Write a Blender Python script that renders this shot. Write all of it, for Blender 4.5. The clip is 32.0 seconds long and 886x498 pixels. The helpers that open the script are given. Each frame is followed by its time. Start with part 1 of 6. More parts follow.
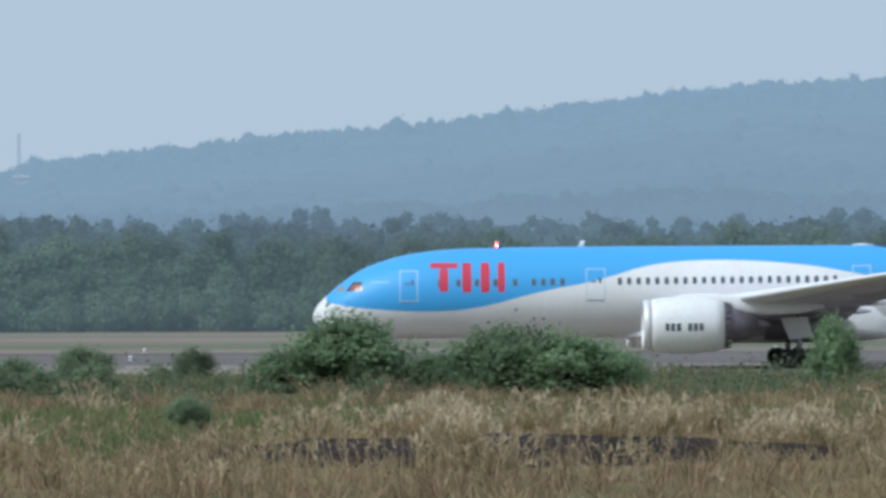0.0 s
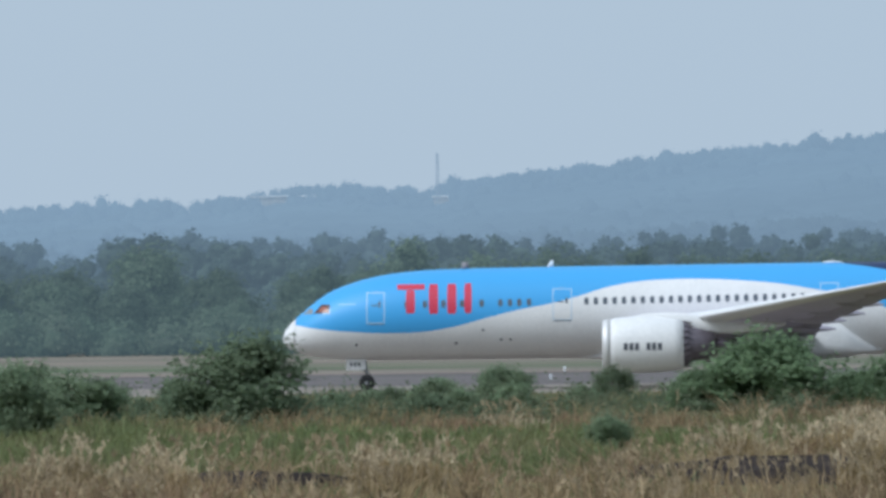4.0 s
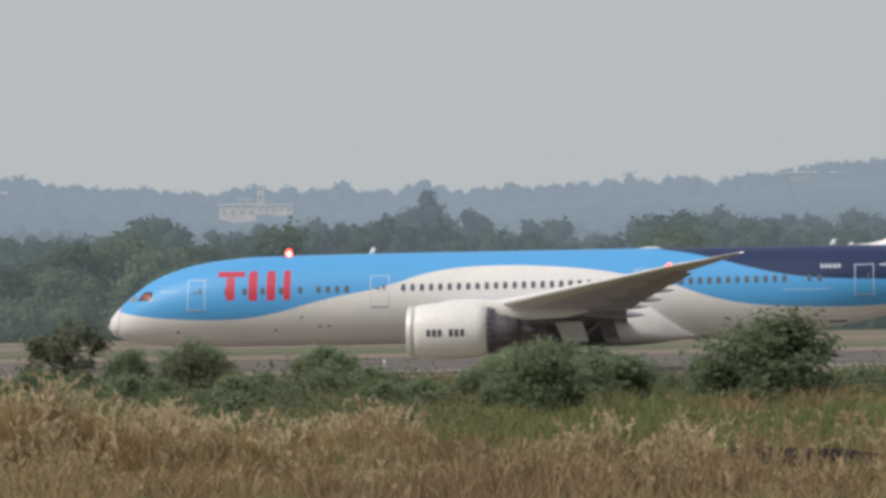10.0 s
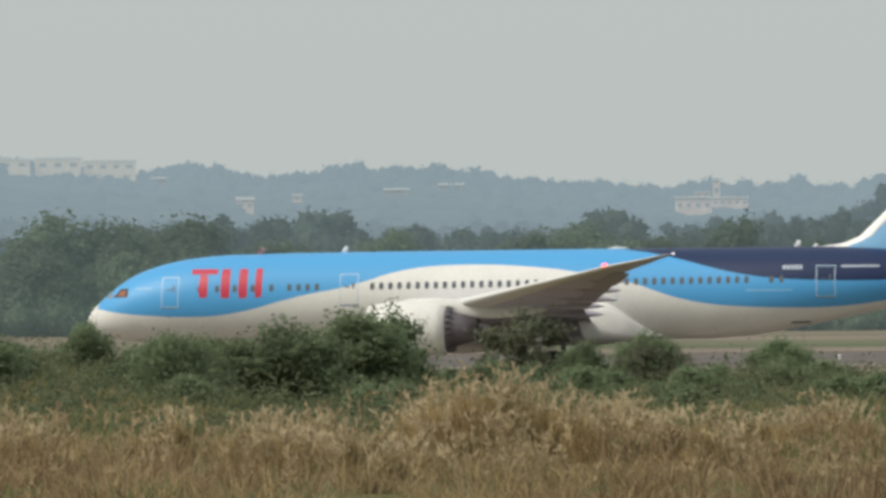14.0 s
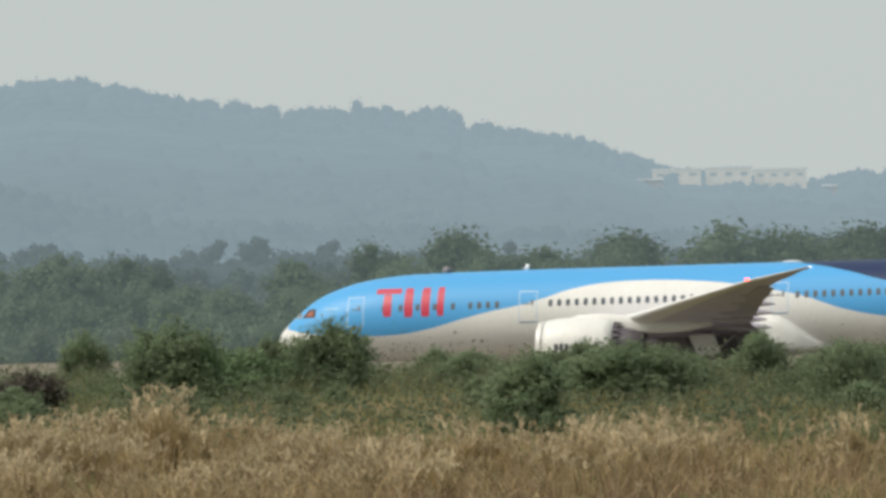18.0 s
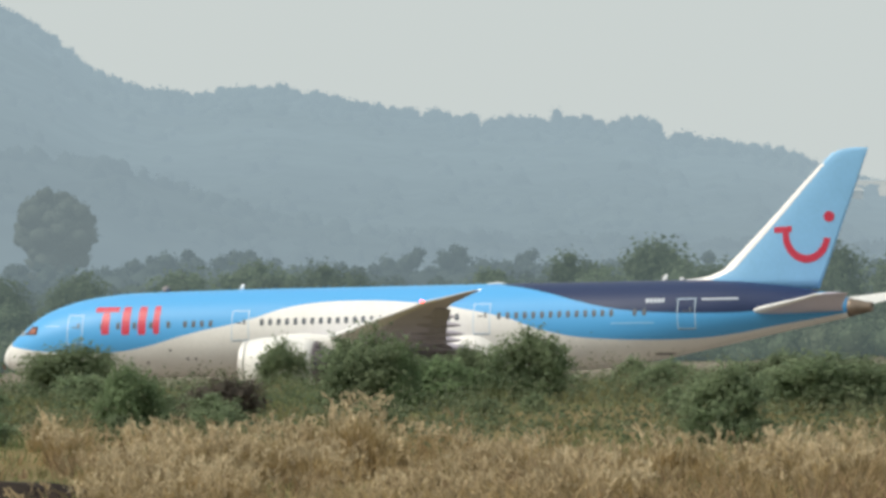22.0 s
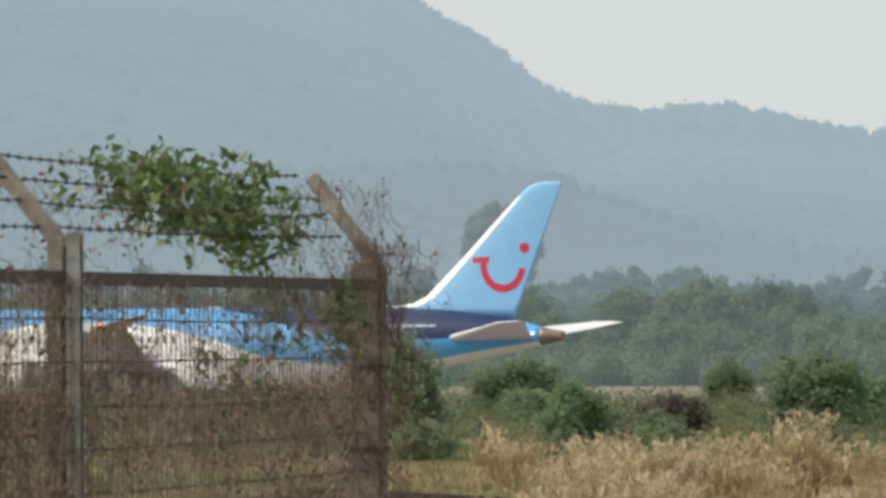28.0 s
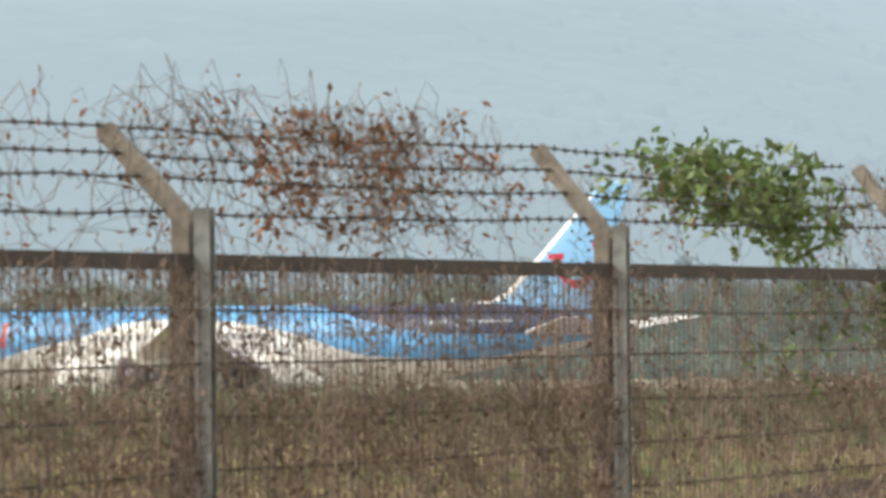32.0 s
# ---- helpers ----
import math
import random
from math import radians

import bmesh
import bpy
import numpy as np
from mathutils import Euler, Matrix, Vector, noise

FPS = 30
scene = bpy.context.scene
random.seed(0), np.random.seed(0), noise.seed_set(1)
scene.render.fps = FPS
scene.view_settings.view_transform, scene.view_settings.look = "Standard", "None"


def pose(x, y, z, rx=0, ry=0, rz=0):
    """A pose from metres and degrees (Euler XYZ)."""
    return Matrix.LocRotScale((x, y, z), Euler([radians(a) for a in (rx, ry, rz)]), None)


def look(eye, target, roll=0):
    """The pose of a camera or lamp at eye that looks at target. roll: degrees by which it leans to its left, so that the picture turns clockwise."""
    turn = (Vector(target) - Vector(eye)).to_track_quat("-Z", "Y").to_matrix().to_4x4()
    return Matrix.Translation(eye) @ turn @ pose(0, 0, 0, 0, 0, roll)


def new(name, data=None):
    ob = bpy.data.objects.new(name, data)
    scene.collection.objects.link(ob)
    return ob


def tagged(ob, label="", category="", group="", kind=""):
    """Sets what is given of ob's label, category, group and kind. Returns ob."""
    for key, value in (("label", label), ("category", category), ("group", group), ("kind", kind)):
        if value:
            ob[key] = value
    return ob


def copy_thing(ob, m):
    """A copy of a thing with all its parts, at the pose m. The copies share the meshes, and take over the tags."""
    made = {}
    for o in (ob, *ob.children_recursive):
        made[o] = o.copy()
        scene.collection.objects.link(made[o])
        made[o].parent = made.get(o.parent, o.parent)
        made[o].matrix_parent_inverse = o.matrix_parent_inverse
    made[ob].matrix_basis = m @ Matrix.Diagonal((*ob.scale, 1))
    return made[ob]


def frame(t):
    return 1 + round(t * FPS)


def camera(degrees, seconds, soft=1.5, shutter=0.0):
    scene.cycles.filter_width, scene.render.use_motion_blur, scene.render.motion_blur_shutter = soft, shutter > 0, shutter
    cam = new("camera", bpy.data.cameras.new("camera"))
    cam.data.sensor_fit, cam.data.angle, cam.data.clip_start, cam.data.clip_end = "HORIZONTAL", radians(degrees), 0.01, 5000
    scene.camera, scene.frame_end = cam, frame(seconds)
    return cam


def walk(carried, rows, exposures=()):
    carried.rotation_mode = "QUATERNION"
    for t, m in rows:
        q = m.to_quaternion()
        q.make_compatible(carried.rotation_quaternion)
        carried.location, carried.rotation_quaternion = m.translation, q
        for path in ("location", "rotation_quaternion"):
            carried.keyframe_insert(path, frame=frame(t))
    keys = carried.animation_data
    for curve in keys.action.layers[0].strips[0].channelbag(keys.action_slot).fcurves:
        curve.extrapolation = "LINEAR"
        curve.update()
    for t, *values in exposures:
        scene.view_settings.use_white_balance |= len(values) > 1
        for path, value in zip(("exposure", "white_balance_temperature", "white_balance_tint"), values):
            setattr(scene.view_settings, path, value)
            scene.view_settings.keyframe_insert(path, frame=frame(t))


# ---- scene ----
# Camera: a hand-held long lens beside an airport fence, turning after a taxiing airliner.
EYE = 6.0
LINE = 450.9          # distance of the airliner's track from the camera, along y
cam = camera(7.306, 32.0, soft=3.4)
cam.data.dof.use_dof = True
cam.data.dof.focus_distance = 75.0
cam.data.dof.aperture_fstop = cam.data.lens / 7.5

# seconds, turn to the right, tilt up, lean (degrees), sway of the hand (mm)
TURNS = [
    (0.0, 1.364, 0.229, 0.189, -81.5),
    (0.5, 0.688, 0.084, 0.476, -79.5),
    (1.0, 0.162, -0.002, 0.478, -77.5),
    (1.5, -0.179, 0.066, 0.856, -76.5),
    (2.0, -0.446, 0.253, 0.926, -76.0),
    (2.5, -0.773, 0.319, 0.645, -75.0),
    (3.0, -1.223, 0.345, 0.593, -73.5),
    (3.5, -1.696, 0.376, 0.691, -72.0),
    (4.0, -2.093, 0.403, 0.739, -71.0),
    (4.5, -2.444, 0.420, 0.532, -70.0),
    (6.5, -3.304, 0.529, 0.898, -67.0),
    (7.0, -3.652, 0.572, 0.969, -66.0),
    (7.5, -4.024, 0.596, 0.997, -65.0),
    (8.0, -4.430, 0.540, 0.990, -64.0),
    (8.5, -4.963, 0.438, 0.872, -62.5),
    (9.0, -5.562, 0.370, 0.960, -60.5),
    (9.5, -6.054, 0.350, 0.873, -59.0),
    (10.0, -6.460, 0.273, 0.940, -58.0),
    (10.5, -6.900, 0.224, 0.940, -56.5),
    (11.0, -7.396, 0.189, 0.862, -55.0),
    (11.5, -8.017, 0.181, 0.650, -53.5),
    (12.0, -8.640, 0.253, 0.971, -51.5),
    (12.5, -9.130, 0.346, 1.228, -50.5),
    (13.0, -9.469, 0.323, 1.126, -49.5),
    (13.5, -9.867, 0.232, 0.755, -48.0),
    (15.5, -11.648, 0.558, 0.753, -43.0),
    (16.0, -12.537, 0.525, 0.664, -40.5),
    (16.5, -13.615, 0.501, 0.696, -37.5),
    (17.0, -14.699, 0.442, 0.936, -34.5),
    (17.5, -15.591, 0.387, 1.101, -32.0),
    (18.0, -15.763, 0.428, 1.527, -31.5),
    (18.5, -15.336, 0.447, 1.258, -33.0),
    (19.0, -15.794, 0.269, 0.992, -31.5),
    (19.4, -16.611, 0.147, 1.178, -14.6),
    (19.5, -16.816, 0.116, 1.224, -13.1),
    (19.6, -16.992, 0.105, 1.212, -11.7),
    (19.8, -17.343, 0.082, 1.186, -7.8),
    (20.0, -17.695, 0.059, 1.161, -7.0),
    (20.2, -17.824, 0.099, 1.203, -8.3),
    (20.4, -17.953, 0.140, 1.246, -9.2),
    (20.5, -18.018, 0.160, 1.267, -9.4),
    (20.6, -17.948, 0.211, 1.253, -9.8),
    (20.8, -17.809, 0.313, 1.224, -10.3),
    (21.0, -17.671, 0.415, 1.195, -10.5),
    (21.1, -17.629, 0.430, 1.163, -10.5),
    (21.3, -17.546, 0.461, 1.100, -11.0),
    (21.5, -17.463, 0.492, 1.036, -12.9),
    (22.0, -17.402, 0.537, 1.080, -20.8),
    (22.5, -17.880, 0.492, 0.901, -20.8),
    (23.0, -18.418, 0.429, 0.782, -20.8),
    (23.5, -18.854, 0.421, 0.715, -20.8),
    (24.0, -19.200, 0.422, 0.519, -31.2),
    (24.2, -19.225, 0.431, 0.451, -36.7),
    (24.4, -19.251, 0.439, 0.384, -40.4),
    (24.5, -19.263, 0.444, 0.350, -41.3),
    (26.5, -19.306, 0.770, 0.134, -66.0),
    (27.0, -19.803, 0.767, 0.272, -66.0),
    (27.5, -20.230, 0.726, 0.278, -66.0),
    (28.0, -21.085, 0.713, 0.234, -63.0),
    (28.4, -21.939, 0.733, 0.506, -56.5),
    (28.5, -22.152, 0.738, 0.574, -57.0),
    (28.7, -22.491, 0.745, 0.567, -58.0),
    (29.0, -23.000, 0.756, 0.558, -62.5),
    (29.5, -23.719, 0.757, 0.712, -70.0),
    (30.0, -24.162, 0.740, 0.610, -70.8),
    (30.5, -24.529, 0.713, 0.503, -71.6),
    (31.0, -24.830, 0.689, 0.546, -72.4),
    (31.5, -25.058, 0.655, 0.491, -73.2),
    (32.0, -25.559, 0.677, 0.562, -74.0),
]


def hand(yaw, tilt, lean, sway):
    a = radians(-18.5)
    return (Matrix.Translation((sway / 1000 * math.cos(a), -sway / 1000 * math.sin(a), EYE))
            @ pose(0, 0, 0, 90 + tilt, 0, -yaw) @ pose(0, 0, 0, 0, 0, -lean))


walk(cam, [(t, hand(*r)) for t, *r in TURNS], exposures=[
    (0.0, 0.30, 5480, 6), (1.0, 0.36, 5480, 5), (2.0, 0.45, 5550, 5), (4.0, 0.25, 5480, 7), (8.1, 0.09, 5500, 8), (9.2, 0.12, 6150, 8), (10.0, 0.17, 6650, 13), (11.0, 0.20, 6750, 9), (12.0, 0.24, 6780, 9), (13.0, 0.25, 6850, 7),
    (14.5, 0.22, 6850, 6), (16.0, 0.19, 6850, 6), (18.0, 0.36, 6820, 6), (19.0, 0.42, 6850, 6), (21.0, 0.57, 6850, 7), (22.0, 0.50, 6820, 6), (23.0, 0.43, 6800, 6), (24.5, 0.56, 6800, 6), (27.0, 0.54, 6830, 7), (28.0, 0.65, 6850, 7), (30.0, 0.96, 6980, 8), (32.0, 1.18, 7050, 9)])

# World: a thin overcast over haze; the sun is only a broad bright patch to the camera's left and behind it.
SUN_ELEVATION, SUN_AZIMUTH = radians(46), radians(232)
world = bpy.data.worlds.new("sky")
scene.world = world
world.use_nodes = True
wn = world.node_tree
wn.nodes.clear()
sky = wn.nodes.new("ShaderNodeTexSky")
sky.sky_type = "NISHITA"
sky.sun_disc = False
sky.sun_elevation, sky.sun_rotation = SUN_ELEVATION, SUN_AZIMUTH
sky.air_density, sky.dust_density, sky.ozone_density = 1.0, 6.0, 1.0
bg_sky = wn.nodes.new("ShaderNodeBackground")
bg_sky.inputs[1].default_value = 0.05
wn.links.new(sky.outputs[0], bg_sky.inputs[0])
bg_cloud = wn.nodes.new("ShaderNodeBackground")
bg_cloud.inputs[0].default_value = (0.50, 0.546, 0.570, 1)
bg_cloud.inputs[1].default_value = 1.0
wmix = wn.nodes.new("ShaderNodeMixShader")
wmix.inputs[0].default_value = 0.82
wn.links.new(bg_sky.outputs[0], wmix.inputs[1])
wn.links.new(bg_cloud.outputs[0], wmix.inputs[2])
wout = wn.nodes.new("ShaderNodeOutputWorld")
wn.links.new(wmix.outputs[0], wout.inputs[0])

sun_data = bpy.data.lights.new("sun", "SUN")
sun_data.energy, sun_data.angle, sun_data.color = 2.5, radians(25), (1.0, 0.95, 0.88)
sun = new("sun", sun_data)
sun_dir = Vector((math.sin(SUN_AZIMUTH) * math.cos(SUN_ELEVATION), math.cos(SUN_AZIMUTH) * math.cos(SUN_ELEVATION), math.sin(SUN_ELEVATION)))
sun.matrix_world = look(sun_dir * 50, (0, 0, 0))

# ---- materials ----


def material(name, color, rough=0.6, metal=0.0, vary=0.15, scale=2.0, fine=25.0, bump=0.0, other=None, each=0.0, glow=None, spec=0.5):
    """Principled with two scales of variation; other: a second colour mixed in by large noise; each: variation from object to object."""
    m = bpy.data.materials.new(name)
    m.use_nodes = True
    nt = m.node_tree
    b = nt.nodes["Principled BSDF"]
    b.inputs["Roughness"].default_value, b.inputs["Metallic"].default_value = rough, metal
    b.inputs["Specular IOR Level"].default_value = spec
    tc = nt.nodes.new("ShaderNodeTexCoord")
    big, small = nt.nodes.new("ShaderNodeTexNoise"), nt.nodes.new("ShaderNodeTexNoise")
    for n, s, d in ((big, scale, 4), (small, fine, 5)):
        n.inputs["Scale"].default_value, n.inputs["Detail"].default_value = s, d
        nt.links.new(tc.outputs["Object"], n.inputs["Vector"])
    ramp = nt.nodes.new("ShaderNodeMapRange")
    ramp.inputs[1].default_value, ramp.inputs[2].default_value = 0.38, 0.62
    nt.links.new(big.outputs[0], ramp.inputs[0])
    mix = nt.nodes.new("ShaderNodeMix")
    mix.data_type = "RGBA"
    mix.inputs[6].default_value = (*color, 1)
    mix.inputs[7].default_value = (*(other or tuple(c * (1 - vary) for c in color)), 1)
    nt.links.new(ramp.outputs[0], mix.inputs[0])
    hsv = nt.nodes.new("ShaderNodeHueSaturation")
    nt.links.new(mix.outputs[2], hsv.inputs["Color"])
    val = nt.nodes.new("ShaderNodeMapRange")
    val.inputs[1].default_value, val.inputs[2].default_value = 0.3, 0.7
    val.inputs[3].default_value, val.inputs[4].default_value = 1 - vary, 1 + vary
    nt.links.new(small.outputs[0], val.inputs[0])
    last = val.outputs[0]
    if each:
        info = nt.nodes.new("ShaderNodeObjectInfo")
        rnd = nt.nodes.new("ShaderNodeMapRange")
        rnd.inputs[3].default_value, rnd.inputs[4].default_value = 1 - each, 1 + each
        nt.links.new(info.outputs["Random"], rnd.inputs[0])
        mul = nt.nodes.new("ShaderNodeMath")
        mul.operation = "MULTIPLY"
        nt.links.new(last, mul.inputs[0])
        nt.links.new(rnd.outputs[0], mul.inputs[1])
        last = mul.outputs[0]
    nt.links.new(last, hsv.inputs["Value"])
    nt.links.new(hsv.outputs[0], b.inputs["Base Color"])
    if bump:
        bp = nt.nodes.new("ShaderNodeBump")
        bp.inputs["Strength"].default_value = bump
        nt.links.new(small.outputs[0], bp.inputs["Height"])
        nt.links.new(bp.outputs[0], b.inputs["Normal"])
    if glow:
        b.inputs["Emission Color"].default_value, b.inputs["Emission Strength"].default_value = (*glow[:3], 1), glow[3]
    return m


def island(m, amount=0.35, through_light=0.3):
    """Vary a leaf or blade material from piece to piece."""
    nt = m.node_tree
    b = nt.nodes["Principled BSDF"]
    src = b.inputs["Base Color"].links[0].from_socket
    geo = nt.nodes.new("ShaderNodeNewGeometry")
    rnd = nt.nodes.new("ShaderNodeMapRange")
    rnd.inputs[3].default_value, rnd.inputs[4].default_value = 1 - amount, 1 + amount
    nt.links.new(geo.outputs["Random Per Island"], rnd.inputs[0])
    h = nt.nodes.new("ShaderNodeHueSaturation")
    nt.links.new(src, h.inputs["Color"])
    nt.links.new(rnd.outputs[0], h.inputs["Value"])
    nt.links.new(h.outputs[0], b.inputs["Base Color"])
    if through_light:
        tr = nt.nodes.new("ShaderNodeBsdfTranslucent")
        nt.links.new(h.outputs[0], tr.inputs["Color"])
        mx = nt.nodes.new("ShaderNodeMixShader")
        mx.inputs[0].default_value = through_light
        nt.links.new(b.outputs[0], mx.inputs[1])
        nt.links.new(tr.outputs[0], mx.inputs[2])
        nt.links.new(mx.outputs[0], nt.nodes["Material Output"].inputs["Surface"])
    return m


WHITE = (0.71, 0.70, 0.685)
SKYBLUE = (0.075, 0.335, 0.67)
NAVY = (0.012, 0.026, 0.085)


def curve_node(nt, points, src, lo, hi, top):
    """A curve value(x) as a node: x runs from lo to hi, values from 0 to top."""
    mr = nt.nodes.new("ShaderNodeMapRange")
    mr.inputs[1].default_value, mr.inputs[2].default_value = lo, hi
    nt.links.new(src, mr.inputs[0])
    fc = nt.nodes.new("ShaderNodeFloatCurve")
    c = fc.mapping.curves[0]
    pts = [((x - lo) / (hi - lo), y / top) for x, y in points]
    c.points[0].location, c.points[1].location = pts[0], pts[-1]
    for p in pts[1:-1]:
        c.points.new(*p)
    fc.mapping.update()
    nt.links.new(mr.outputs[0], fc.inputs["Value"])
    mul = nt.nodes.new("ShaderNodeMath")
    mul.operation, mul.inputs[1].default_value = "MULTIPLY", top
    nt.links.new(fc.outputs[0], mul.inputs[0])
    return mul.outputs[0]


def livery_material():
    """White belly, sky-blue wave and navy tail, by height over the station along the body."""
    m = material("fuselage_paint", WHITE, rough=0.5, vary=0.05, scale=0.5, fine=6)
    nt = m.node_tree
    b = nt.nodes["Principled BSDF"]
    b.inputs["Specular IOR Level"].default_value = 0.3
    b.inputs["Coat Weight"].default_value, b.inputs["Coat Roughness"].default_value = 0.2, 0.4
    src = b.inputs["Base Color"].links[0].from_socket
    tc = nt.nodes.new("ShaderNodeTexCoord")
    sep = nt.nodes.new("ShaderNodeSeparateXYZ")
    nt.links.new(tc.outputs["Object"], sep.inputs[0])
    wave = [(0, 4.5), (0.9, 4.34), (2.6, 4.05), (4.7, 3.85), (7.1, 3.75), (9.1, 3.8), (11, 4.07), (13.9, 4.8), (15.5, 5.17), (17.65, 5.57),
            (19.4, 6.02), (21.5, 6.62), (23.6, 6.93), (25.7, 7.02), (27.8, 7.0), (29.85, 6.88), (32, 6.68), (34, 6.36), (37.3, 5.66),
            (38.6, 5.2), (40.2, 4.7), (42.3, 4.29), (44.4, 4.11), (46.4, 4.03), (50.4, 4.06), (53, 4.34), (55.7, 4.82), (58.8, 5.32), (62, 5.9)]
    navy = [(0, 9.5), (35, 9.0), (36.1, 8.0), (38.2, 7.66), (40.25, 7.22), (42.3, 6.68), (44.4, 6.22), (46.4, 5.95), (48.5, 5.82), (50.4, 5.76),
            (52, 5.74), (54, 5.79), (56, 6.1), (58, 6.75), (60, 8.2), (62, 9.0)]
    last = src
    for pts, col in ((wave, SKYBLUE), (navy, NAVY)):
        edge = curve_node(nt, pts, sep.outputs[0], 0, 62, 10)
        sub = nt.nodes.new("ShaderNodeMath")
        sub.operation = "SUBTRACT"
        nt.links.new(sep.outputs[2], sub.inputs[0])
        nt.links.new(edge, sub.inputs[1])
        step = nt.nodes.new("ShaderNodeMapRange")
        step.inputs[1].default_value, step.inputs[2].default_value = -0.015, 0.015
        nt.links.new(sub.outputs[0], step.inputs[0])
        mix = nt.nodes.new("ShaderNodeMix")
        mix.data_type = "RGBA"
        mix.inputs[7].default_value = (*col, 1)
        nt.links.new(last, mix.inputs[6])
        nt.links.new(step.outputs[0], mix.inputs[0])
        last = mix.outputs[2]
    nt.links.new(last, b.inputs["Base Color"])
    return m


M_BODY = livery_material()
M_WHITE = material("white_paint", WHITE, rough=0.45, vary=0.05, scale=0.6, fine=5)
M_LINE = material("white_marking", (0.8, 0.82, 0.85), rough=0.5, vary=0.06)
M_FIN = material("fin_blue_paint", (0.21, 0.45, 0.72), rough=0.45, vary=0.04, scale=0.6, fine=5)
M_FAINT = material("faint_marking", (0.45, 0.50, 0.58), rough=0.5, vary=0.06)
M_DOORLINE = material("pale_blue_outline", (0.45, 0.58, 0.70), rough=0.5, vary=0.06)
M_RED = material("red_marking", (0.52, 0.035, 0.075), rough=0.4, vary=0.06)
M_GREYMARK = material("grey_marking", (0.08, 0.085, 0.10), rough=0.5, vary=0.06)
M_WING = material("wing_grey", (0.53, 0.50, 0.63), rough=0.42, vary=0.10, scale=0.4, fine=5)
M_BELLYSHADE_HOOD = material("belly_shade_hood_grey", (0.24, 0.225, 0.24), rough=0.6, vary=0.15, scale=0.5, fine=5)
M_WELLSHADE = material("wheel_well_shade", (0.16, 0.142, 0.16), rough=0.8, vary=0.2, scale=0.6, fine=6)
M_FAIRING = material("fairing_grey", (0.38, 0.355, 0.42), rough=0.45, vary=0.10, scale=0.4, fine=5)
M_LIP = material("pale_metal", (0.74, 0.73, 0.73), rough=0.45, metal=0.1, vary=0.05)
M_INLET = material("polished_inlet", (0.68, 0.665, 0.65), rough=0.5, metal=0.25, vary=0.05)
M_DARK = material("exhaust_metal", (0.15, 0.13, 0.15), rough=0.5, metal=0.3, vary=0.25)
M_TAIL = material("tail_metal", (0.24, 0.19, 0.15), rough=0.45, metal=0.6, vary=0.2)
M_GLASS = material("dark_window", (0.095, 0.112, 0.135), rough=0.4, vary=0.1)
M_COCKPIT = material("cockpit_glass", (0.085, 0.05, 0.045), rough=0.15, vary=0.2, scale=1.5)
M_AMBER = material("amber_glint", (0.33, 0.105, 0.055), rough=0.3, vary=0.15)
M_SCREEN = material("windscreen_glass", (0.22, 0.25, 0.27), rough=0.15, vary=0.1)
M_FINELINE = material("fine_pale_marking", (0.26, 0.48, 0.68), rough=0.5, vary=0.06)
M_TYRE = material("tyre_rubber", (0.02, 0.02, 0.021), rough=0.85, vary=0.2)
M_RIM = material("wheel_rim", (0.42, 0.42, 0.42), rough=0.4, metal=0.5, vary=0.15)
M_STRUT = material("gear_steel", (0.33, 0.33, 0.33), rough=0.4, metal=0.4, vary=0.2)
M_BEACON = material("red_beacon_glass", (0.5, 0.03, 0.03), rough=0.2, vary=0.1, glow=(1.0, 0.04, 0.03, 14.0))
M_FILAMENT = material("beacon_filament", (0.9, 0.5, 0.4), rough=0.3, glow=(1.0, 0.20, 0.13, 30.0))
M_NAVRED = material("red_position_light", (0.6, 0.03, 0.03), rough=0.2, glow=(1.0, 0.06, 0.05, 7.0))
M_NAVWHITE = material("white_position_light", (0.9, 0.9, 0.9), rough=0.2, glow=(1.0, 0.98, 0.95, 1.0))



def streaked(name, color, other, length=0.006, across=0.05, **kw):
    """A ground surface whose stains and growth run in long streaks along the runway."""
    m = material(name, color, rough=0.95, vary=0.2, scale=1.0, fine=7.0, other=other, spec=0.03, **kw)
    nt = m.node_tree
    tc = next(n for n in nt.nodes if n.type == "TEX_COORD")
    mp = nt.nodes.new("ShaderNodeMapping")
    mp.inputs["Scale"].default_value = (length, across, 1.0)
    for link in list(tc.outputs["Object"].links):
        nt.links.new(mp.outputs[0], link.to_socket)
    nt.links.new(tc.outputs["Object"], mp.inputs[0])
    return m


M_ASPHALT = streaked("runway_asphalt", (0.125, 0.113, 0.112), (0.165, 0.148, 0.14), 0.004, 0.09)
M_VERGE = streaked("pale_verge", (0.31, 0.275, 0.23), (0.17, 0.165, 0.12), 0.03, 0.1)
M_DRAIN = streaked("drain_dark", (0.05, 0.046, 0.045), (0.085, 0.075, 0.07), 0.01, 0.1)
M_STRIP = streaked("mown_grass", (0.105, 0.135, 0.08), (0.19, 0.168, 0.135), 0.008, 0.06)
M_FARFIELD = streaked("far_field", (0.23, 0.19, 0.16), (0.15, 0.15, 0.115), 0.006, 0.035)
M_SHOULDER = streaked("shoulder_concrete", (0.27, 0.235, 0.205), (0.215, 0.19, 0.165), 0.008, 0.12)
M_LEAF = island(material("shrub_leaf", (0.214, 0.278, 0.170), rough=0.75, vary=0.15, scale=0.8, fine=6, each=0.2, other=(0.225, 0.27, 0.165), spec=0.12), 0.2, 0.65)
M_LEAFBRIGHT = island(material("bright_leaf", (0.210, 0.288, 0.158), rough=0.75, vary=0.2, scale=0.8, fine=6, each=0.2, spec=0.15), 0.25, 0.55)
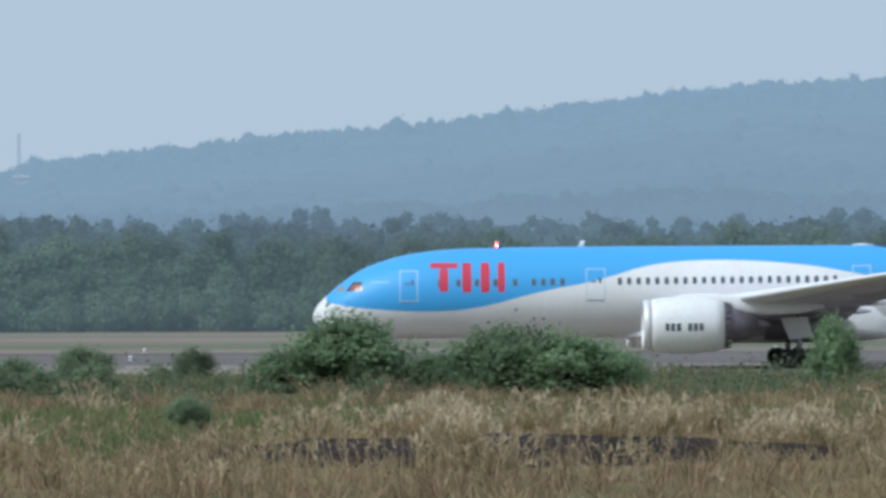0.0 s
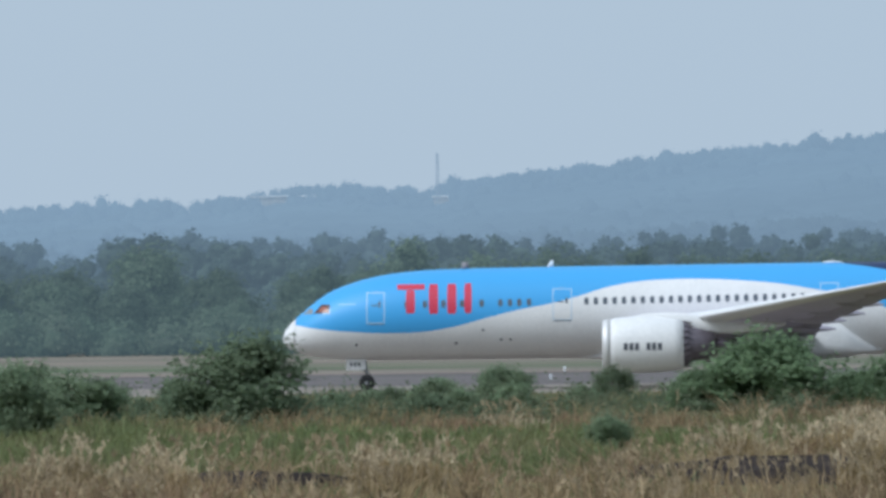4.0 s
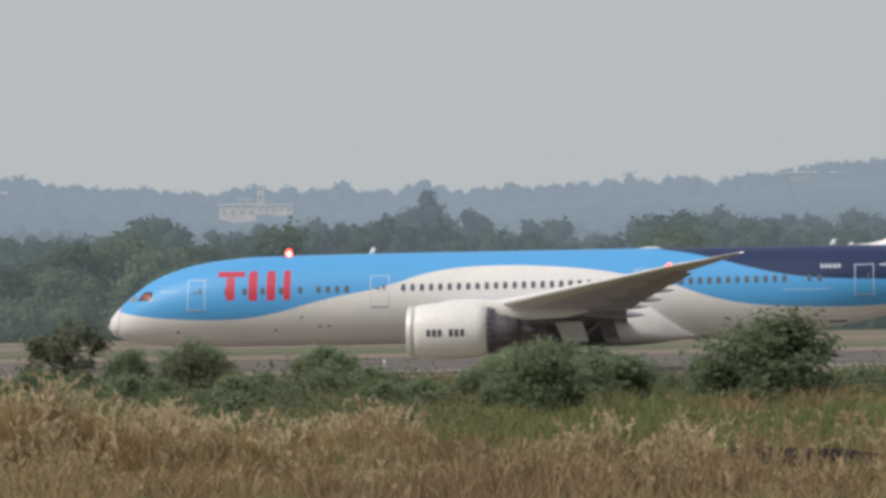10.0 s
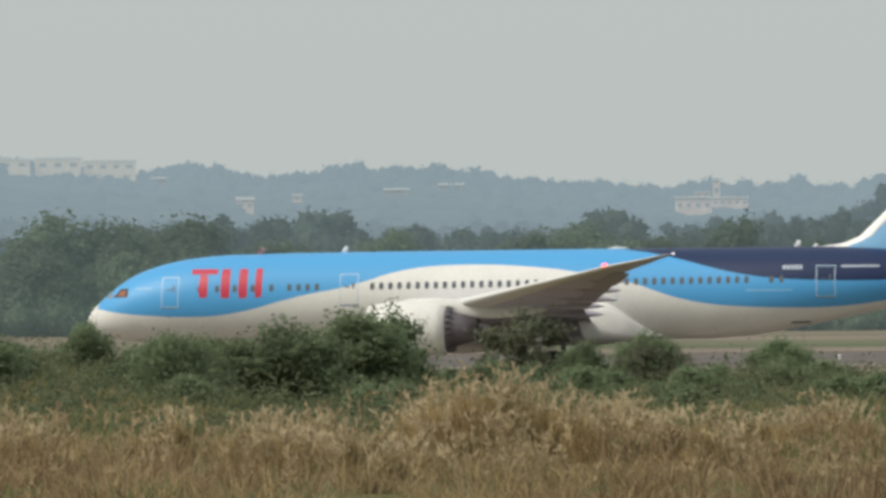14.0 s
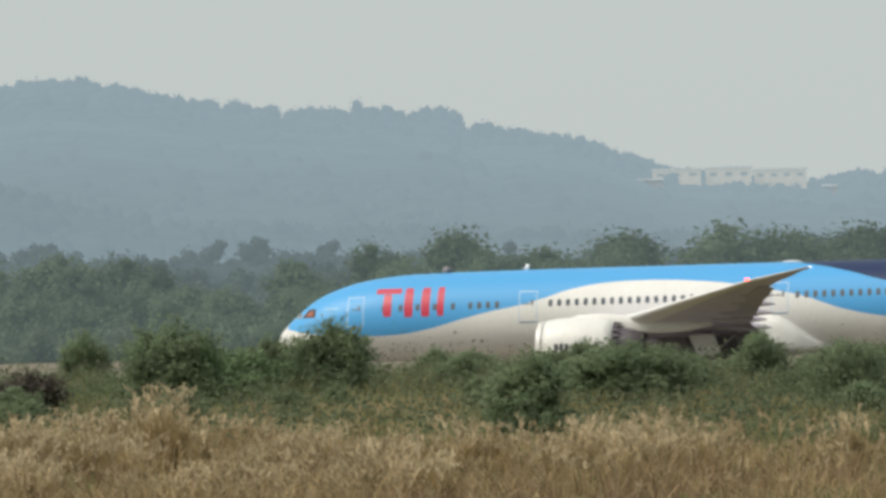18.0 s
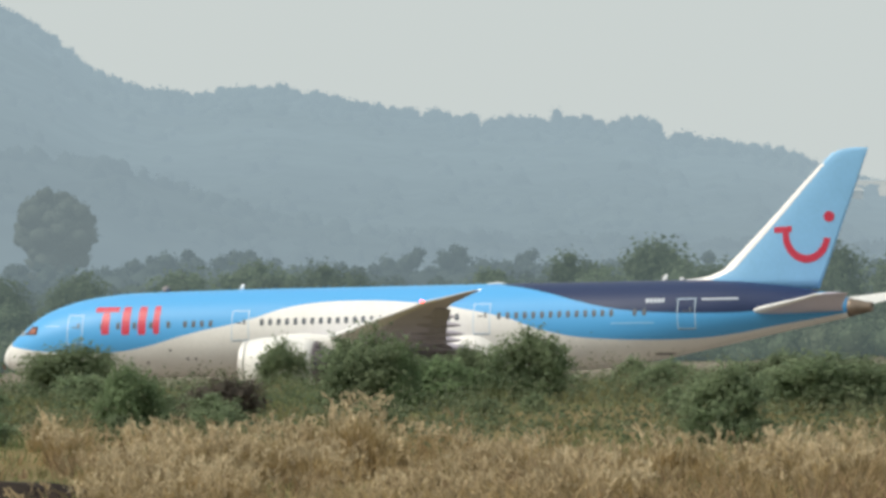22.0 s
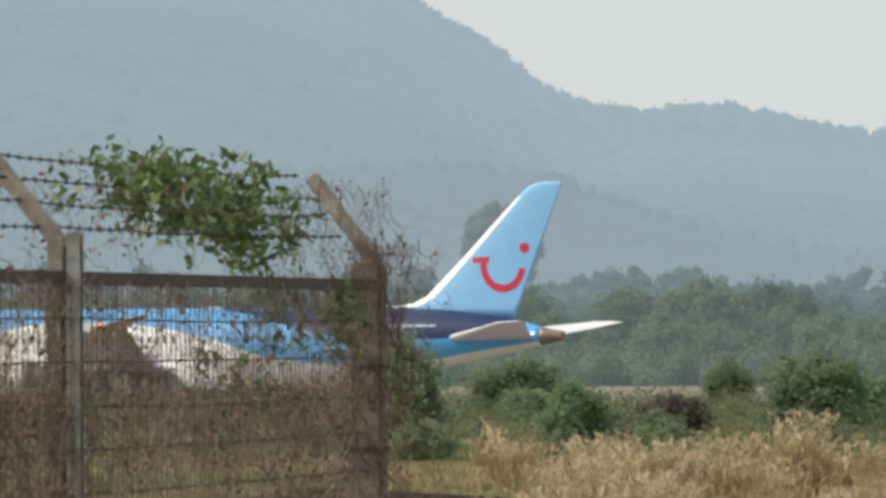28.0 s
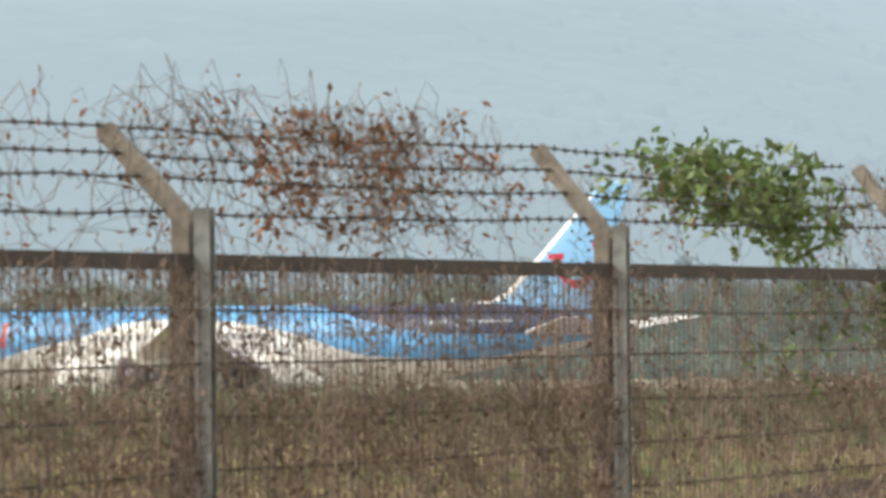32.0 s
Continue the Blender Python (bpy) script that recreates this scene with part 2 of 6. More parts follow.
M_TWIGLEAF = island(material("dark_twig_leaf", (0.150, 0.172, 0.118), rough=0.75, vary=0.2, scale=0.8, fine=6, each=0.15, other=(0.165, 0.16, 0.11), spec=0.1), 0.3, 0.55)
M_DEADLEAF = island(material("withered_leaf", (0.085, 0.068, 0.052), rough=0.7, vary=0.25, scale=0.8, fine=6, each=0.2), 0.4, 0.35)
# Wood leaves and bark glow faintly: the haze is painted into them.
M_TREELEAF = island(material("backdrop_wood_leaf_haze", (0.088, 0.122, 0.076), rough=0.65, vary=0.2, scale=0.15, fine=2, each=0.3, other=(0.105, 0.125, 0.082), glow=(0.24, 0.32, 0.34, 0.335), spec=0.1), 0.2, 0.45)
M_TREEBARK = material("bark_haze_glow", (0.075, 0.075, 0.065), rough=0.9, vary=0.2, glow=(0.24, 0.32, 0.34, 0.2), spec=0.1)
M_BARK = material("bark", (0.085, 0.065, 0.048), rough=0.9, vary=0.3, scale=1.5, fine=14, bump=0.3)
M_DRY = island(material("dry_grass", (0.360, 0.276, 0.150), rough=0.75, vary=0.28, scale=0.07, fine=0.7, other=(0.258, 0.176, 0.112), spec=0.2), 0.4, 0.5)
M_GREEN = island(material("green_grass", (0.15, 0.185, 0.08), rough=0.7, vary=0.2, scale=0.04, fine=0.6, other=(0.215, 0.19, 0.09)), 0.4, 0.5)
M_LUSH = island(material("lush_grass", (0.15, 0.192, 0.07), rough=0.7, vary=0.2, scale=0.06, fine=0.6, other=(0.215, 0.205, 0.095)), 0.35, 0.5)
M_HERB = island(material("herb_leaf", (0.115, 0.155, 0.092), rough=0.65, vary=0.25, scale=0.03, fine=0.5, other=(0.145, 0.158, 0.095), spec=0.15), 0.3, 0.5)
M_CONCRETE = material("weathered_concrete", (0.27, 0.24, 0.21), rough=0.9, vary=0.3, scale=3, fine=30, bump=0.4, other=(0.16, 0.135, 0.115))
M_POSTDARK = material("mottled_dark_concrete", (0.088, 0.072, 0.065), rough=0.9, vary=0.35, scale=3, fine=30, bump=0.4, other=(0.085, 0.06, 0.052))
M_CORNER = material("grey_stained_concrete", (0.205, 0.18, 0.165), rough=0.9, vary=0.3, scale=3, fine=30, bump=0.4, other=(0.13, 0.105, 0.095))
M_STEELPOST = material("galvanised_steel", (0.31, 0.32, 0.32), rough=0.5, metal=0.35, vary=0.22, scale=4, fine=40, other=(0.17, 0.165, 0.16))
M_RAIL = material("rusted_rail", (0.052, 0.036, 0.034), rough=0.8, vary=0.3, scale=4, fine=40, other=(0.075, 0.052, 0.042))
M_WIRE = material("rusted_wire", (0.055, 0.040, 0.036), rough=0.8, vary=0.3, scale=8, fine=60)
M_PALEWIRE = material("dull_wire", (0.105, 0.092, 0.086), rough=0.55, metal=0.2, vary=0.25, scale=8, fine=60)
M_VINE = island(material("dry_vine", (0.20, 0.145, 0.115), rough=0.85, vary=0.3, scale=2, fine=20), 0.45)
M_STALK = island(material("dead_stalk", (0.33, 0.245, 0.20), rough=0.85, vary=0.3, scale=2, fine=20), 0.45)
M_DULLLEAF = island(material("dull_dead_leaf", (0.19, 0.135, 0.105), rough=0.85, vary=0.3, scale=3, fine=20), 0.4)
M_DRYLEAF = island(material("dry_vine_leaf", (0.21, 0.10, 0.058), rough=0.8, vary=0.3, scale=3, fine=20, other=(0.16, 0.08, 0.05)), 0.4)
M_VINELEAF = island(material("green_vine_leaf", (0.085, 0.148, 0.042), rough=0.5, vary=0.25, scale=3, fine=20, other=(0.125, 0.165, 0.06)), 0.45)
M_STAKE = material("weathered_iron", (0.150, 0.133, 0.122), rough=0.9, vary=0.1, scale=8, fine=60)


def ground_material():
    m = material("ground_earth", (0.19, 0.145, 0.075), rough=0.95, vary=0.25, scale=0.02, fine=0.5, other=(0.115, 0.105, 0.055), bump=0.3, spec=0.02)
    nt = m.node_tree
    b = nt.nodes["Principled BSDF"]
    src = b.inputs["Base Color"].links[0].from_socket
    tc = nt.nodes.new("ShaderNodeTexCoord")
    n = nt.nodes.new("ShaderNodeTexNoise")
    n.inputs["Scale"].default_value, n.inputs["Detail"].default_value = 0.05, 6
    nt.links.new(tc.outputs["Object"], n.inputs["Vector"])
    r = nt.nodes.new("ShaderNodeMapRange")
    r.inputs[1].default_value, r.inputs[2].default_value = 0.50, 0.62
    nt.links.new(n.outputs[0], r.inputs[0])
    mix = nt.nodes.new("ShaderNodeMix")
    mix.data_type = "RGBA"
    mix.inputs[7].default_value = (0.105, 0.105, 0.05, 1)
    nt.links.new(src, mix.inputs[6])
    nt.links.new(r.outputs[0], mix.inputs[0])
    nt.links.new(mix.outputs[2], b.inputs["Base Color"])
    return m


M_GROUND = ground_material()
M_BURNT = material("charred_earth", (0.040, 0.031, 0.027), rough=0.95, vary=0.4, scale=0.5, fine=4, bump=0.4, spec=0.1)
# far backdrop: woods and hills, the haze of kilometres of air painted as glow


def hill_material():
    """Wooded slopes: haze painted as emission, stronger the farther they lie; uneven woods."""
    m = material("backdrop_hill_haze", (0.014, 0.018, 0.016), rough=1.0, vary=0.3, scale=0.004, fine=0.03, glow=(0.235, 0.305, 0.366, 0.8), spec=0.0)
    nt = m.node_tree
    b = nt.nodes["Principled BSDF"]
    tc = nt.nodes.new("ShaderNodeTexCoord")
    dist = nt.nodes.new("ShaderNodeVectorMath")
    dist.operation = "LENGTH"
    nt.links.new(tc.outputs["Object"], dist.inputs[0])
    haze_glow = nt.nodes.new("ShaderNodeMapRange")
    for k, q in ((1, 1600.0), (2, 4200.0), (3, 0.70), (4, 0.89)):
        haze_glow.inputs[k].default_value = q
    nt.links.new(dist.outputs["Value"], haze_glow.inputs[0])
    last = haze_glow.outputs[0]
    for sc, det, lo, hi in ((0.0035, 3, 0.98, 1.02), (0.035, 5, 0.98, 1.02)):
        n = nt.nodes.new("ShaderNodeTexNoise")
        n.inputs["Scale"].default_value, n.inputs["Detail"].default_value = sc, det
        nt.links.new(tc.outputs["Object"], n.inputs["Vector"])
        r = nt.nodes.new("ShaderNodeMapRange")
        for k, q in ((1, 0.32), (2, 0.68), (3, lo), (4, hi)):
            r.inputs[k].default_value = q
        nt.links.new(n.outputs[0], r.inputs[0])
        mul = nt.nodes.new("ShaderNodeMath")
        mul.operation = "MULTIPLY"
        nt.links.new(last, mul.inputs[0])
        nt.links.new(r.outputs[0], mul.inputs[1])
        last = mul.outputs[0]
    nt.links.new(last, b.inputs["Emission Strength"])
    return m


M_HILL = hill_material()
# Haze before the far woods and trees is put into these materials as emission.
M_FARWOOD = island(material("backdrop_wood_haze", (0.045, 0.062, 0.048), rough=1.0, vary=0.25, scale=0.01, fine=0.1, glow=(0.22, 0.285, 0.325, 0.46), spec=0.0), 0.3)
M_FARTREE = island(material("backdrop_tree_haze", (0.038, 0.05, 0.042), rough=1.0, vary=0.2, scale=0.02, fine=0.2, glow=(0.228, 0.298, 0.35, 0.60), spec=0.0), 0.15)
M_GREATTREE = island(material("backdrop_great_tree_haze", (0.045, 0.055, 0.047), rough=1.0, vary=0.2, scale=0.02, fine=0.2, glow=(0.232, 0.295, 0.335, 0.65), spec=0.0), 0.15)
# Far houses and mast carry the haze as a weak glow of their own.
M_FARWALL = material("backdrop_wall_haze", (0.38, 0.345, 0.335), rough=0.9, vary=0.15, scale=0.05, fine=0.3, glow=(0.25, 0.30, 0.34, 0.45))
M_FARPALE = material("backdrop_pale_wall_haze", (0.13, 0.125, 0.115), rough=0.9, vary=0.2, scale=0.05, fine=0.3, glow=(0.33, 0.365, 0.385, 0.82))
M_FARROOF = material("backdrop_roof_haze", (0.19, 0.21, 0.225), rough=0.8, vary=0.15, scale=0.05, fine=0.3, glow=(0.25, 0.30, 0.34, 0.5))
M_FARDARK = material("backdrop_opening_haze", (0.10, 0.11, 0.12), rough=0.6, vary=0.15, glow=(0.235, 0.30, 0.355, 0.7))

# ---- mesh helpers ----


def mesh_of(name, verts, faces, mat, smooth=False):
    me = bpy.data.meshes.new(name)
    me.from_pydata([tuple(v) for v in verts], [], [tuple(f) for f in faces])
    me.materials.append(mat)
    if smooth:
        me.shade_smooth()
    me.update()
    return me


def part(name, me, parent, label="", at=None):
    """One mesh object under a thing or under a part."""
    ob = new(name, me)
    ob.parent = parent
    if at is not None:
        ob.matrix_basis = at
    return tagged(ob, label) if label else ob


def thing(name, at, label, category, group="", kind=""):
    ob = new(name)
    ob.empty_display_size = 0.2
    ob.matrix_basis = at
    return tagged(ob, label, category, group, kind)


def structure(name, me, label, category=""):
    return tagged(new(name, me), label, category or name.split("_")[0], kind="structure")


def bm_mesh(name, bm, mat, smooth=False):
    bmesh.ops.recalc_face_normals(bm, faces=bm.faces)
    me = bpy.data.meshes.new(name)
    bm.to_mesh(me)
    bm.free()
    me.materials.append(mat)
    if smooth:
        me.shade_smooth()
    return me


def add_box(bm, x0, x1, y0, y1, z0, z1, bevel=0.0, m=None):
    r = bmesh.ops.create_cube(bm, size=1.0, matrix=(m or Matrix()) @ Matrix.LocRotScale(
        ((x0 + x1) / 2, (y0 + y1) / 2, (z0 + z1) / 2), None, (x1 - x0, y1 - y0, z1 - z0)))
    if bevel:
        es = list({e for v in r["verts"] for e in v.link_edges})
        bmesh.ops.bevel(bm, geom=es, offset=bevel, segments=2, affect="EDGES")


def box_mesh(name, x0, x1, y0, y1, z0, z1, mat, bevel=0.0):
    bm = bmesh.new()
    add_box(bm, x0, x1, y0, y1, z0, z1, bevel)
    return bm_mesh(name, bm, mat)


def loft(rings, closed=True, caps=True):
    """Vertices and faces of a skin through rings of equal count."""
    n = len(rings[0])
    verts = [v for r in rings for v in r]
    faces = []
    for i in range(len(rings) - 1):
        for j in range(n if closed else n - 1):
            k = (j + 1) % n
            faces.append((i * n + j, i * n + k, (i + 1) * n + k, (i + 1) * n + j))
    if caps:
        faces.append(tuple(range(n))[::-1])
        faces.append(tuple((len(rings) - 1) * n + j for j in range(n)))
    return verts, faces


def lathe(profile, seg=40, centre=(0, 0, 0), squash=1.0):
    """Turned body: profile of (along, radius) about the x axis."""
    rings = []
    for s, r in profile:
        rings.append([(centre[0] + s, centre[1] + r * math.cos(2 * math.pi * k / seg), centre[2] + squash * r * math.sin(2 * math.pi * k / seg))
                      for k in range(seg)])
    return loft(rings)


def tube(points, radii, seg=6):
    """A tube through points."""
    rings = []
    pts = [Vector(p) for p in points]
    for i, p in enumerate(pts):
        d = (pts[min(i + 1, len(pts) - 1)] - pts[max(i - 1, 0)]).normalized()
        a = d.orthogonal().normalized()
        b = d.cross(a)
        r = radii[i] if hasattr(radii, "__len__") else radii
        rings.append([tuple(p + r * (math.cos(2 * math.pi * k / seg) * a + math.sin(2 * math.pi * k / seg) * b)) for k in range(seg)])
    return loft(rings)


def merged(pieces):
    verts, faces = [], []
    for v, f in pieces:
        o = len(verts)
        verts.extend(v)
        faces.extend(tuple(i + o for i in g) for g in f)
    return verts, faces


# ---- ground ----


def smooth_step(a, b, v):
    q = min(1.0, max(0.0, (v - a) / (b - a)))
    return q * q * (3 - 2 * q)


def ground_z(x, y):
    """A bank under the camera and the fence, a flat field, a low rise before the runway's far end."""
    r = math.hypot(x, y)
    az = math.degrees(math.atan2(x, y))
    z = 4.2 * (1 - smooth_step(30, 120, r))
    if y > 0:
        z += 1.6 * smooth_step(10.5, 14, -az) * smooth_step(230, 330, y) * (1 - smooth_step(385, 428, y))
        z += 0.25 * noise.noise((x * 0.05, y * 0.05, 0)) * smooth_step(120, 200, r) * (1 - smooth_step(380, 425, y))
    return z


def build_ground():
    azs = [*range(-180, -40, 10), *[-40 + 0.5 * k for k in range(111)], *range(20, 180, 10)]
    rads = [0.0, 1, 2, 4, 8, 12, 16, 20, 25, 30, 35, 40, 50, 60, 75, 90, 105, 120, 150, *range(170, 470, 6), 480, 500, 550, 600, 700, 850, 1100, 1500, 2200, 3300, 4900]
    rings = [[(r * math.sin(radians(a)), r * math.cos(radians(a)), ground_z(r * math.sin(radians(a)), r * math.cos(radians(a)))) for a in azs] for r in rads[1:]]
    v, f = loft(rings, caps=False)
    c = len(v)
    v.append((0, 0, ground_z(0, 0)))
    n = len(azs)
    f += [(c, (j + 1) % n, j) for j in range(n)]
    v = [(x, y, z) for x, y, z in v]
    f = [g[::-1] for g in f]
    structure("ground", mesh_of("ground", v, f, M_GROUND, True), "dry grassy airfield ground with earth and green patches", "ground")
    strip = lambda nm, y0, y1, z, mat, lab, cat: structure(nm, box_mesh(nm, -2200, 2200, y0, y1, -0.3, z, mat), lab, cat)
    strip("runway", 472, 545, 0.03, M_ASPHALT, "long grey asphalt runway with worn surface", "runway")
    strip("runway_shoulder", 441.02, 471.98, 0.02, M_SHOULDER, "tan worn concrete shoulder along the runway", "pavement")
    strip("runway_verge", 433.5, 441, 0.015, M_VERGE, "pale dusty concrete edge beside the grass", "pavement")
    strip("runway_drain", 545.02, 551, 0.015, M_DRAIN, "dark drain strip along the far runway edge", "pavement")
    strip("grass_strip", 592, 640, 0.024, M_STRIP, "mown green grass strip beyond the runway", "grass")
    strip("far_field", 551.02, 860, 0.012, M_FARFIELD, "dull brown dry field before the wood", "ground")


build_ground()

# ---- the airliner: x aft from the nose, y to starboard, z up ----
PLANE = thing("airliner", pose(0, LINE, 0), "white airliner with sky-blue wave and navy tail taxiing on the runway", "airplane")

TOP = [(0, 3.42), (0.06, 3.72), (0.24, 4.08), (0.7, 4.62), (1.4, 5.23), (2.39, 6.02), (3.0, 6.42), (3.88, 6.81), (5.5, 7.32), (7.15, 7.62), (9.3, 7.82), (13, 7.9),
       (20, 7.95), (36, 7.98), (50, 7.98), (53, 7.85), (56, 7.5), (58.5, 7.05), (60.4, 6.58), (62.0, 6.22)]
BOTTOM = [(0, 3.36), (0.06, 3.12), (0.38, 2.80), (0.8, 2.58), (1.35, 2.40), (2.66, 2.18), (4, 2.06), (5.4, 2.0), (9, 1.98), (42, 2.0), (45, 2.25), (48, 2.75),
          (52, 3.55), (56, 4.4), (60.4, 5.27), (62.0, 5.66)]
HALF = [(0, 0.03), (0.06, 0.33), (0.24, 0.72), (0.7, 1.2), (1.4, 1.68), (2.4, 2.13), (3.9, 2.5), (5.5, 2.72), (7.2, 2.84), (9.3, 2.885), (45, 2.885), (48, 2.78), (52, 2.35),
        (56, 1.66), (59, 0.98), (60.4, 0.68), (62.0, 0.27)]


def table(rows, s):
    return float(np.interp(s, [r[0] for r in rows], [r[1] for r in rows]))


def section(s):
    """Centre height, vertical and lateral half axes of the body at a station, eased over a short length."""
    e = min(0.35, max(0.0, s * 0.3))
    q = [(table(TOP, s + d), table(BOTTOM, s + d), table(HALF, s + d)) for d in (-2 * e, -e, 0, e, 2 * e)]
    t, b, w = (sum(k[i] * g for k, g in zip(q, (1, 2, 3, 2, 1))) / 9 for i in range(3))
    return (t + b) / 2, (t - b) / 2, w


def side(s, h):
    """Distance of the skin from the centre line at a station and height."""
    c, v, w = section(s)
    return w * math.sqrt(max(0.0, 1 - ((h - c) / v) ** 2))


def body_skin(s0, s1, n, seg=56):
    rings = []
    for i in range(n + 1):
        q = i / n
        s = s0 + (s1 - s0) * q
        c, v, w = section(s)
        rings.append([(s, w * math.cos(2 * math.pi * k / seg), c + v * math.sin(2 * math.pi * k / seg)) for k in range(seg)])
    return rings


nose_rings = []
for q in (0, 0.02, 0.06, 0.12, 0.2, 0.3, 0.42, 0.56, 0.72, 0.9):
    nose_rings.append(body_skin(q, q + 1e-6, 1)[0])
skin = body_skin(0.9, 10, 44) + body_skin(10.4, 42, 60) + body_skin(42.4, 60.4, 44)
part("radome", mesh_of("radome", *loft(nose_rings), M_WHITE, True), PLANE, "white rounded nose radome")
part("fuselage", mesh_of("fuselage", *loft(skin), M_BODY, True), PLANE, "white body with sky-blue wave and navy aft crown")
cone = body_skin(60.4, 62.0, 8)
inner = [(62.0, 0.17 * math.cos(2 * math.pi * k / 56), 5.94 + 0.17 * math.sin(2 * math.pi * k / 56)) for k in range(56)]
deep = [(61.5, p[1], p[2]) for p in inner]
part("tail_cone", mesh_of("tail_cone", *loft(cone + [inner, deep]), M_TAIL, True), PLANE, "bare metal exhaust cone")


def skin_patch(s0, s1, h0, h1, off, port=True, nu=2, nv=4, cut=0.0):
    """A thin plate that lies on the body's side between two stations and heights; cut takes off its corners."""
    outer, back = [], []
    sg = -1 if port else 1
    for j in range(nv + 1):
        q = j / nv
        h = h0 + (h1 - h0) * q
        c = cut * max(0.0, 1 - min(q, 1 - q) * nv) if cut else 0.0
        for i in range(nu + 1):
            s = s0 + c + (s1 - s0 - 2 * c) * i / nu
            l = side(s, h)
            outer.append((s, sg * (l + off), h))
            back.append((s, sg * (l - 0.05), h))
    v = outer + back
    n = nu + 1
    m = n * (nv + 1)
    f = []
    for j in range(nv):
        for i in range(nu):
            a = j * n + i
            f.append((a, a + 1, a + n + 1, a + n))
    rim = [i for i in range(n)] + [j * n + nu for j in range(1, nv + 1)] + [nv * n + i for i in range(nu - 1, -1, -1)] + [j * n for j in range(nv - 1, 0, -1)]
    for k, a in enumerate(rim):
        b = rim[(k + 1) % len(rim)]
        f.append((a, a + m, b + m, b))
    return (v, f) if port else (v, [g[::-1] for g in f])


def cabin_door(s0, s1, h0, h1, port, dark):
    name = "cabin_door"
    d = part(name, mesh_of(name, *skin_patch(s0 + 0.06, s1 - 0.06, h0 + 0.06, h1 - 0.06, 0.006, port, 3, 8), M_BODY), PLANE, "cabin door with pale outline")
    w = 0.055
    rim = merged([skin_patch(s0, s1, h1 - w, h1, 0.012, port, 4, 1), skin_patch(s0, s1, h0, h0 + w, 0.012, port, 4, 1),
                  skin_patch(s0, s0 + w, h0 + w, h1 - w, 0.012, port, 1, 8), skin_patch(s1 - w, s1, h0 + w, h1 - w, 0.012, port, 1, 8)])
    part("door_outline", mesh_of("door_outline", *rim, M_DOORLINE), d, "pale painted door outline")
    hm = h0 + (h1 - h0) * 0.62
    part("door_window", mesh_of("door_window", *skin_patch(s1 - 0.42, s1 - 0.26, hm - 0.2, hm + 0.2, 0.014, port, 1, 4, 0.04), M_GLASS), d, "small dark door window")
    part("door_handle", mesh_of("door_handle", *skin_patch(s0 + 0.35, s0 + 0.7, hm - 0.12, hm - 0.04, 0.02, port, 2, 1), dark), d, "grey door handle recess")
    part("door_sill", mesh_of("door_sill", *skin_patch(s0 + 0.05, s1 - 0.05, h0 - 0.05, h0 - 0.005, 0.016, port, 4, 1), M_GREYMARK), d, "dark scuffed sill")


for port in (True, False):
    for s0, s1, h0, h1 in ((5.6, 6.78, 4.38, 6.4), (17.65, 18.9, 4.45, 6.5), (34.92, 36.12, 4.6, 6.66), (49.17, 50.42, 4.7, 6.74)):
        cabin_door(s0, s1, h0, h1, port, M_GREYMARK)


def cabin_window(s, port):
    h = 5.62 + 0.0078 * (s - 13)
    part("cabin_window", mesh_of("cabin_window", *skin_patch(s - 0.14, s + 0.14, h - 0.235, h + 0.235, 0.01, port, 1, 6, 0.085), M_GLASS), PLANE)


STATIONS = [8.2, 9.4, 10.6, 11.8, 13.07, 14.28, 14.9, 15.5, 16.13] + [19.84 + 0.6065 * k for k in range(24)] + [36.75 + 0.607 * k for k in range(14)] + [46.26, 46.92]
for s in STATIONS:
    for port in (True, False):
        cabin_window(s, port)

# cockpit glazing


def slanted_pane(s0, s1, h0, h1, rake, off, port):
    """A pane whose front edge leans aft with the nose's slope."""
    v, f = skin_patch(s0, s1, h0, h1, off, port, 4, 4)
    n = len(v) // 2
    out = []
    for k, (s, y, h) in enumerate(v):
        q = (h - h0) / (h1 - h0)
        w = (s1 - s) / (s1 - s0)
        ss = s + rake * q * w
        d = off if k < n else -0.05
        out.append((ss, math.copysign(side(ss, h) + d, y), h))
    return out, f


for port in (True, False):
    pane = part("cockpit_window", mesh_of("cockpit_window", *slanted_pane(2.12, 3.2, 5.08, 5.66, 0.5, 0.010, port), M_COCKPIT), PLANE, "dark tinted cockpit side pane")
    # The pane's amber reflection is painted as a coloured plate.
    part("pane_glint", mesh_of("pane_glint", *slanted_pane(2.42, 3.02, 5.19, 5.52, 0.25, 0.016, port), M_AMBER), pane, "amber reflection painted as a plate on the pane")
    part("cockpit_window", mesh_of("cockpit_window", *slanted_pane(1.42, 2.06, 5.04, 5.40, 0.42, 0.010, port), M_SCREEN), PLANE, "grey sloping windscreen pane")
    part("nose_marking", mesh_of("nose_marking", *skin_patch(3.75, 4.9, 5.62, 5.70, 0.01, port, 3, 1), M_FINELINE), PLANE, "small pale bar of unreadable writing")

# the red emblem bars behind the first door, pale grey registration bars, and small marks
for s0, s1, h0, h1 in ((7.59, 9.38, 6.55, 6.9), (8.17, 8.75, 5.03, 6.52), (9.65, 10.25, 4.98, 6.9), (10.84, 11.43, 4.98, 6.9), (11.95, 12.42, 5.0, 6.92)):
    part("emblem_bar", mesh_of("emblem_bar", *skin_patch(s0, s1, h0, h1, 0.014, True, 3, 6, 0.05), M_RED), PLANE, "plain red painted bar")
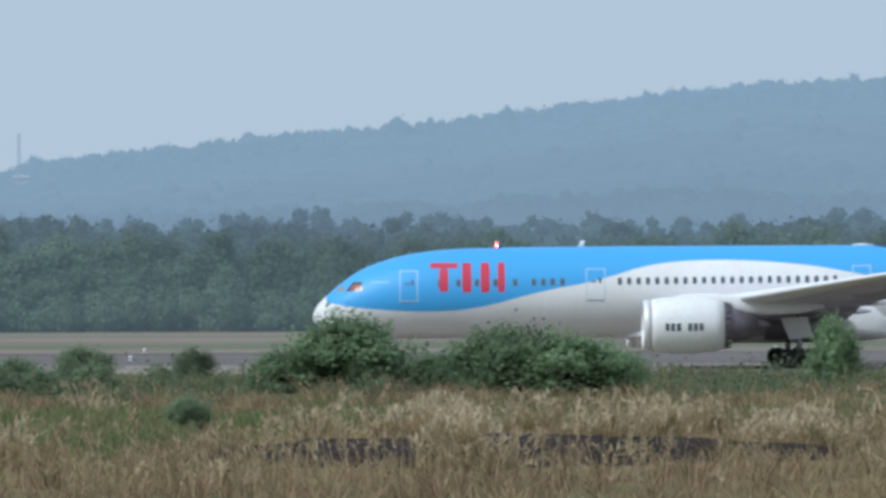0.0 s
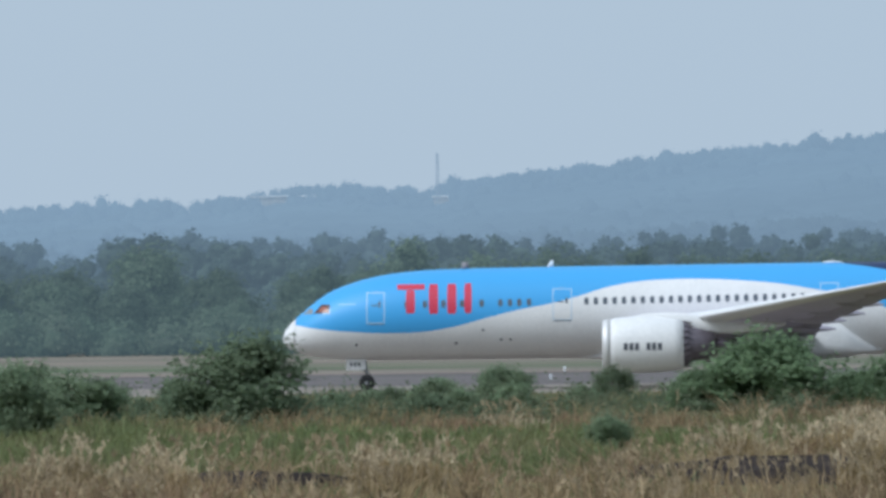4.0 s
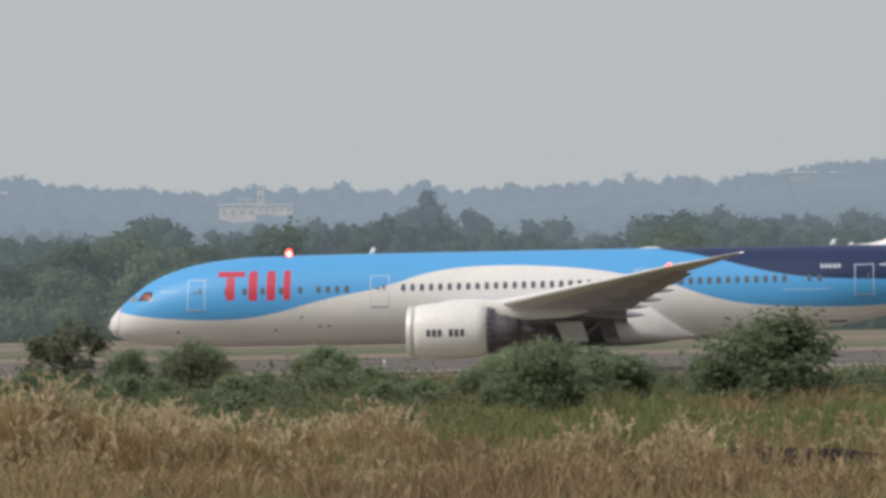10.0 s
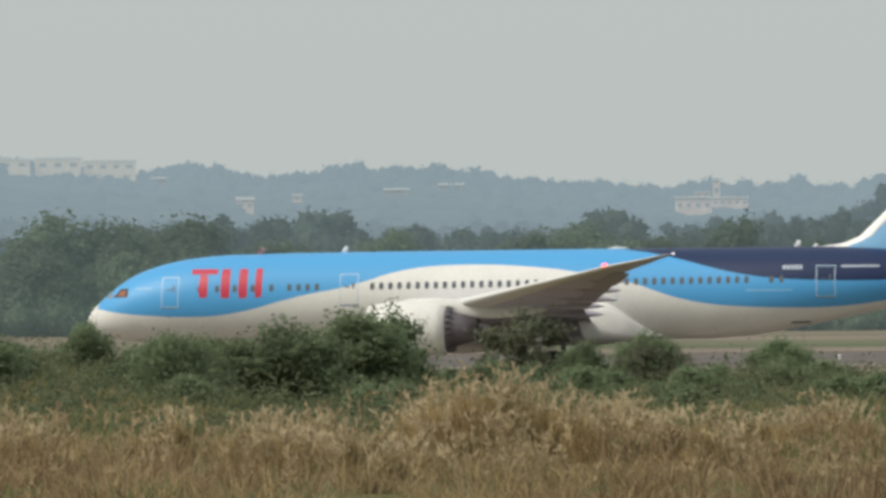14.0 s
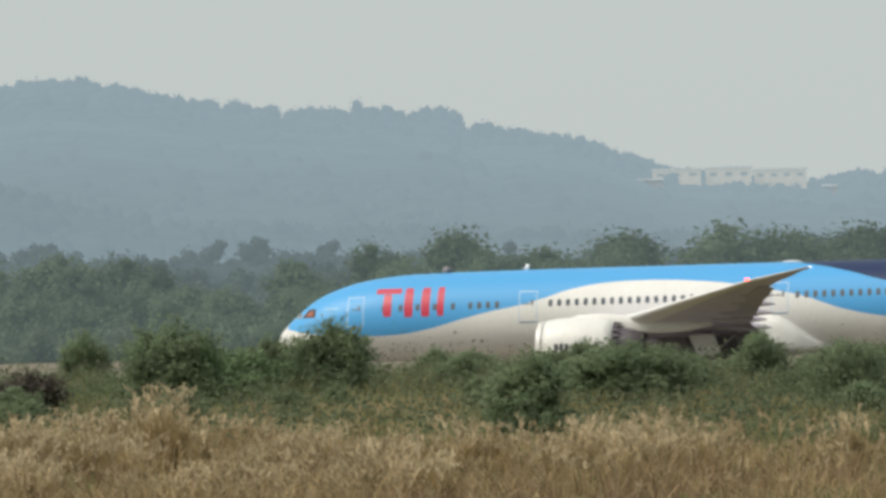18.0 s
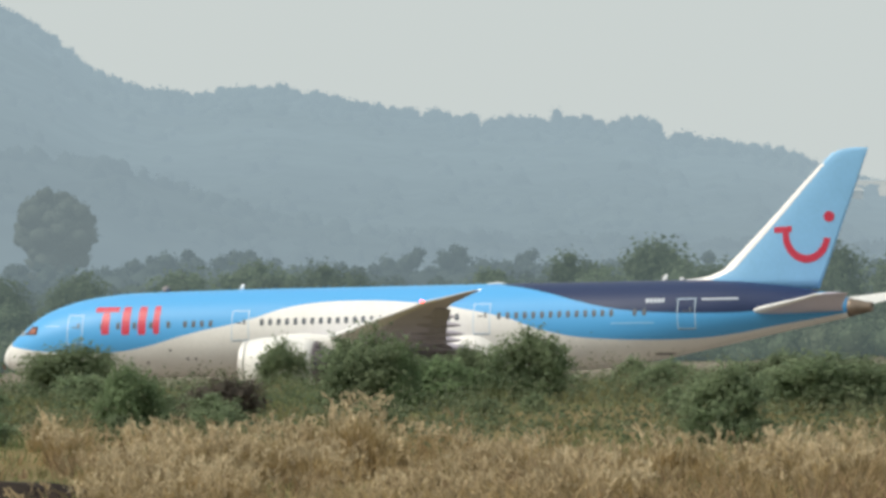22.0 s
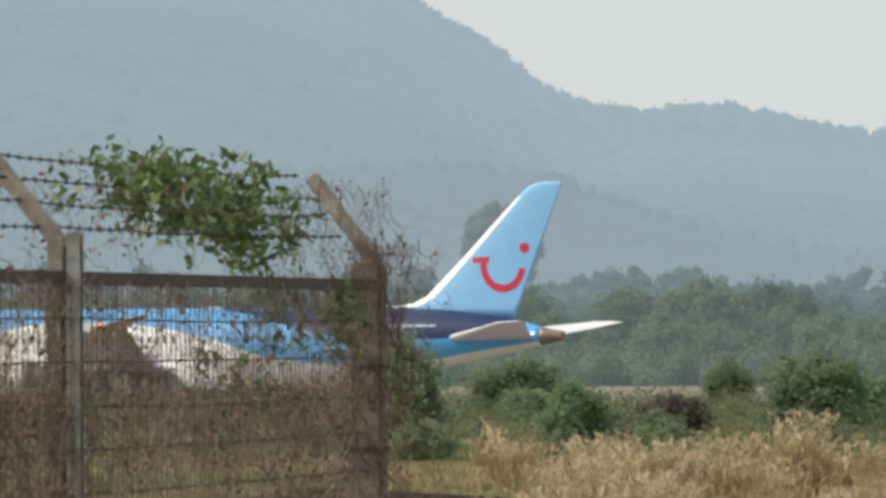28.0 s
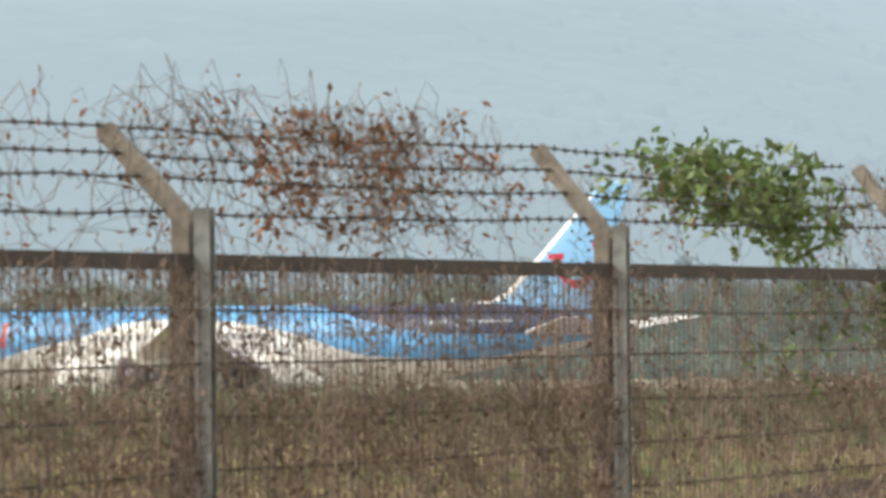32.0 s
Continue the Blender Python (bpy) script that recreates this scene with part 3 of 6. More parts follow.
for k in range(5):
    part("registration_bar", mesh_of("registration_bar", *skin_patch(46.98 + 0.27 * k, 47.17 + 0.27 * k, 6.5, 6.78, 0.012, True, 1, 1), M_FAINT), PLANE, "small pale bar")
part("title_bar", mesh_of("title_bar", *skin_patch(50.8, 53.25, 6.62, 6.74, 0.012, True, 6, 1), M_FAINT), PLANE, "thin pale bar")
part("title_bar", mesh_of("title_bar", *skin_patch(44.6, 47.6, 5.1, 5.22, 0.012, True, 6, 1), M_FIN), PLANE, "faint pale-blue bar")
for s, h in ((13.13, 3.86), (14.29, 3.26), (14.9, 3.25), (11.37, 3.04), (4.9, 3.0)):
    part("vent", mesh_of("vent", *skin_patch(s - 0.1, s + 0.1, h - 0.07, h + 0.07, 0.01, True, 1, 2, 0.03), M_GREYMARK), PLANE, "small dark outlet")
part("drain_flap", mesh_of("drain_flap", *skin_patch(47.4, 48.6, 2.98, 3.1, 0.012, True, 2, 1), M_GREYMARK), PLANE, "thin dark panel gap")

# wing-to-body fairing
rings = []
for i in range(61):
    s = 19.0 + 20.0 * i / 60
    w = table([(19, 0.3), (20.5, 1.3), (22, 2.3), (24, 3.1), (26, 3.3), (33, 3.42), (35.5, 3.4), (36.6, 3.15), (37.6, 2.5), (38.5, 1.7), (39, 1.2)], s)
    zt = table([(19, 2.05), (20.5, 2.3), (22, 3.0), (24, 3.7), (26, 4.1), (32, 4.5), (34.6, 4.78), (35.4, 4.7), (36.2, 4.2), (37.2, 3.35), (38.2, 2.6), (39, 2.3)], s)
    zb = table([(19, 2.0), (21, 1.85), (24, 1.62), (34, 1.62), (36.5, 1.8), (39, 2.25)], s)
    e = 0.8 - 0.3 * smooth_step(30, 34, s)
    rings.append([(s, w * math.copysign(abs(math.cos(a)) ** e, math.cos(a)), (zt + zb) / 2 + (zt - zb) / 2 * math.copysign(abs(math.sin(a)) ** e, math.sin(a)))
                  for a in (2 * math.pi * k / 44 for k in range(44))])
part("belly_fairing", mesh_of("belly_fairing", *loft(rings), M_WHITE, True), PLANE, "white rounded wing root fairing")


def fairing_side(s, h):
    """Distance of the fairing's skin from the centre line."""
    w = table([(19, 0.3), (20.5, 1.3), (22, 2.3), (24, 3.1), (26, 3.3), (33, 3.42), (35.5, 3.4), (36.6, 3.15), (37.6, 2.5)], s)
    zt = table([(19, 2.05), (20.5, 2.3), (22, 3.0), (24, 3.7), (26, 4.1), (32, 4.5), (34.6, 4.78), (35.4, 4.7)], s)
    zb = table([(19, 2.0), (21, 1.85), (24, 1.62), (34, 1.62), (36.5, 1.8)], s)
    e = 0.8 - 0.3 * smooth_step(30, 34, s)
    q = min(1.0, abs((h - (zt + zb) / 2) / ((zt - zb) / 2))) ** (1 / e)
    return w * math.sqrt(max(0.0, 1 - q * q)) ** e


def belly_shade(name, s0, s1, slant, h0, h1, off, mat, label):
    for sg in (-1, 1):
        v = []
        nu, nv = 12, 8
        for j in range(nv + 1):
            h = h0 + (h1 - h0) * j / nv
            for i in range(nu + 1):
                s = s0 + (s1 + slant * (1 - j / nv) - s0) * i / nu
                v.append((s, sg * (fairing_side(s, h) + off), h))
        n = nu + 1
        f = [(j * n + i, j * n + i + 1, (j + 1) * n + i + 1, (j + 1) * n + i) for j in range(nv) for i in range(nu)]
        part(name, mesh_of(name, v, f if sg < 0 else [g[::-1] for g in f], mat, True), PLANE, label)


# Shade under the wing is painted as a grey sheet over the belly.
belly_shade("belly_shade", 25.5, 33.6, 0.5, 1.66, 3.3, 0.012, M_BELLYSHADE_HOOD, "belly skin with the wing's shade painted grey")
# No recess is cut; its shade is painted as a dark sheet.
belly_shade("wheel_bay_shade", 29.2, 32.6, 0.5, 1.75, 3.1, 0.024, M_WELLSHADE, "flat dark sheet painted as a shaded wheel bay")


def foil(le, te, z, l, thick, sg, n=10, twist=0.0):
    """Section of a wing at lateral distance l: nose at le, tail at te."""
    c = te - le
    up, lo = [], []
    for k in range(n + 1):
        q = 0.5 * (1 - math.cos(math.pi * k / n))
        t = 5 * thick * (0.2969 * math.sqrt(q) - 0.126 * q - 0.3516 * q * q + 0.2843 * q ** 3 - 0.1015 * q ** 4)
        camber = 0.02 * 4 * q * (1 - q)
        zz = z - twist * q * c
        up.append((le + q * c, sg * l, zz + c * (camber + t)))
        lo.append((le + q * c, sg * l, zz + c * (camber - t) - 0.004))
    return up + lo[::-1]


WING = [(1.5, 21.2, 34.2, 3.55, 0.13), (2.9, 22.2, 34.2, 3.75, 0.13), (6.3, 24.5, 34.3, 4.16, 0.12), (9.7, 26.9, 34.8, 4.57, 0.11), (14, 29.86, 36.4, 5.1, 0.105),
        (18, 32.6, 37.7, 5.6, 0.10), (22, 35.4, 38.85, 6.08, 0.095), (25, 37.5, 40.0, 6.45, 0.09), (27.4, 39.15, 41.2, 6.76, 0.085), (28.4, 40.55, 42.1, 6.98, 0.075),
        (29.4, 42.2, 43.05, 7.26, 0.06), (30.06, 43.45, 43.9, 7.48, 0.05)]
for sg, lab in ((-1, "long swept grey wing"), (1, "long swept grey wing")):
    rings = [foil(le, te, z, l, t, sg, twist=0.035) for l, le, te, z, t in WING]
    wing = part("wing", mesh_of("wing", *loft(rings), M_WING, True), PLANE, lab)
    # bright slat skin round the leading edge, widened below to paint the underside's reflection
    rings = []
    for l, le, te, z, t in WING[2:]:
        c = te - le
        ring = foil(le - 0.012, te, z, l, t * 1.03, sg, n=20, twist=0.035)
        up, lo = ring[:21], ring[21:][::-1]
        rings.append([lo[k] for k in range(6, -1, -1)] + [up[k] for k in range(8)])
    rings = [[(x, y, z + 0.01 * (1 if k > 6 else -1)) for k, (x, y, z) in enumerate(r)] for r in rings]
    part("leading_edge", mesh_of("leading_edge", *loft(rings, closed=False, caps=False), M_LIP, True), wing, "leading edge slat, its underside reflection painted in white")
    at = lambda l, i: float(np.interp(l, [w[0] for w in WING], [w[i] for w in WING]))
    edge_z = lambda l: at(l, 3) - 0.035 * (at(l, 2) - at(l, 1))
    for l, r in ((6.6, 0.27), (10.4, 0.25), (13.6, 0.24), (17.6, 0.20), (21.6, 0.16)):
        s0, s1 = at(l, 2) - 10 * r, at(l, 2) + 5.6 * r
        z0 = edge_z(l)
        rings = []
        for q in (0.0, 0.04, 0.12, 0.28, 0.5, 0.7, 0.85, 0.95, 1.0):
            rr = max(0.012, r * math.sin(math.pi * min(1, q ** 0.8)) ** 0.7)
            zc = z0 + 0.10 * (1 - q) - 0.42 * r - 0.5 * r * max(0.0, q - 0.6)
            rings.append([(s0 + (s1 - s0) * q, sg * l + 0.8 * rr * math.cos(a), zc + 1.3 * rr * math.sin(a)) for a in (2 * math.pi * k / 14 for k in range(14))])
        part("flap_fairing", mesh_of("flap_fairing", *loft(rings), M_FAIRING, True), wing, "pointed flap track fairing")
    for l0, l1 in ((3.3, 9.0), (10.6, 20.5), (20.7, 25.4)):
        le0, le1, z0, z1 = at(l0, 2), at(l1, 2), edge_z(l0), edge_z(l1)
        v = [(le0 - 1.1, sg * l0, z0 - 0.02), (le0 + 0.3, sg * l0, z0 - 0.16), (le1 + 0.22, sg * l1, z1 - 0.10), (le1 - 0.8, sg * l1, z1 - 0.02)]
        v += [(x, y, z - 0.07) for x, y, z in v]
        f = [(0, 1, 2, 3), (7, 6, 5, 4), (0, 4, 5, 1), (1, 5, 6, 2), (2, 6, 7, 3), (3, 7, 4, 0)]
        part("flap", mesh_of("flap", v, f, M_FAIRING), wing, "trailing edge flap slightly lowered")
    nav = M_NAVRED if sg < 0 else material("green_position_light", (0.05, 0.5, 0.1), rough=0.2, glow=(0.1, 1.0, 0.3, 6.0))
    part("position_light", mesh_of("position_light", *lathe([(0, 0.02), (0.04, 0.07), (0.14, 0.09), (0.26, 0.06), (0.32, 0.02)], seg=12, centre=(39.0, sg * 27.35, 6.82)), nav, True), wing, "small glowing wing position light")
    part("tip_light", mesh_of("tip_light", *lathe([(0, 0.02), (0.03, 0.05), (0.14, 0.05), (0.18, 0.02)], seg=10, centre=(43.72, sg * 30.0, 7.5)), M_NAVWHITE, True), wing, "small white tip light")


def engine(sg):
    y, z = sg * 9.73, 2.86
    cowl = part("engine_cowl", mesh_of("engine_cowl", *lathe(
        [(21.45, 1.60), (21.8, 1.675), (22.4, 1.74), (23.4, 1.78), (24.4, 1.75), (25.4, 1.64), (26.1, 1.50)], seg=48, centre=(0, y, z), squash=1.02), M_WHITE, True), PLANE, "large white engine nacelle with grey bars")
    part("inlet_lip", mesh_of("inlet_lip", *lathe(
        [(21.9, 1.28), (21.5, 1.3), (21.15, 1.35), (20.98, 1.42), (20.93, 1.46), (20.98, 1.52), (21.15, 1.57), (21.44, 1.612)], seg=48, centre=(0, y, z), squash=1.02), M_INLET, True), cowl, "polished metal inlet lip")
    part("fan_disc", mesh_of("fan_disc", *lathe([(21.5, 0.02), (21.75, 0.2), (22.1, 0.36), (22.12, 1.27), (22.3, 1.27)], seg=40, centre=(0, y, z)), M_DARK, True), cowl, "dark fan and spinner")
    v, f = [], []
    for k in range(22):
        a0, a1, am = (2 * math.pi * q / 22 for q in (k, k + 1, k + 0.5))
        for s, r, a in ((26.06, 1.51, a0), (26.06, 1.51, a1), (26.62, 1.39, am), (26.06, 1.46, a0), (26.06, 1.46, a1), (26.62, 1.345, am)):
            v.append((s, y + r * math.cos(a), z + 1.02 * r * math.sin(a)))
        o = 6 * k
        f += [(o, o + 1, o + 2), (o + 5, o + 4, o + 3), (o, o + 2, o + 5, o + 3), (o + 1, o + 4, o + 5, o + 2)]
    part("chevron_edge", mesh_of("chevron_edge", v, f, M_DARK), cowl, "dark saw-toothed chevron rim")
    part("core_nozzle", mesh_of("core_nozzle", *lathe([(25.5, 1.25), (26.3, 1.2), (27.2, 0.98), (28.1, 0.72), (28.12, 0.62), (27.6, 0.6)], seg=36, centre=(0, y, z)), M_DARK, True), cowl, "dark metal core nozzle")
    part("exhaust_plug", mesh_of("exhaust_plug", *lathe([(27.4, 0.5), (28.2, 0.42), (28.9, 0.2), (29.2, 0.02)], seg=24, centre=(0, y, z)), M_DARK, True), cowl, "dark exhaust plug")
    for k in range(7):
        if k == 3:
            continue
        s0 = 22.3 + 0.36 * k
        a0, a1 = radians(4), radians(-11)
        sgn = sg
        q = []
        for s, w in ((s0, 0), (s0 + 0.26, 0)):
            r = table([(21.45, 1.60), (21.8, 1.675), (22.4, 1.74), (23.4, 1.78), (24.4, 1.75), (25.4, 1.64), (26.1, 1.50)], s) + 0.012
            q += [(s, y + sgn * r * math.cos(a), z + 1.02 * r * math.sin(a)) for a in (a0, (a0 + a1) / 2, a1)]
        q += [(x, yy - sgn * 0.03, zz) for x, yy, zz in q]
        part("cowl_bar", mesh_of("cowl_bar", q, [(0, 1, 4, 3), (1, 2, 5, 4), (6, 9, 10, 7), (7, 10, 11, 8), (0, 3, 9, 6), (2, 8, 11, 5), (0, 6, 7, 1), (1, 7, 8, 2), (3, 4, 10, 9), (4, 5, 11, 10)], M_GREYMARK), cowl, "small grey bar")
    # pylon
    rings = []
    for s, zt, zb, w in ((22.6, 4.58, 4.35, 0.05), (23.6, 4.82, 4.2, 0.2), (25.2, 4.9, 3.9, 0.28), (27.0, 4.72, 3.55, 0.28), (29.0, 4.5, 3.5, 0.24), (31.0, 4.3, 3.6, 0.15), (32.6, 4.15, 3.95, 0.04)):
        rings.append([(s, y + w * math.cos(a), (zt + zb) / 2 + (zt - zb) / 2 * math.sin(a)) for a in (2 * math.pi * k / 16 for k in range(16))])
    part("pylon", mesh_of("pylon", *loft(rings), M_WHITE, True), cowl, "white engine pylon under the wing")


engine(-1)
engine(1)

# fin and rudder
FIN = [(7.2, 50.0, 58.4, 0.10), (7.95, 50.0, 58.65, 0.09), (8.3, 51.0, 58.8, 0.09), (8.65, 51.8, 58.95, 0.09), (10.0, 53.2, 59.45, 0.09), (12.0, 55.2, 60.2, 0.09), (14.0, 57.12, 60.98, 0.09), (15.6, 58.68, 61.55, 0.085),
       (16.25, 59.35, 61.8, 0.075), (16.5, 59.95, 61.88, 0.05), (16.62, 60.7, 61.9, 0.02)]


def upright_foil(z, le, te, thick, n=9):
    c = te - le
    a, b = [], []
    for k in range(n + 1):
        q = 0.5 * (1 - math.cos(math.pi * k / n))
        t = 5 * thick * c * (0.2969 * math.sqrt(q) - 0.126 * q - 0.3516 * q * q + 0.2843 * q ** 3 - 0.1015 * q ** 4)
        a.append((le + q * c, -t, z))
        b.append((le + q * c, t + 0.004, z))
    return a + b[::-1]


fin = part("fin", mesh_of("fin", *loft([upright_foil(*r) for r in FIN]), M_FIN, True), PLANE, "tall sky-blue tail fin with red emblem")
rings = []
# The strip's width takes in a soft highlight, painted as pale metal.
for z, le, te, t in FIN[1:8]:
    r = upright_foil(z, le - 0.02, te, t * 1.06, 14)
    rings.append([r[3], r[2], r[1], r[0], r[-2], r[-3], r[-4]])
part("fin_leading_edge", mesh_of("fin_leading_edge", *loft(rings, closed=False, caps=False), M_LIP, True), fin, "bare leading edge, widened by a painted highlight")
dorsal = [[(s, 0.02 + w * math.cos(a), z + h * math.sin(a)) for a in (2 * math.pi * k / 12 for k in range(12))] for s, w, z, h in
          ((48.6, 0.02, 7.95, 0.02), (49.4, 0.05, 7.95, 0.07), (50.2, 0.07, 7.95, 0.16), (51.0, 0.09, 7.95, 0.34), (51.5, 0.1, 7.93, 0.48))]
part("dorsal_fillet", mesh_of("dorsal_fillet", *loft(dorsal), M_LIP, True), fin, "bright curved fin root fillet")


def fin_side(s, z):
    le, te, t = (float(np.interp(z, [r[0] for r in FIN], [r[i] for r in FIN])) for i in (1, 2, 3))
    q = min(1, max(0.001, (s - le) / (te - le)))
    return 5 * t * (te - le) * (0.2969 * math.sqrt(q) - 0.126 * q - 0.3516 * q * q + 0.2843 * q ** 3 - 0.1015 * q ** 4)


def fin_plate(outline, name, label):
    """A thin red plate on the fin's port side from pairs of edge points."""
    v, f = [], []
    n = len(outline)
    for off in (0.03, -0.02):
        for a, b in outline:
            for s, z in (a, b):
                v.append((s, -(fin_side(s, z) + off), z))
    m = 2 * n
    for i in range(n - 1):
        a = 2 * i
        f += [(a, a + 1, a + 3, a + 2), (m + a, m + a + 2, m + a + 3, m + a + 1), (a, a + 2, m + a + 2, m + a), (a + 1, m + a + 1, m + a + 3, a + 3)]
    f += [(0, m, m + 1, 1), (m - 2, m - 1, 2 * m - 1, 2 * m - 2)]
    part(name, mesh_of(name, v, f, M_RED), fin, label)


arc = []
for k in range(17):
    q = k / 16
    a = radians(174 + 176 * q)
    c, w = (57.6, 10.92), 0.27 - 0.06 * abs(2 * q - 1)
    arc.append(tuple((c[0] + (1.42 + d * w) * math.cos(a), c[1] + (1.72 + d * w) * math.sin(a) * 0.98) for d in (1, -1)))
fin_plate(arc, "emblem_arc", "red curved band")
fin_plate([((55.38, 11.40), (55.42, 11.02)), ((56.6, 11.46), (56.6, 11.06))], "emblem_tick", "short red bar")
fin_plate([tuple((59.16 + 0.36 * math.cos(radians(a)), 12.05 + d * 0.36 * math.sin(radians(a))) for d in (1, -1)) for a in range(180, -1, -15)], "emblem_dot", "round red dot")

# tailplanes
STAB = [(0.8, 53.6, 60.2, 5.72, 0.10), (1.5, 53.9, 60.3, 5.8, 0.10), (4.0, 56.0, 60.95, 6.12, 0.095), (7.0, 58.5, 61.9, 6.5, 0.09), (9.2, 60.3, 62.6, 6.8, 0.085), (9.75, 61.1, 62.8, 6.88, 0.06), (9.9, 61.9, 62.85, 6.9, 0.03)]
for sg in (-1, 1):
    # Port grey and starboard white put shade and light into the paint.
    st = part("tailplane", mesh_of("tailplane", *loft([foil(le, te, z, l, t, sg) for l, le, te, z, t in STAB]), M_WING if sg < 0 else M_WHITE, True), PLANE, "swept tailplane")
    rings = []
    for l, le, te, z, t in STAB[1:6]:
        ring = foil(le - 0.015, te, z, l, t * 1.05, sg, n=10)
        up, lo = ring[:11], ring[11:][::-1]
        rings.append([lo[k] for k in range(2, -1, -1)] + [up[k] for k in range(3)])
    part("leading_edge", mesh_of("leading_edge", *loft(rings, closed=False, caps=False), M_LIP, True), st, "bright tailplane leading edge")
part("tail_light", mesh_of("tail_light", *lathe([(0, 0.02), (0.06, 0.1), (0.2, 0.1), (0.26, 0.02)], seg=10, centre=(59.9, -0.86, 6.12)), M_NAVWHITE, True), PLANE, "small white tail light")

# aerials and the satellite hump
for s, h, c in ((17.46, 0.4, 0.42), (47.62, 0.42, 0.45), (48.83, 0.2, 0.4)):
    z0 = section(s)[0] + section(s)[1] - 0.03
    rings = [[(s + 0.35 * q * h + (c * (1 - 0.5 * q)) * (math.cos(a) * 0.5), 0.035 * math.sin(a), z0 + h * q + 0.02) for a in (2 * math.pi * k / 10 for k in range(10))] for q in (0, 0.3, 0.7, 1.0)]
    part("blade_aerial", mesh_of("blade_aerial", *loft(rings), M_LINE, True), PLANE, "small white blade aerial")
rings = [[(35.0 + 1.6 * q, 0.45 * math.sin(math.pi * q) ** 0.5 * math.cos(a) + 0.001 * math.cos(a), 7.93 + 0.16 * math.sin(math.pi * q) ** 0.6 * (math.sin(a) * 0.5 + 0.5)) for a in (2 * math.pi * k / 16 for k in range(16))]
         for q in (0.01, 0.1, 0.25, 0.5, 0.75, 0.9, 0.99)]
part("satellite_hump", mesh_of("satellite_hump", *loft(rings), M_LINE, True), PLANE, "low pale satellite hump")


def beacon(s, y, z, up):
    """A turning beacon: a lamp that lights one sector, in a red base."""
    part("beacon_base", mesh_of("beacon_base", *merged([tube([(0, 0, -0.04 * up), (0, 0, 0.03 * up)], [0.24, 0.23], 16)]), M_GREYMARK, True), PLANE, "dark beacon base", pose(s, y, z))
    n = 24
    c = up * 0.15
    ring = lambda r, d: [(r * math.sin(2 * math.pi * k / n), -d, c + r * math.cos(2 * math.pi * k / n)) for k in range(n)]
    v, f = loft([ring(0.265, -0.16), ring(0.265, 0.26), ring(0.252, 0.26), ring(0.252, -0.14)])
    # The hood is added: it hides the lamp between flashes as it turns.
    lamp = part("beacon_lamp", mesh_of("beacon_lamp", v, f, M_BELLYSHADE_HOOD, True), PLANE, "added grey hood that turns to make the flashes", pose(s, y, z))
    # The reflector is oversized to stand in for the lamp's glare.
    v, f = loft([ring(0.250, -0.13), ring(0.23, -0.10), ring(0.15, -0.07), ring(0.02, -0.06)])
    part("bulb", mesh_of("beacon_bulb", v, f, M_BEACON, True), lamp, "glowing red reflector, oversized to stand in for glare")
    v, f = loft([ring(0.012, -0.05), ring(0.055, -0.04), ring(0.075, -0.01), ring(0.055, 0.02), ring(0.012, 0.04)])
    part("filament", mesh_of("beacon_filament", v, f, M_FILAMENT, True), lamp, "glowing hot lamp core")
    return lamp


BEACONS = [beacon(12.0, -0.05, section(12.0)[0] + section(12.0)[1] + 0.0, 1), beacon(24.6, -0.1, 1.64, -1)]
WHEELS = []


def wheel(s, y, r, w):
    tyre = part("wheel", mesh_of("wheel_tyre", *[[(a[1], a[0], a[2]) for a in q] if i == 0 else q for i, q in enumerate(lathe(
        [(-w / 2, r * 0.55), (-w / 2, r * 0.88), (-w * 0.36, r * 0.97), (0, r), (w * 0.36, r * 0.97), (w / 2, r * 0.88), (w / 2, r * 0.55)], seg=28))], M_TYRE, True),
        PLANE, "black aircraft wheel", pose(s, y, r + 0.035))
    part("rim", mesh_of("wheel_rim", *[[(a[1], a[0], a[2]) for a in q] if i == 0 else q for i, q in enumerate(lathe(
        [(-w * 0.52, 0.02), (-w * 0.52, r * 0.2), (-w * 0.4, r * 0.25), (-w * 0.4, r * 0.5), (-w * 0.51, r * 0.56), (w * 0.51, r * 0.56), (w * 0.4, r * 0.5), (w * 0.4, r * 0.25), (w * 0.52, r * 0.2), (w * 0.52, 0.02)], seg=20))], M_RIM, True),
        tyre, "pale metal rim")
    WHEELS.append((tyre, s, y, r))


for y in (-0.36, 0.36):
    wheel(5.45, y, 0.51, 0.40)
for sg in (-1, 1):
    for ds in (-0.73, 0.73):
        for dy in (-0.65, 0.65):
            wheel(31.28 + ds, sg * 4.9 + dy, 0.635, 0.5)
nose_gear = part("nose_gear", mesh_of("nose_gear", *merged([tube([(5.45, 0, 0.56), (5.4, 0, 1.3), (5.3, 0, 2.4)], [0.085, 0.11, 0.13], 10), tube([(5.45, -0.4, 0.545), (5.45, 0.4, 0.545)], 0.08, 10),
                                                           tube([(5.4, 0, 1.25), (4.3, 0, 2.3)], 0.06, 8), tube([(5.5, 0, 0.75), (5.75, 0, 1.0), (5.45, 0, 1.35)], 0.04, 6)]), M_STRUT, True), PLANE, "steel nose gear leg")
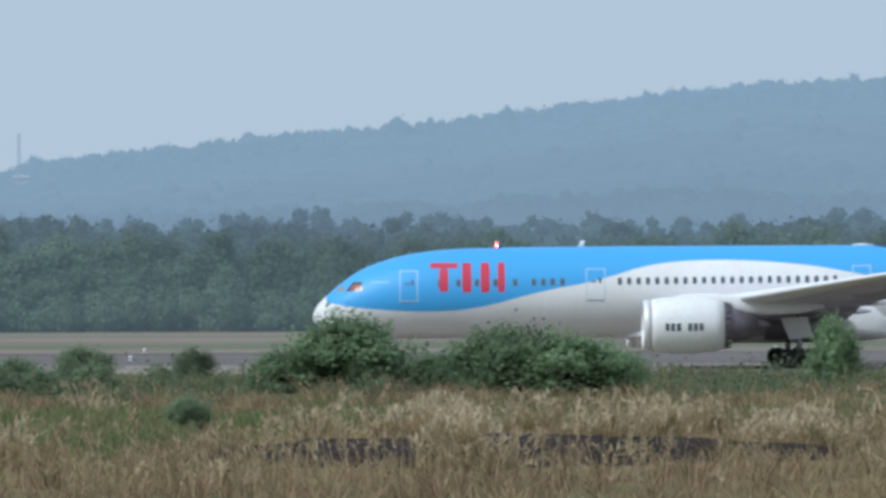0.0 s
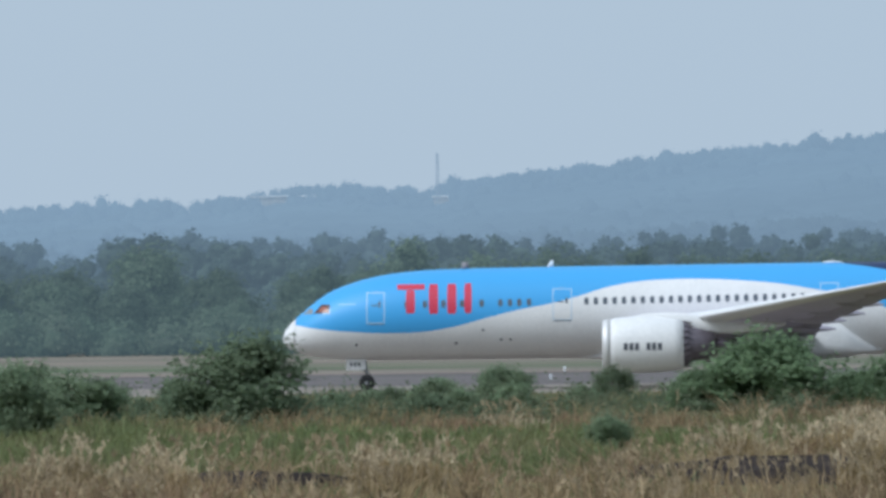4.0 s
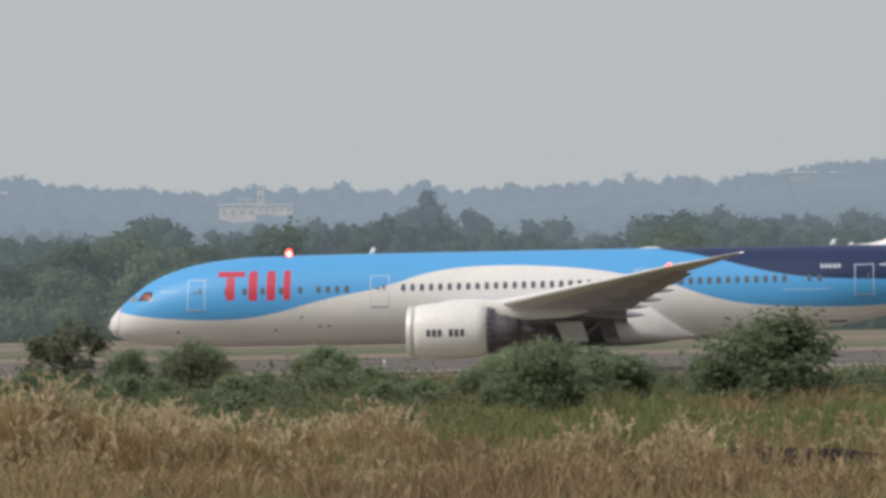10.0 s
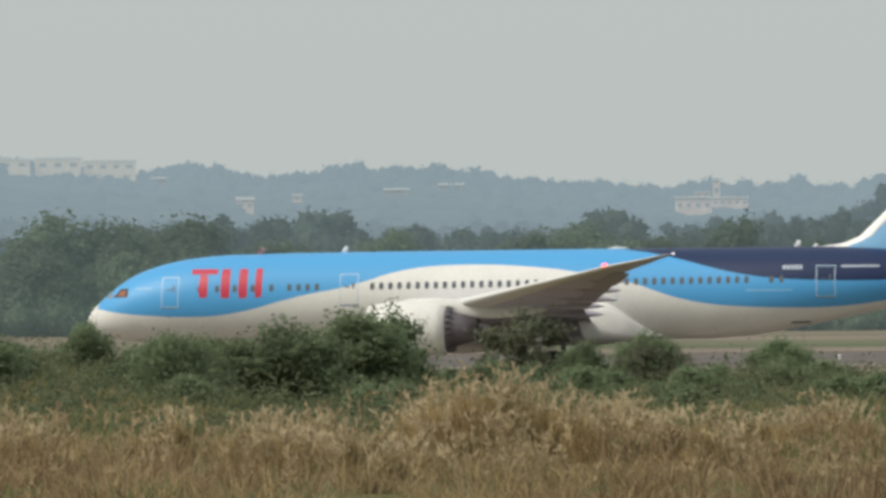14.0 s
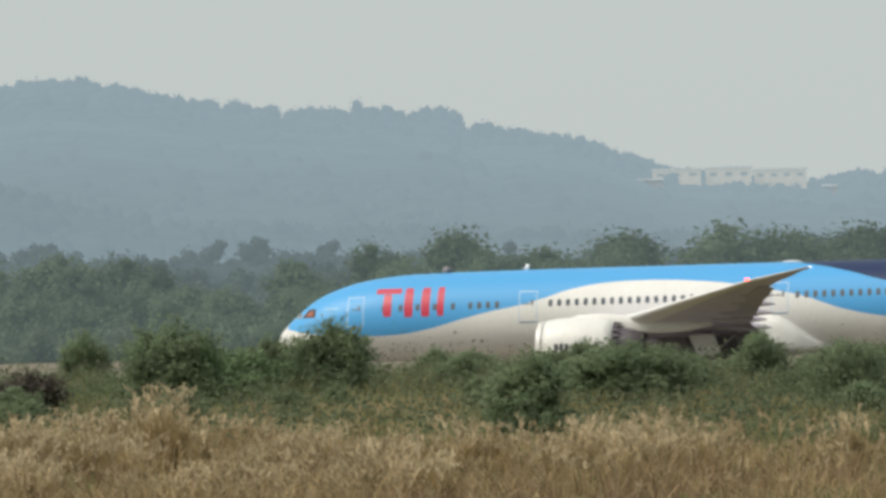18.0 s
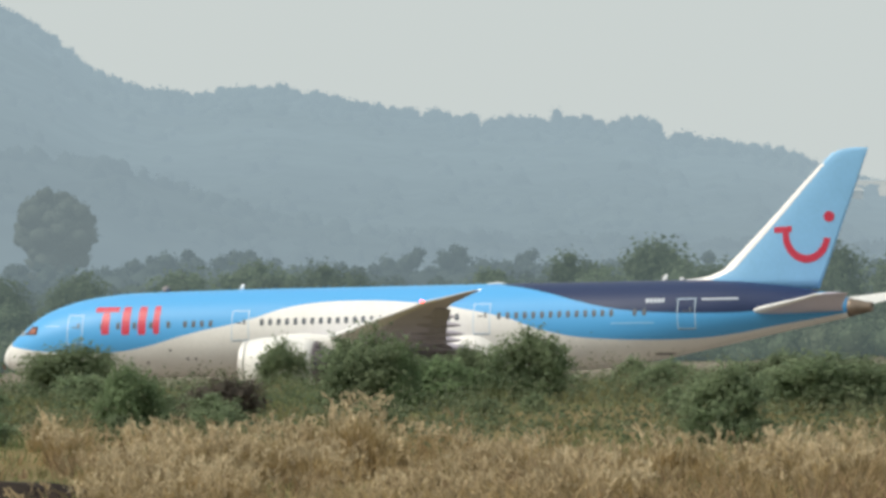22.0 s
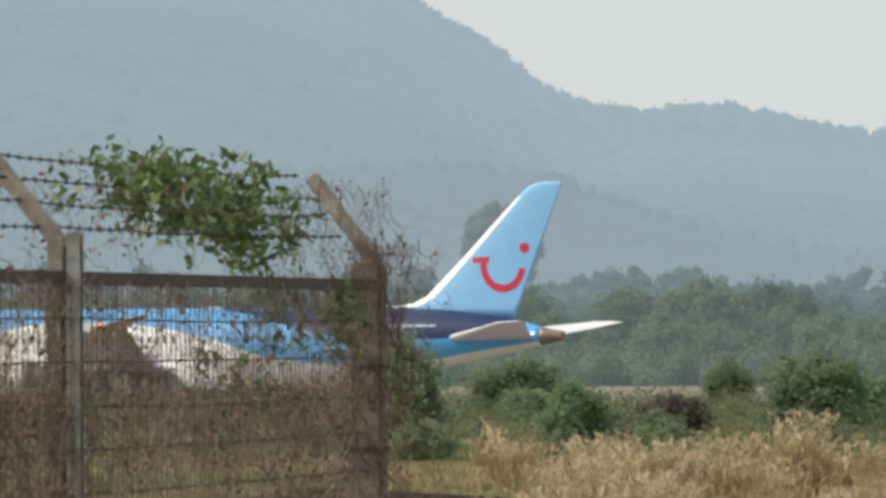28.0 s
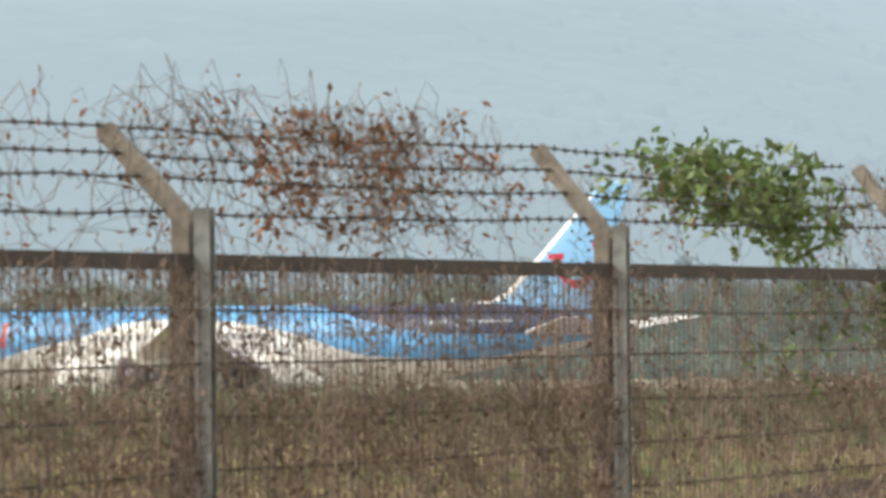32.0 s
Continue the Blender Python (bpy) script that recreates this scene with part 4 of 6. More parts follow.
for sg in (-1, 1):
    d = part("gear_door", box_mesh("gear_door", 4.15, 5.42, sg * 0.72 - 0.03, sg * 0.72 + 0.03, 1.38, 2.12, M_WHITE, 0.02), nose_gear, "white nose gear door with small bars")
    for x0 in (4.42, 4.68, 4.94):
        part("door_bar", box_mesh("door_bar", x0, x0 + 0.14, sg * 0.752 - 0.006, sg * 0.752 + 0.006, 1.62, 1.86, M_GREYMARK), d, "small grey bar")
    part("taxi_light", mesh_of("taxi_light", *lathe([(0, 0.02), (0.02, 0.1), (0.14, 0.08), (0.16, 0.02)], seg=12, centre=(5.12, sg * 0.2, 1.5)), M_STRUT, True), nose_gear, "unlit taxi lamp")
for sg in (-1, 1):
    y = sg * 4.9
    leg = part("main_gear", mesh_of("main_gear", *merged([tube([(31.28, y, 0.68), (31.28, y, 1.6), (31.2, y, 3.9)], [0.16, 0.19, 0.24], 12), tube([(30.5, y, 0.67), (32.05, y, 0.67)], 0.14, 10),
                                                         tube([(30.55, y - 0.75, 0.67), (30.55, y + 0.75, 0.67)], 0.09, 8), tube([(32.01, y - 0.75, 0.67), (32.01, y + 0.75, 0.67)], 0.09, 8),
                                                         tube([(31.25, y, 1.7), (31.0, sg * 2.6, 2.6)], 0.1, 8), tube([(31.25, y, 1.9), (33.2, sg * 4.2, 3.6)], 0.09, 8)]), M_STRUT, True), PLANE, "steel main gear leg with bogie")
    v = [(30.0, sg * 5.9, 3.3), (31.75, sg * 5.9, 3.35), (32.15, sg * 5.75, 2.05), (30.6, sg * 5.75, 1.9)]
    v += [(x, yy - sg * 0.06, z) for x, yy, z in v]
    part("gear_door", mesh_of("main_gear_door", v, [(0, 1, 2, 3), (7, 6, 5, 4), (0, 4, 5, 1), (1, 5, 6, 2), (2, 6, 7, 3), (3, 7, 4, 0)], M_LIP), leg, "pale grey main gear door panel")

# ---- vegetation ----
RNG = np.random.default_rng(11)


def leaf_quads(centres, size, rng, normals=None, loose=0.45, stretch=1.6):
    """Verts and faces of one leaf at each centre, turned at random or loosely facing its normal."""
    n = len(centres)
    c = np.asarray(centres)
    face = rng.normal(size=(n, 3)) * (1.0 if normals is None else loose) + (0.0 if normals is None else normals)
    face /= np.linalg.norm(face, axis=1)[:, None]
    a = np.cross(face, rng.normal(size=(n, 3)))
    a /= np.linalg.norm(a, axis=1)[:, None]
    b = np.cross(face, a)
    s = size * rng.uniform(0.55, 1.3, (n, 1))
    a, b, fold = a * s * stretch / 2, b * s / 2, face * s * 0.12
    v = np.stack([c - a - fold, c - b * 0.9, c + a - fold, c + b * 0.9], axis=1).reshape(-1, 3)
    f = np.arange(4 * n).reshape(-1, 4)
    return v, f


def leaf_tris(centres, size, rng, normals, loose=0.45):
    """One small three-cornered spray of leaves at each centre, loosely facing its normal."""
    c = np.asarray(centres)
    n = len(c)
    face = rng.normal(size=(n, 3)) * loose + normals
    face /= np.linalg.norm(face, axis=1)[:, None]
    a = np.cross(face, rng.normal(size=(n, 3)))
    a /= np.linalg.norm(a, axis=1)[:, None]
    b = np.cross(face, a)
    s = size * rng.uniform(0.6, 1.35, (n, 1))
    v = np.stack([c + a * s * 0.8, c - a * s * 0.4 + b * s * 0.55, c - a * s * 0.4 - b * s * 0.55], axis=1).reshape(-1, 3)
    return v, np.arange(3 * n).reshape(-1, 3)


def lump_unit(level):
    bm = bmesh.new()
    bmesh.ops.create_icosphere(bm, subdivisions=level, radius=1.0)
    v = np.array([tuple(p.co) for p in bm.verts])
    f = np.array([[p.index for p in g.verts] for g in bm.faces])
    bm.free()
    return v, f


LUMP_V, LUMP_F = lump_unit(2)
KNOB_V, KNOB_F = lump_unit(1)


def leafy(centres, radii, leaves, size, rng, loose=0.5, core=0.55, flat=0.95, heart=(0, 0, 0.45), shell=0.16, sprigs=0, unit=None):
    """Clumps of leaves that face outwards round an uneven inner mass: triangles of the whole crown."""
    vs, fs, o = [], [], 0
    heart = np.array(heart)
    radii = np.asarray(radii)
    share = (radii ** 2 / np.sum(radii ** 2) * leaves).astype(int)
    for c, r, k in zip(centres, radii, share):
        c = np.array(tuple(c))
        sc = np.array((1, 1, flat)) * r
        if core:
            uv, uf = unit or (KNOB_V, KNOB_F)
            v = c + uv * sc * core * (1 + rng.normal(0, 0.12, (len(uv), 1)))
            vs.append(v)
            fs.append(uf + o)
            o += len(v)
        d = rng.normal(size=(k, 3))
        d /= np.linalg.norm(d, axis=1)[:, None]
        p = c + d * sc * (1 + rng.uniform(-1.6 * shell, 0.7 * shell, (k, 1)))
        out = p - heart
        out /= np.maximum(1e-6, np.linalg.norm(out, axis=1)[:, None])
        if sprigs:
            # leafy shoots that stand out of the clump's upper side
            m = max(1, int(sprigs * r / np.sum(radii)))
            sd = rng.normal(size=(m, 3)) * 0.6 + (c - heart) / max(0.05, np.linalg.norm(c - heart)) * 0.7 + np.array((0, 0, 0.5))
            sd /= np.linalg.norm(sd, axis=1)[:, None]
            step = np.linspace(0.7, 1.0 + 0.13 / r, 7)
            far = (c + sd[:, None, :] * sc * step[None, :, None]).reshape(-1, 3)
            p = np.concatenate([p, far + rng.normal(0, size * 0.4, far.shape)])
            d = np.concatenate([d, np.repeat(sd, 7, axis=0)])
            out = np.concatenate([out, np.repeat(sd, 7, axis=0)])
        v, f = leaf_tris(p, size, rng, d * 0.3 + out, loose)
        vs.append(v)
        fs.append(f + o)
        o += len(v)
    v = np.concatenate(vs)
    v[:, 2] = np.maximum(v[:, 2], 0.0)
    return v, np.concatenate(fs)


def np_mesh(name, v, f, mat):
    me = bpy.data.meshes.new(name)
    v, f = np.asarray(v, dtype=np.float32), np.asarray(f, dtype=np.int32)
    k = f.shape[1]
    me.vertices.add(len(v))
    me.vertices.foreach_set("co", v.ravel())
    me.loops.add(f.size)
    me.loops.foreach_set("vertex_index", f.ravel())
    me.polygons.add(len(f))
    me.polygons.foreach_set("loop_start", np.arange(0, f.size, k, dtype=np.int32))
    me.polygons.foreach_set("loop_total", np.full(len(f), k, dtype=np.int32))
    me.update(calc_edges=True)
    me.materials.append(mat)
    return me


def woody(name, label, category, rng, leaves, size, mat, slim=0.45, low=0.15, limbs=9, twigs=5, puff=0.16, group="", lumps=30, core=0.42, skirt=0, bark=None, unit=None):
    """A shrub or tree of unit height: trunk, limbs and a crown of leaf clumps with gaps."""
    t = thing(name, Matrix(), label, category, group)
    tips = []
    trunk = [tube([(0, 0, -0.03), (0.01, 0.01, 0.25), (rng.normal(0, 0.03), rng.normal(0, 0.03), 0.55), (rng.normal(0, 0.04), rng.normal(0, 0.04), 0.86)], [0.024, 0.019, 0.012, 0.004], 7)]
    limb_tubes = []
    for k in range(limbs):
        z0 = low + (0.72 - low) * k / limbs
        a = 2.4 * k + rng.uniform(-0.5, 0.5)
        reach = slim * rng.uniform(0.55, 1.05) * (1 - 0.45 * max(0, z0 - 0.3))
        rise = rng.uniform(0.06, 0.28)
        end = Vector((reach * math.cos(a), reach * math.sin(a), min(0.93, z0 + rise)))
        mid = end * 0.5 + Vector((0, 0, z0 * 0.5 + 0.02))
        limb_tubes.append(tube([(0, 0, z0), mid * 0.8, end * 0.8], [0.010, 0.007, 0.003], 5))
        tips += [end, mid * 0.4 + end * 0.6]
        for _ in range(twigs):
            q = end + Vector((rng.normal(0, 0.11), rng.normal(0, 0.11), rng.normal(0.02, 0.07)))
            tips.append(q)
            limb_tubes.append(tube([tuple((mid * 0.3 + end * 0.7) * 0.8), tuple(q * 0.78)], [0.004, 0.002], 4))
    tips += [Vector((rng.normal(0, 0.07), rng.normal(0, 0.07), 0.78 + 0.17 * rng.random())) for _ in range(7)]
    tips += [Vector((slim * 0.8 * rng.normal(0, 0.5), slim * 0.8 * rng.normal(0, 0.5), rng.uniform(0.06, 0.3))) for _ in range(int(10 * (1 - low)))]
    tips += [Vector((slim * rng.normal(0, 0.45), slim * rng.normal(0, 0.45), rng.uniform(0.05, 0.22))) for _ in range(skirt)]
    pick = tips[len(tips) - skirt:] if skirt else []
    tips = tips[:len(tips) - skirt]
    pick = pick + [tips[i] for i in rng.permutation(len(tips))[:lumps]]
    # keep the clumps within an uneven rounded outline
    lobes = [rng.uniform(0, 2 * math.pi) for _ in range(2)]
    for q in pick:
        a = math.atan2(q.y, q.x)
        wide = slim * (0.86 + 0.10 * math.sin(2 * a + lobes[0]) + 0.08 * math.sin(3 * a + lobes[1]))
        mid = 0.36
        tall = (1.0 - puff * 0.8 - mid) * (0.9 + 0.1 * math.cos(a + lobes[1])) if q.z > mid else 0.55
        n = math.hypot(math.hypot(q.x, q.y) / wide, (q.z - mid) / tall)
        if n > 0.95:
            k = rng.uniform(0.72, 0.98) / n
            q.x, q.y, q.z = q.x * k, q.y * k, mid + (q.z - mid) * k
        q.z = max(q.z, 0.04)
    radii = puff * rng.uniform(0.5, 1.15, len(pick))
    part("trunk", mesh_of(name + "_trunk", *merged(trunk + limb_tubes), bark or M_BARK, True), t, "thin brown trunk and limbs")
    me = np_mesh(name + "_crown", *leafy(pick, radii, leaves, size, rng, core=core, shell=0.55 if name == "shrub" else 0.34, sprigs=leaves // 26 if name == "shrub" else 0, unit=unit), mat)
    me.shade_smooth()
    part("crown", me, t, "loose leafy crown of many clumps")
    return t


def sow(protos, used, k, m):
    """Place prototype k at m: the first time itself, then copies of it."""
    if k in used:
        return copy_thing(protos[k], m @ Matrix.Diagonal([1 / c for c in protos[k].scale] + [1]))
    used.add(k)
    protos[k].matrix_basis = m
    return protos[k]


SHRUBS = [woody("shrub", "dense dark green shrub in the rough grass", "shrub", np.random.default_rng(20 + k), 9500, 0.034, M_LEAF, 0.46, 0.08, 10, 4, 0.17, lumps=56, core=0.0, skirt=26) for k in range(4)]
SHRUBS += [woody("shrub", "bright green bushy shrub in the rough grass", "shrub", np.random.default_rng(40 + k), 9500, 0.034, M_LEAFBRIGHT, 0.42, 0.1, 9, 4, 0.17, lumps=54, core=0.0, skirt=24) for k in range(2)]
SHRUBS += [woody("shrub", "sparse twiggy dark shrub above the weeds", "shrub", np.random.default_rng(60 + k), 3800, 0.032, M_TWIGLEAF, 0.50, 0.08, 14, 7, 0.095, lumps=72, core=0.0, skirt=26) for k in range(2)]
SHRUBS += [woody("shrub", "withered dark brown shrub among the weeds", "shrub", np.random.default_rng(80), 6000, 0.030, M_DEADLEAF, 0.5, 0.12, 11, 5, 0.15, lumps=60, core=0.0, skirt=6)]
SHRUBS += [woody("shrub", "low spreading green shrub in the scrub", "shrub", np.random.default_rng(90 + k), 3000, 0.054, M_LEAF, 0.5, 0.08, 8, 3, 0.2, lumps=36, core=0.0, skirt=12) for k in range(3)]
SHRUB_USED = set()
shrub_count = 0


def shrub(x, y, h, w, k=None):
    """A shrub of height h and width w standing at x, y."""
    global shrub_count
    shrub_count += 1
    r = random.Random(shrub_count)
    k = (shrub_count * 5) % 4 if k is None else k
    side_scale = max(0.6, min(2.2, w / h)) * h
    sow(SHRUBS, SHRUB_USED, k, pose(x, y, ground_z(x, y) - 0.02 * h, 0, 0, r.uniform(0, 360)) @ Matrix.Diagonal((side_scale * 1.08, side_scale * 1.08, h * 1.1, 1)))


shrub(3.4, 352.0, 3.9, 6.9, 4)
shrub(11.1, 350.8, 3.4, 5.7, 5)
shrub(14.5, 349.7, 3.1, 6.6, 4)
shrub(29.0, 363.8, 3.9, 3.0, 5)
shrub(-5.1, 407.9, 1.9, 2.7)
shrub(-10.4, 372.9, 2.3, 3.3)
shrub(-3.6, 270.0, 1.5, 1.8, 0)
shrub(0.2, 353.0, 2.2, 3.7, 4)
shrub(17.3, 354.6, 2.2, 3.2, 5)
shrub(8.3, 355.9, 1.9, 3.5, 5)
shrub(-22.4, 338.3, 4.0, 6.9, 3)
shrub(-29.7, 328.7, 2.7, 5.4)
shrub(-12.3, 423.8, 1.7, 3.1)
shrub(-30.1, 303.5, 3.2, 3.7)
shrub(-32.3, 334.4, 3.0, 6.6, 1)
shrub(-38.7, 370.0, 2.1, 3.6)
shrub(-53.9, 411.5, 2.0, 3.7)
shrub(-58.2, 386.6, 2.5, 3.8, 7)
shrub(-62.4, 390.0, 2.2, 3.2)
shrub(-67.0, 353.7, 4.5, 5.0, 4)
shrub(-68.7, 406.2, 4.3, 5.7, 6)
shrub(-69.2, 313.5, 2.6, 4.7)
shrub(-50.6, 388.7, 2.4, 3.5)
shrub(-62.2, 419.4, 2.1, 5.2, 7)
shrub(-39.1, 377.0, 2.2, 2.8)
shrub(-69.2, 337.0, 2.2, 5.0)
shrub(-94.6, 404.2, 2.8, 2.7, 4)
shrub(-85.1, 390.4, 2.2, 6.5)
shrub(-85.1, 326.1, 2.2, 7.1, 2)
shrub(-59.6, 395.6, 2.8, 3.9)
shrub(-100.9, 310.0, 4.1, 4.9, 0)
shrub(-138.4, 407.8, 3.9, 3.2, 1)
shrub(-98.6, 328.5, 3.6, 4.2)
shrub(-102.5, 326.0, 2.2, 4.4, 5)
shrub(-109.9, 354.4, 2.6, 3.6, 2)
shrub(-80.4, 343.7, 2.6, 2.6)
shrub(-82.5, 331.9, 1.9, 3.3)
shrub(-67.8, 306.6, 2.7, 3.3)
shrub(-106.1, 304.0, 1.8, 3.9, 6)
shrub(-96.5, 343.7, 1.4, 2.6, 3)
shrub(-93.3, 359.1, 1.8, 3.6)
shrub(-99.3, 309.5, 3.1, 2.4, 4)
shrub(-118.5, 302.6, 4.6, 3.2)
shrub(-134.5, 359.7, 3.1, 5.9, 2)
shrub(-104.9, 287.5, 3.0, 3.2, 5)
shrub(-104.3, 299.4, 2.1, 3.9, 8)
shrub(-73.2, 271.3, 3.0, 3.7)
shrub(-106.5, 305.0, 1.6, 4.2, 8)
shrub(-76.6, 301.4, 2.6, 6.1)
shrub(-65.2, 317.4, 3.6, 6.1)
shrub(-67.4, 348.5, 4.2, 6.9)
# low scrub in the weeds before the runway
rs = random.Random(77)
for lo, hi, r0, r1, n in ((-18.5, -9.5, 300, 405, 56), (-9.5, -5.5, 315, 345, 9), (-24, -18.5, 300, 360, 9), (-5.5, 1.5, 345, 400, 10), (-10, -1.5, 330, 400, 34), (-24, -19, 285, 330, 10)):
    for k in range(n):
        a, r = radians(rs.uniform(lo, hi)), rs.uniform(r0, r1)
        h = rs.uniform(0.8, 1.7)
        shrub(r * math.sin(a), min(412, r * math.cos(a)), h, h * rs.uniform(1.2, 2.1), rs.choice((9, 10, 11)))

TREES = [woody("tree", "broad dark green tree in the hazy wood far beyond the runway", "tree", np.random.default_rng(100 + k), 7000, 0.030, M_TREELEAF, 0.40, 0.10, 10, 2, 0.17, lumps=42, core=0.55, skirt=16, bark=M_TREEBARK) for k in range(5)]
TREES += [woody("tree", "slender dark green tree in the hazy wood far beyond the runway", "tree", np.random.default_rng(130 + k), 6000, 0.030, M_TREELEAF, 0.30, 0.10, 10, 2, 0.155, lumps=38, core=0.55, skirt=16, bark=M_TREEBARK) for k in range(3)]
TREE_USED = set()
# height of the wood's edge against the sky, in degrees over the camera's level, by direction
WOOD_TOP = [(-34, 0.45), (-21.4, 0.5), (-20.75, 0.49), (-20.1, 0.45), (-19.5, 0.47), (-18.4, 0.49), (-17.98, 0.33), (-17.5, 0.33), (-16.9, 0.36), (-16.3, 0.585), (-15.86, 0.64), (-15.4, 0.61),
            (-15.0, 0.52), (-14.3, 0.6), (-13.85, 0.66), (-13.3, 0.57), (-12.6, 0.61), (-12.13, 0.64), (-11.5, 0.4), (-10.8, 0.49), (-9.86, 0.43), (-9.2, 0.6), (-8.7, 0.41), (-7.97, 0.5),
            (-7.26, 0.45), (-6.4, 0.39), (-5.3, 0.32), (-4.53, 0.555), (-4.16, 0.35), (-2.5, 0.41), (-2.29, 0.52), (-1.8, 0.38), (-0.3, 0.425), (0.97, 0.34), (1.39, 0.49), (2.4, 0.39),
            (3.1, 0.51), (3.35, 0.44), (4.2, 0.48), (5, 0.41), (9, 0.45)]
rt = random.Random(5)
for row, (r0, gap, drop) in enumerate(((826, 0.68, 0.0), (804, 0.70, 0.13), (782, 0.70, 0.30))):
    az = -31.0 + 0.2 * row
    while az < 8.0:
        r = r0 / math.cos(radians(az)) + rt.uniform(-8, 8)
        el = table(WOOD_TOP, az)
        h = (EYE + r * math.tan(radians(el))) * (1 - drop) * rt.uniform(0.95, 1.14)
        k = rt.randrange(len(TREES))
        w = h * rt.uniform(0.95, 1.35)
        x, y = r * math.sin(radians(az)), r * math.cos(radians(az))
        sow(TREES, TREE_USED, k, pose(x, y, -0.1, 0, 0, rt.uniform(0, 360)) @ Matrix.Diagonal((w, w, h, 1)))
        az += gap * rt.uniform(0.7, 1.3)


def blades(n_clump, per, r0, r1, height, width, spread, rng, keep, lean=0.35, az0=-31.5, az1=8.5):
    """Clumps of bent grass blades over the fan of ground that lies before the camera."""
    az = radians(az0) + radians(az1 - az0) * rng.random(n_clump)
    r = np.sqrt(r0 * r0 + (r1 * r1 - r0 * r0) * rng.random(n_clump))
    x, y = r * np.sin(az), r * np.cos(az)
    dens = np.array([keep(a, b) for a, b in zip(x, y)])
    ok = rng.random(n_clump) < dens
    x, y = x[ok], y[ok]
    z = np.array([ground_z(a, b) for a, b in zip(x, y)])
    n = len(x)
    tall = rng.uniform(0.45, 1.25, n) * np.array([max(0.22, 0.95 + 1.1 * noise.noise((a * 0.22, b * 0.10, 4.0)) + 0.5 * noise.noise((a * 0.6, b * 0.3, 9.0))) for a, b in zip(x, y)])
    base = np.repeat(np.stack([x, y, z], 1), per, axis=0)
    m = n * per
    base[:, :2] += rng.normal(size=(m, 2)) * spread
    base[:, 2] -= 0.04
    h = height * np.repeat(tall, per) * rng.uniform(0.5, 1.15, m)
    off = base[:, :2] - np.repeat(np.stack([x, y], 1), per, axis=0)
    a = np.arctan2(off[:, 1], off[:, 0]) + rng.normal(0, 0.6, m)
    out = np.stack([np.cos(a), np.sin(a), np.zeros(m)], 1) * (h * lean * rng.uniform(0.2, 1.4, m))[:, None]
    up = np.zeros((m, 3))
    up[:, 2] = h
    b = rng.uniform(0, 2 * np.pi, m)
    wv = np.stack([np.cos(b), np.sin(b), np.zeros(m)], 1) * width / 2
    mid = base + up * 0.6 + out * 0.35
    tip = base + up * 0.95 + out
    v = np.stack([base - wv, base + wv, mid + wv * 0.9, mid - wv * 0.9, tip + wv * 0.35, tip - wv * 0.35], 1).reshape(-1, 3)
    o = 6 * np.arange(m)[:, None]
    f = np.concatenate([o + np.array([[0, 1, 2, 3]]), o + np.array([[3, 2, 4, 5]])])
    return v, f


def patchy(x, y, s, seed):
    return noise.noise((x * s, y * s * 0.5, seed)) * 0.5 + 0.5


BANKS = ((7.0, 223, 10.6, 3.8, 0.98), (-15.5, 221, 4.5, 2.5, 0.55), (-86.5, 217, 6.2, 3.4, 0.85))


def burnt(x, y):
    """Before and on the charred earth banks no grass stands."""
    q = 0
    for cx, cy, rx, ry, h in BANKS:
        q = max(q, 1 - ((x - cx) / (rx * 1.02)) ** 4 - ((y - cy + 1.5) / (ry + 3.5)) ** 4)
    return q


def fallow(x, y):
    """A hollow of thin short grass round the bank beside the fence."""
    az, r = polar(x, y, 71, 10)
    return smooth_step(20.15, 20.75, -az - 0.004 * (r - 235)) * smooth_step(186, 196, r) * (1 - smooth_step(300, 330, r))


# how far the dry grass reaches, by direction
DRY_EDGE = [(-32, 315), (-24, 305), (-20, 292), (-18, 282), (-16, 262), (-13, 254), (-7, 250), (-5, 241), (-1, 240), (2, 262), (9, 275)]


def polar(x, y, seed, wander):
    """Direction, and distance with an uneven edge."""
    return math.degrees(math.atan2(x, y)), math.hypot(x, y) + wander * (patchy(x, y, 0.08, seed) - 0.5) * 2


def lush(x, y):
    """The greener hollow in the field."""
    az, r = polar(x, y, 5, 16)
    edge = table(DRY_EDGE, az)
    return smooth_step(-8.4, -6.8, az) * (1 - smooth_step(-1.0, 1.6, az)) * smooth_step(edge - 16, edge + 4, r) * (1 - smooth_step(292, 315, r))


def scrub(x, y):
    """Where low green scrub takes over from the dry grass."""
    az, r = polar(x, y, 15, 18)
    edge = table(DRY_EDGE, az)
    return (1 - smooth_step(-7.5, -5.5, az)) * smooth_step(edge - 8, edge + 14, r)


def dry_here(x, y):
    if burnt(x, y) > 0.05:
        return 0.14
    az, r = polar(x, y, 2, 24)
    edge = table(DRY_EDGE, az)
    near = 1 - smooth_step(edge - 14, edge + 10, r)
    far = 0.6 * smooth_step(292, 306, r) * (1 - smooth_step(335, 350, r)) * smooth_step(-6, -3, az)
    return max(far, near) * (0.58 + 0.5 * smooth_step(0.36, 0.58, patchy(x, y, 0.10, 7))) * (1 - 0.86 * fallow(x, y))


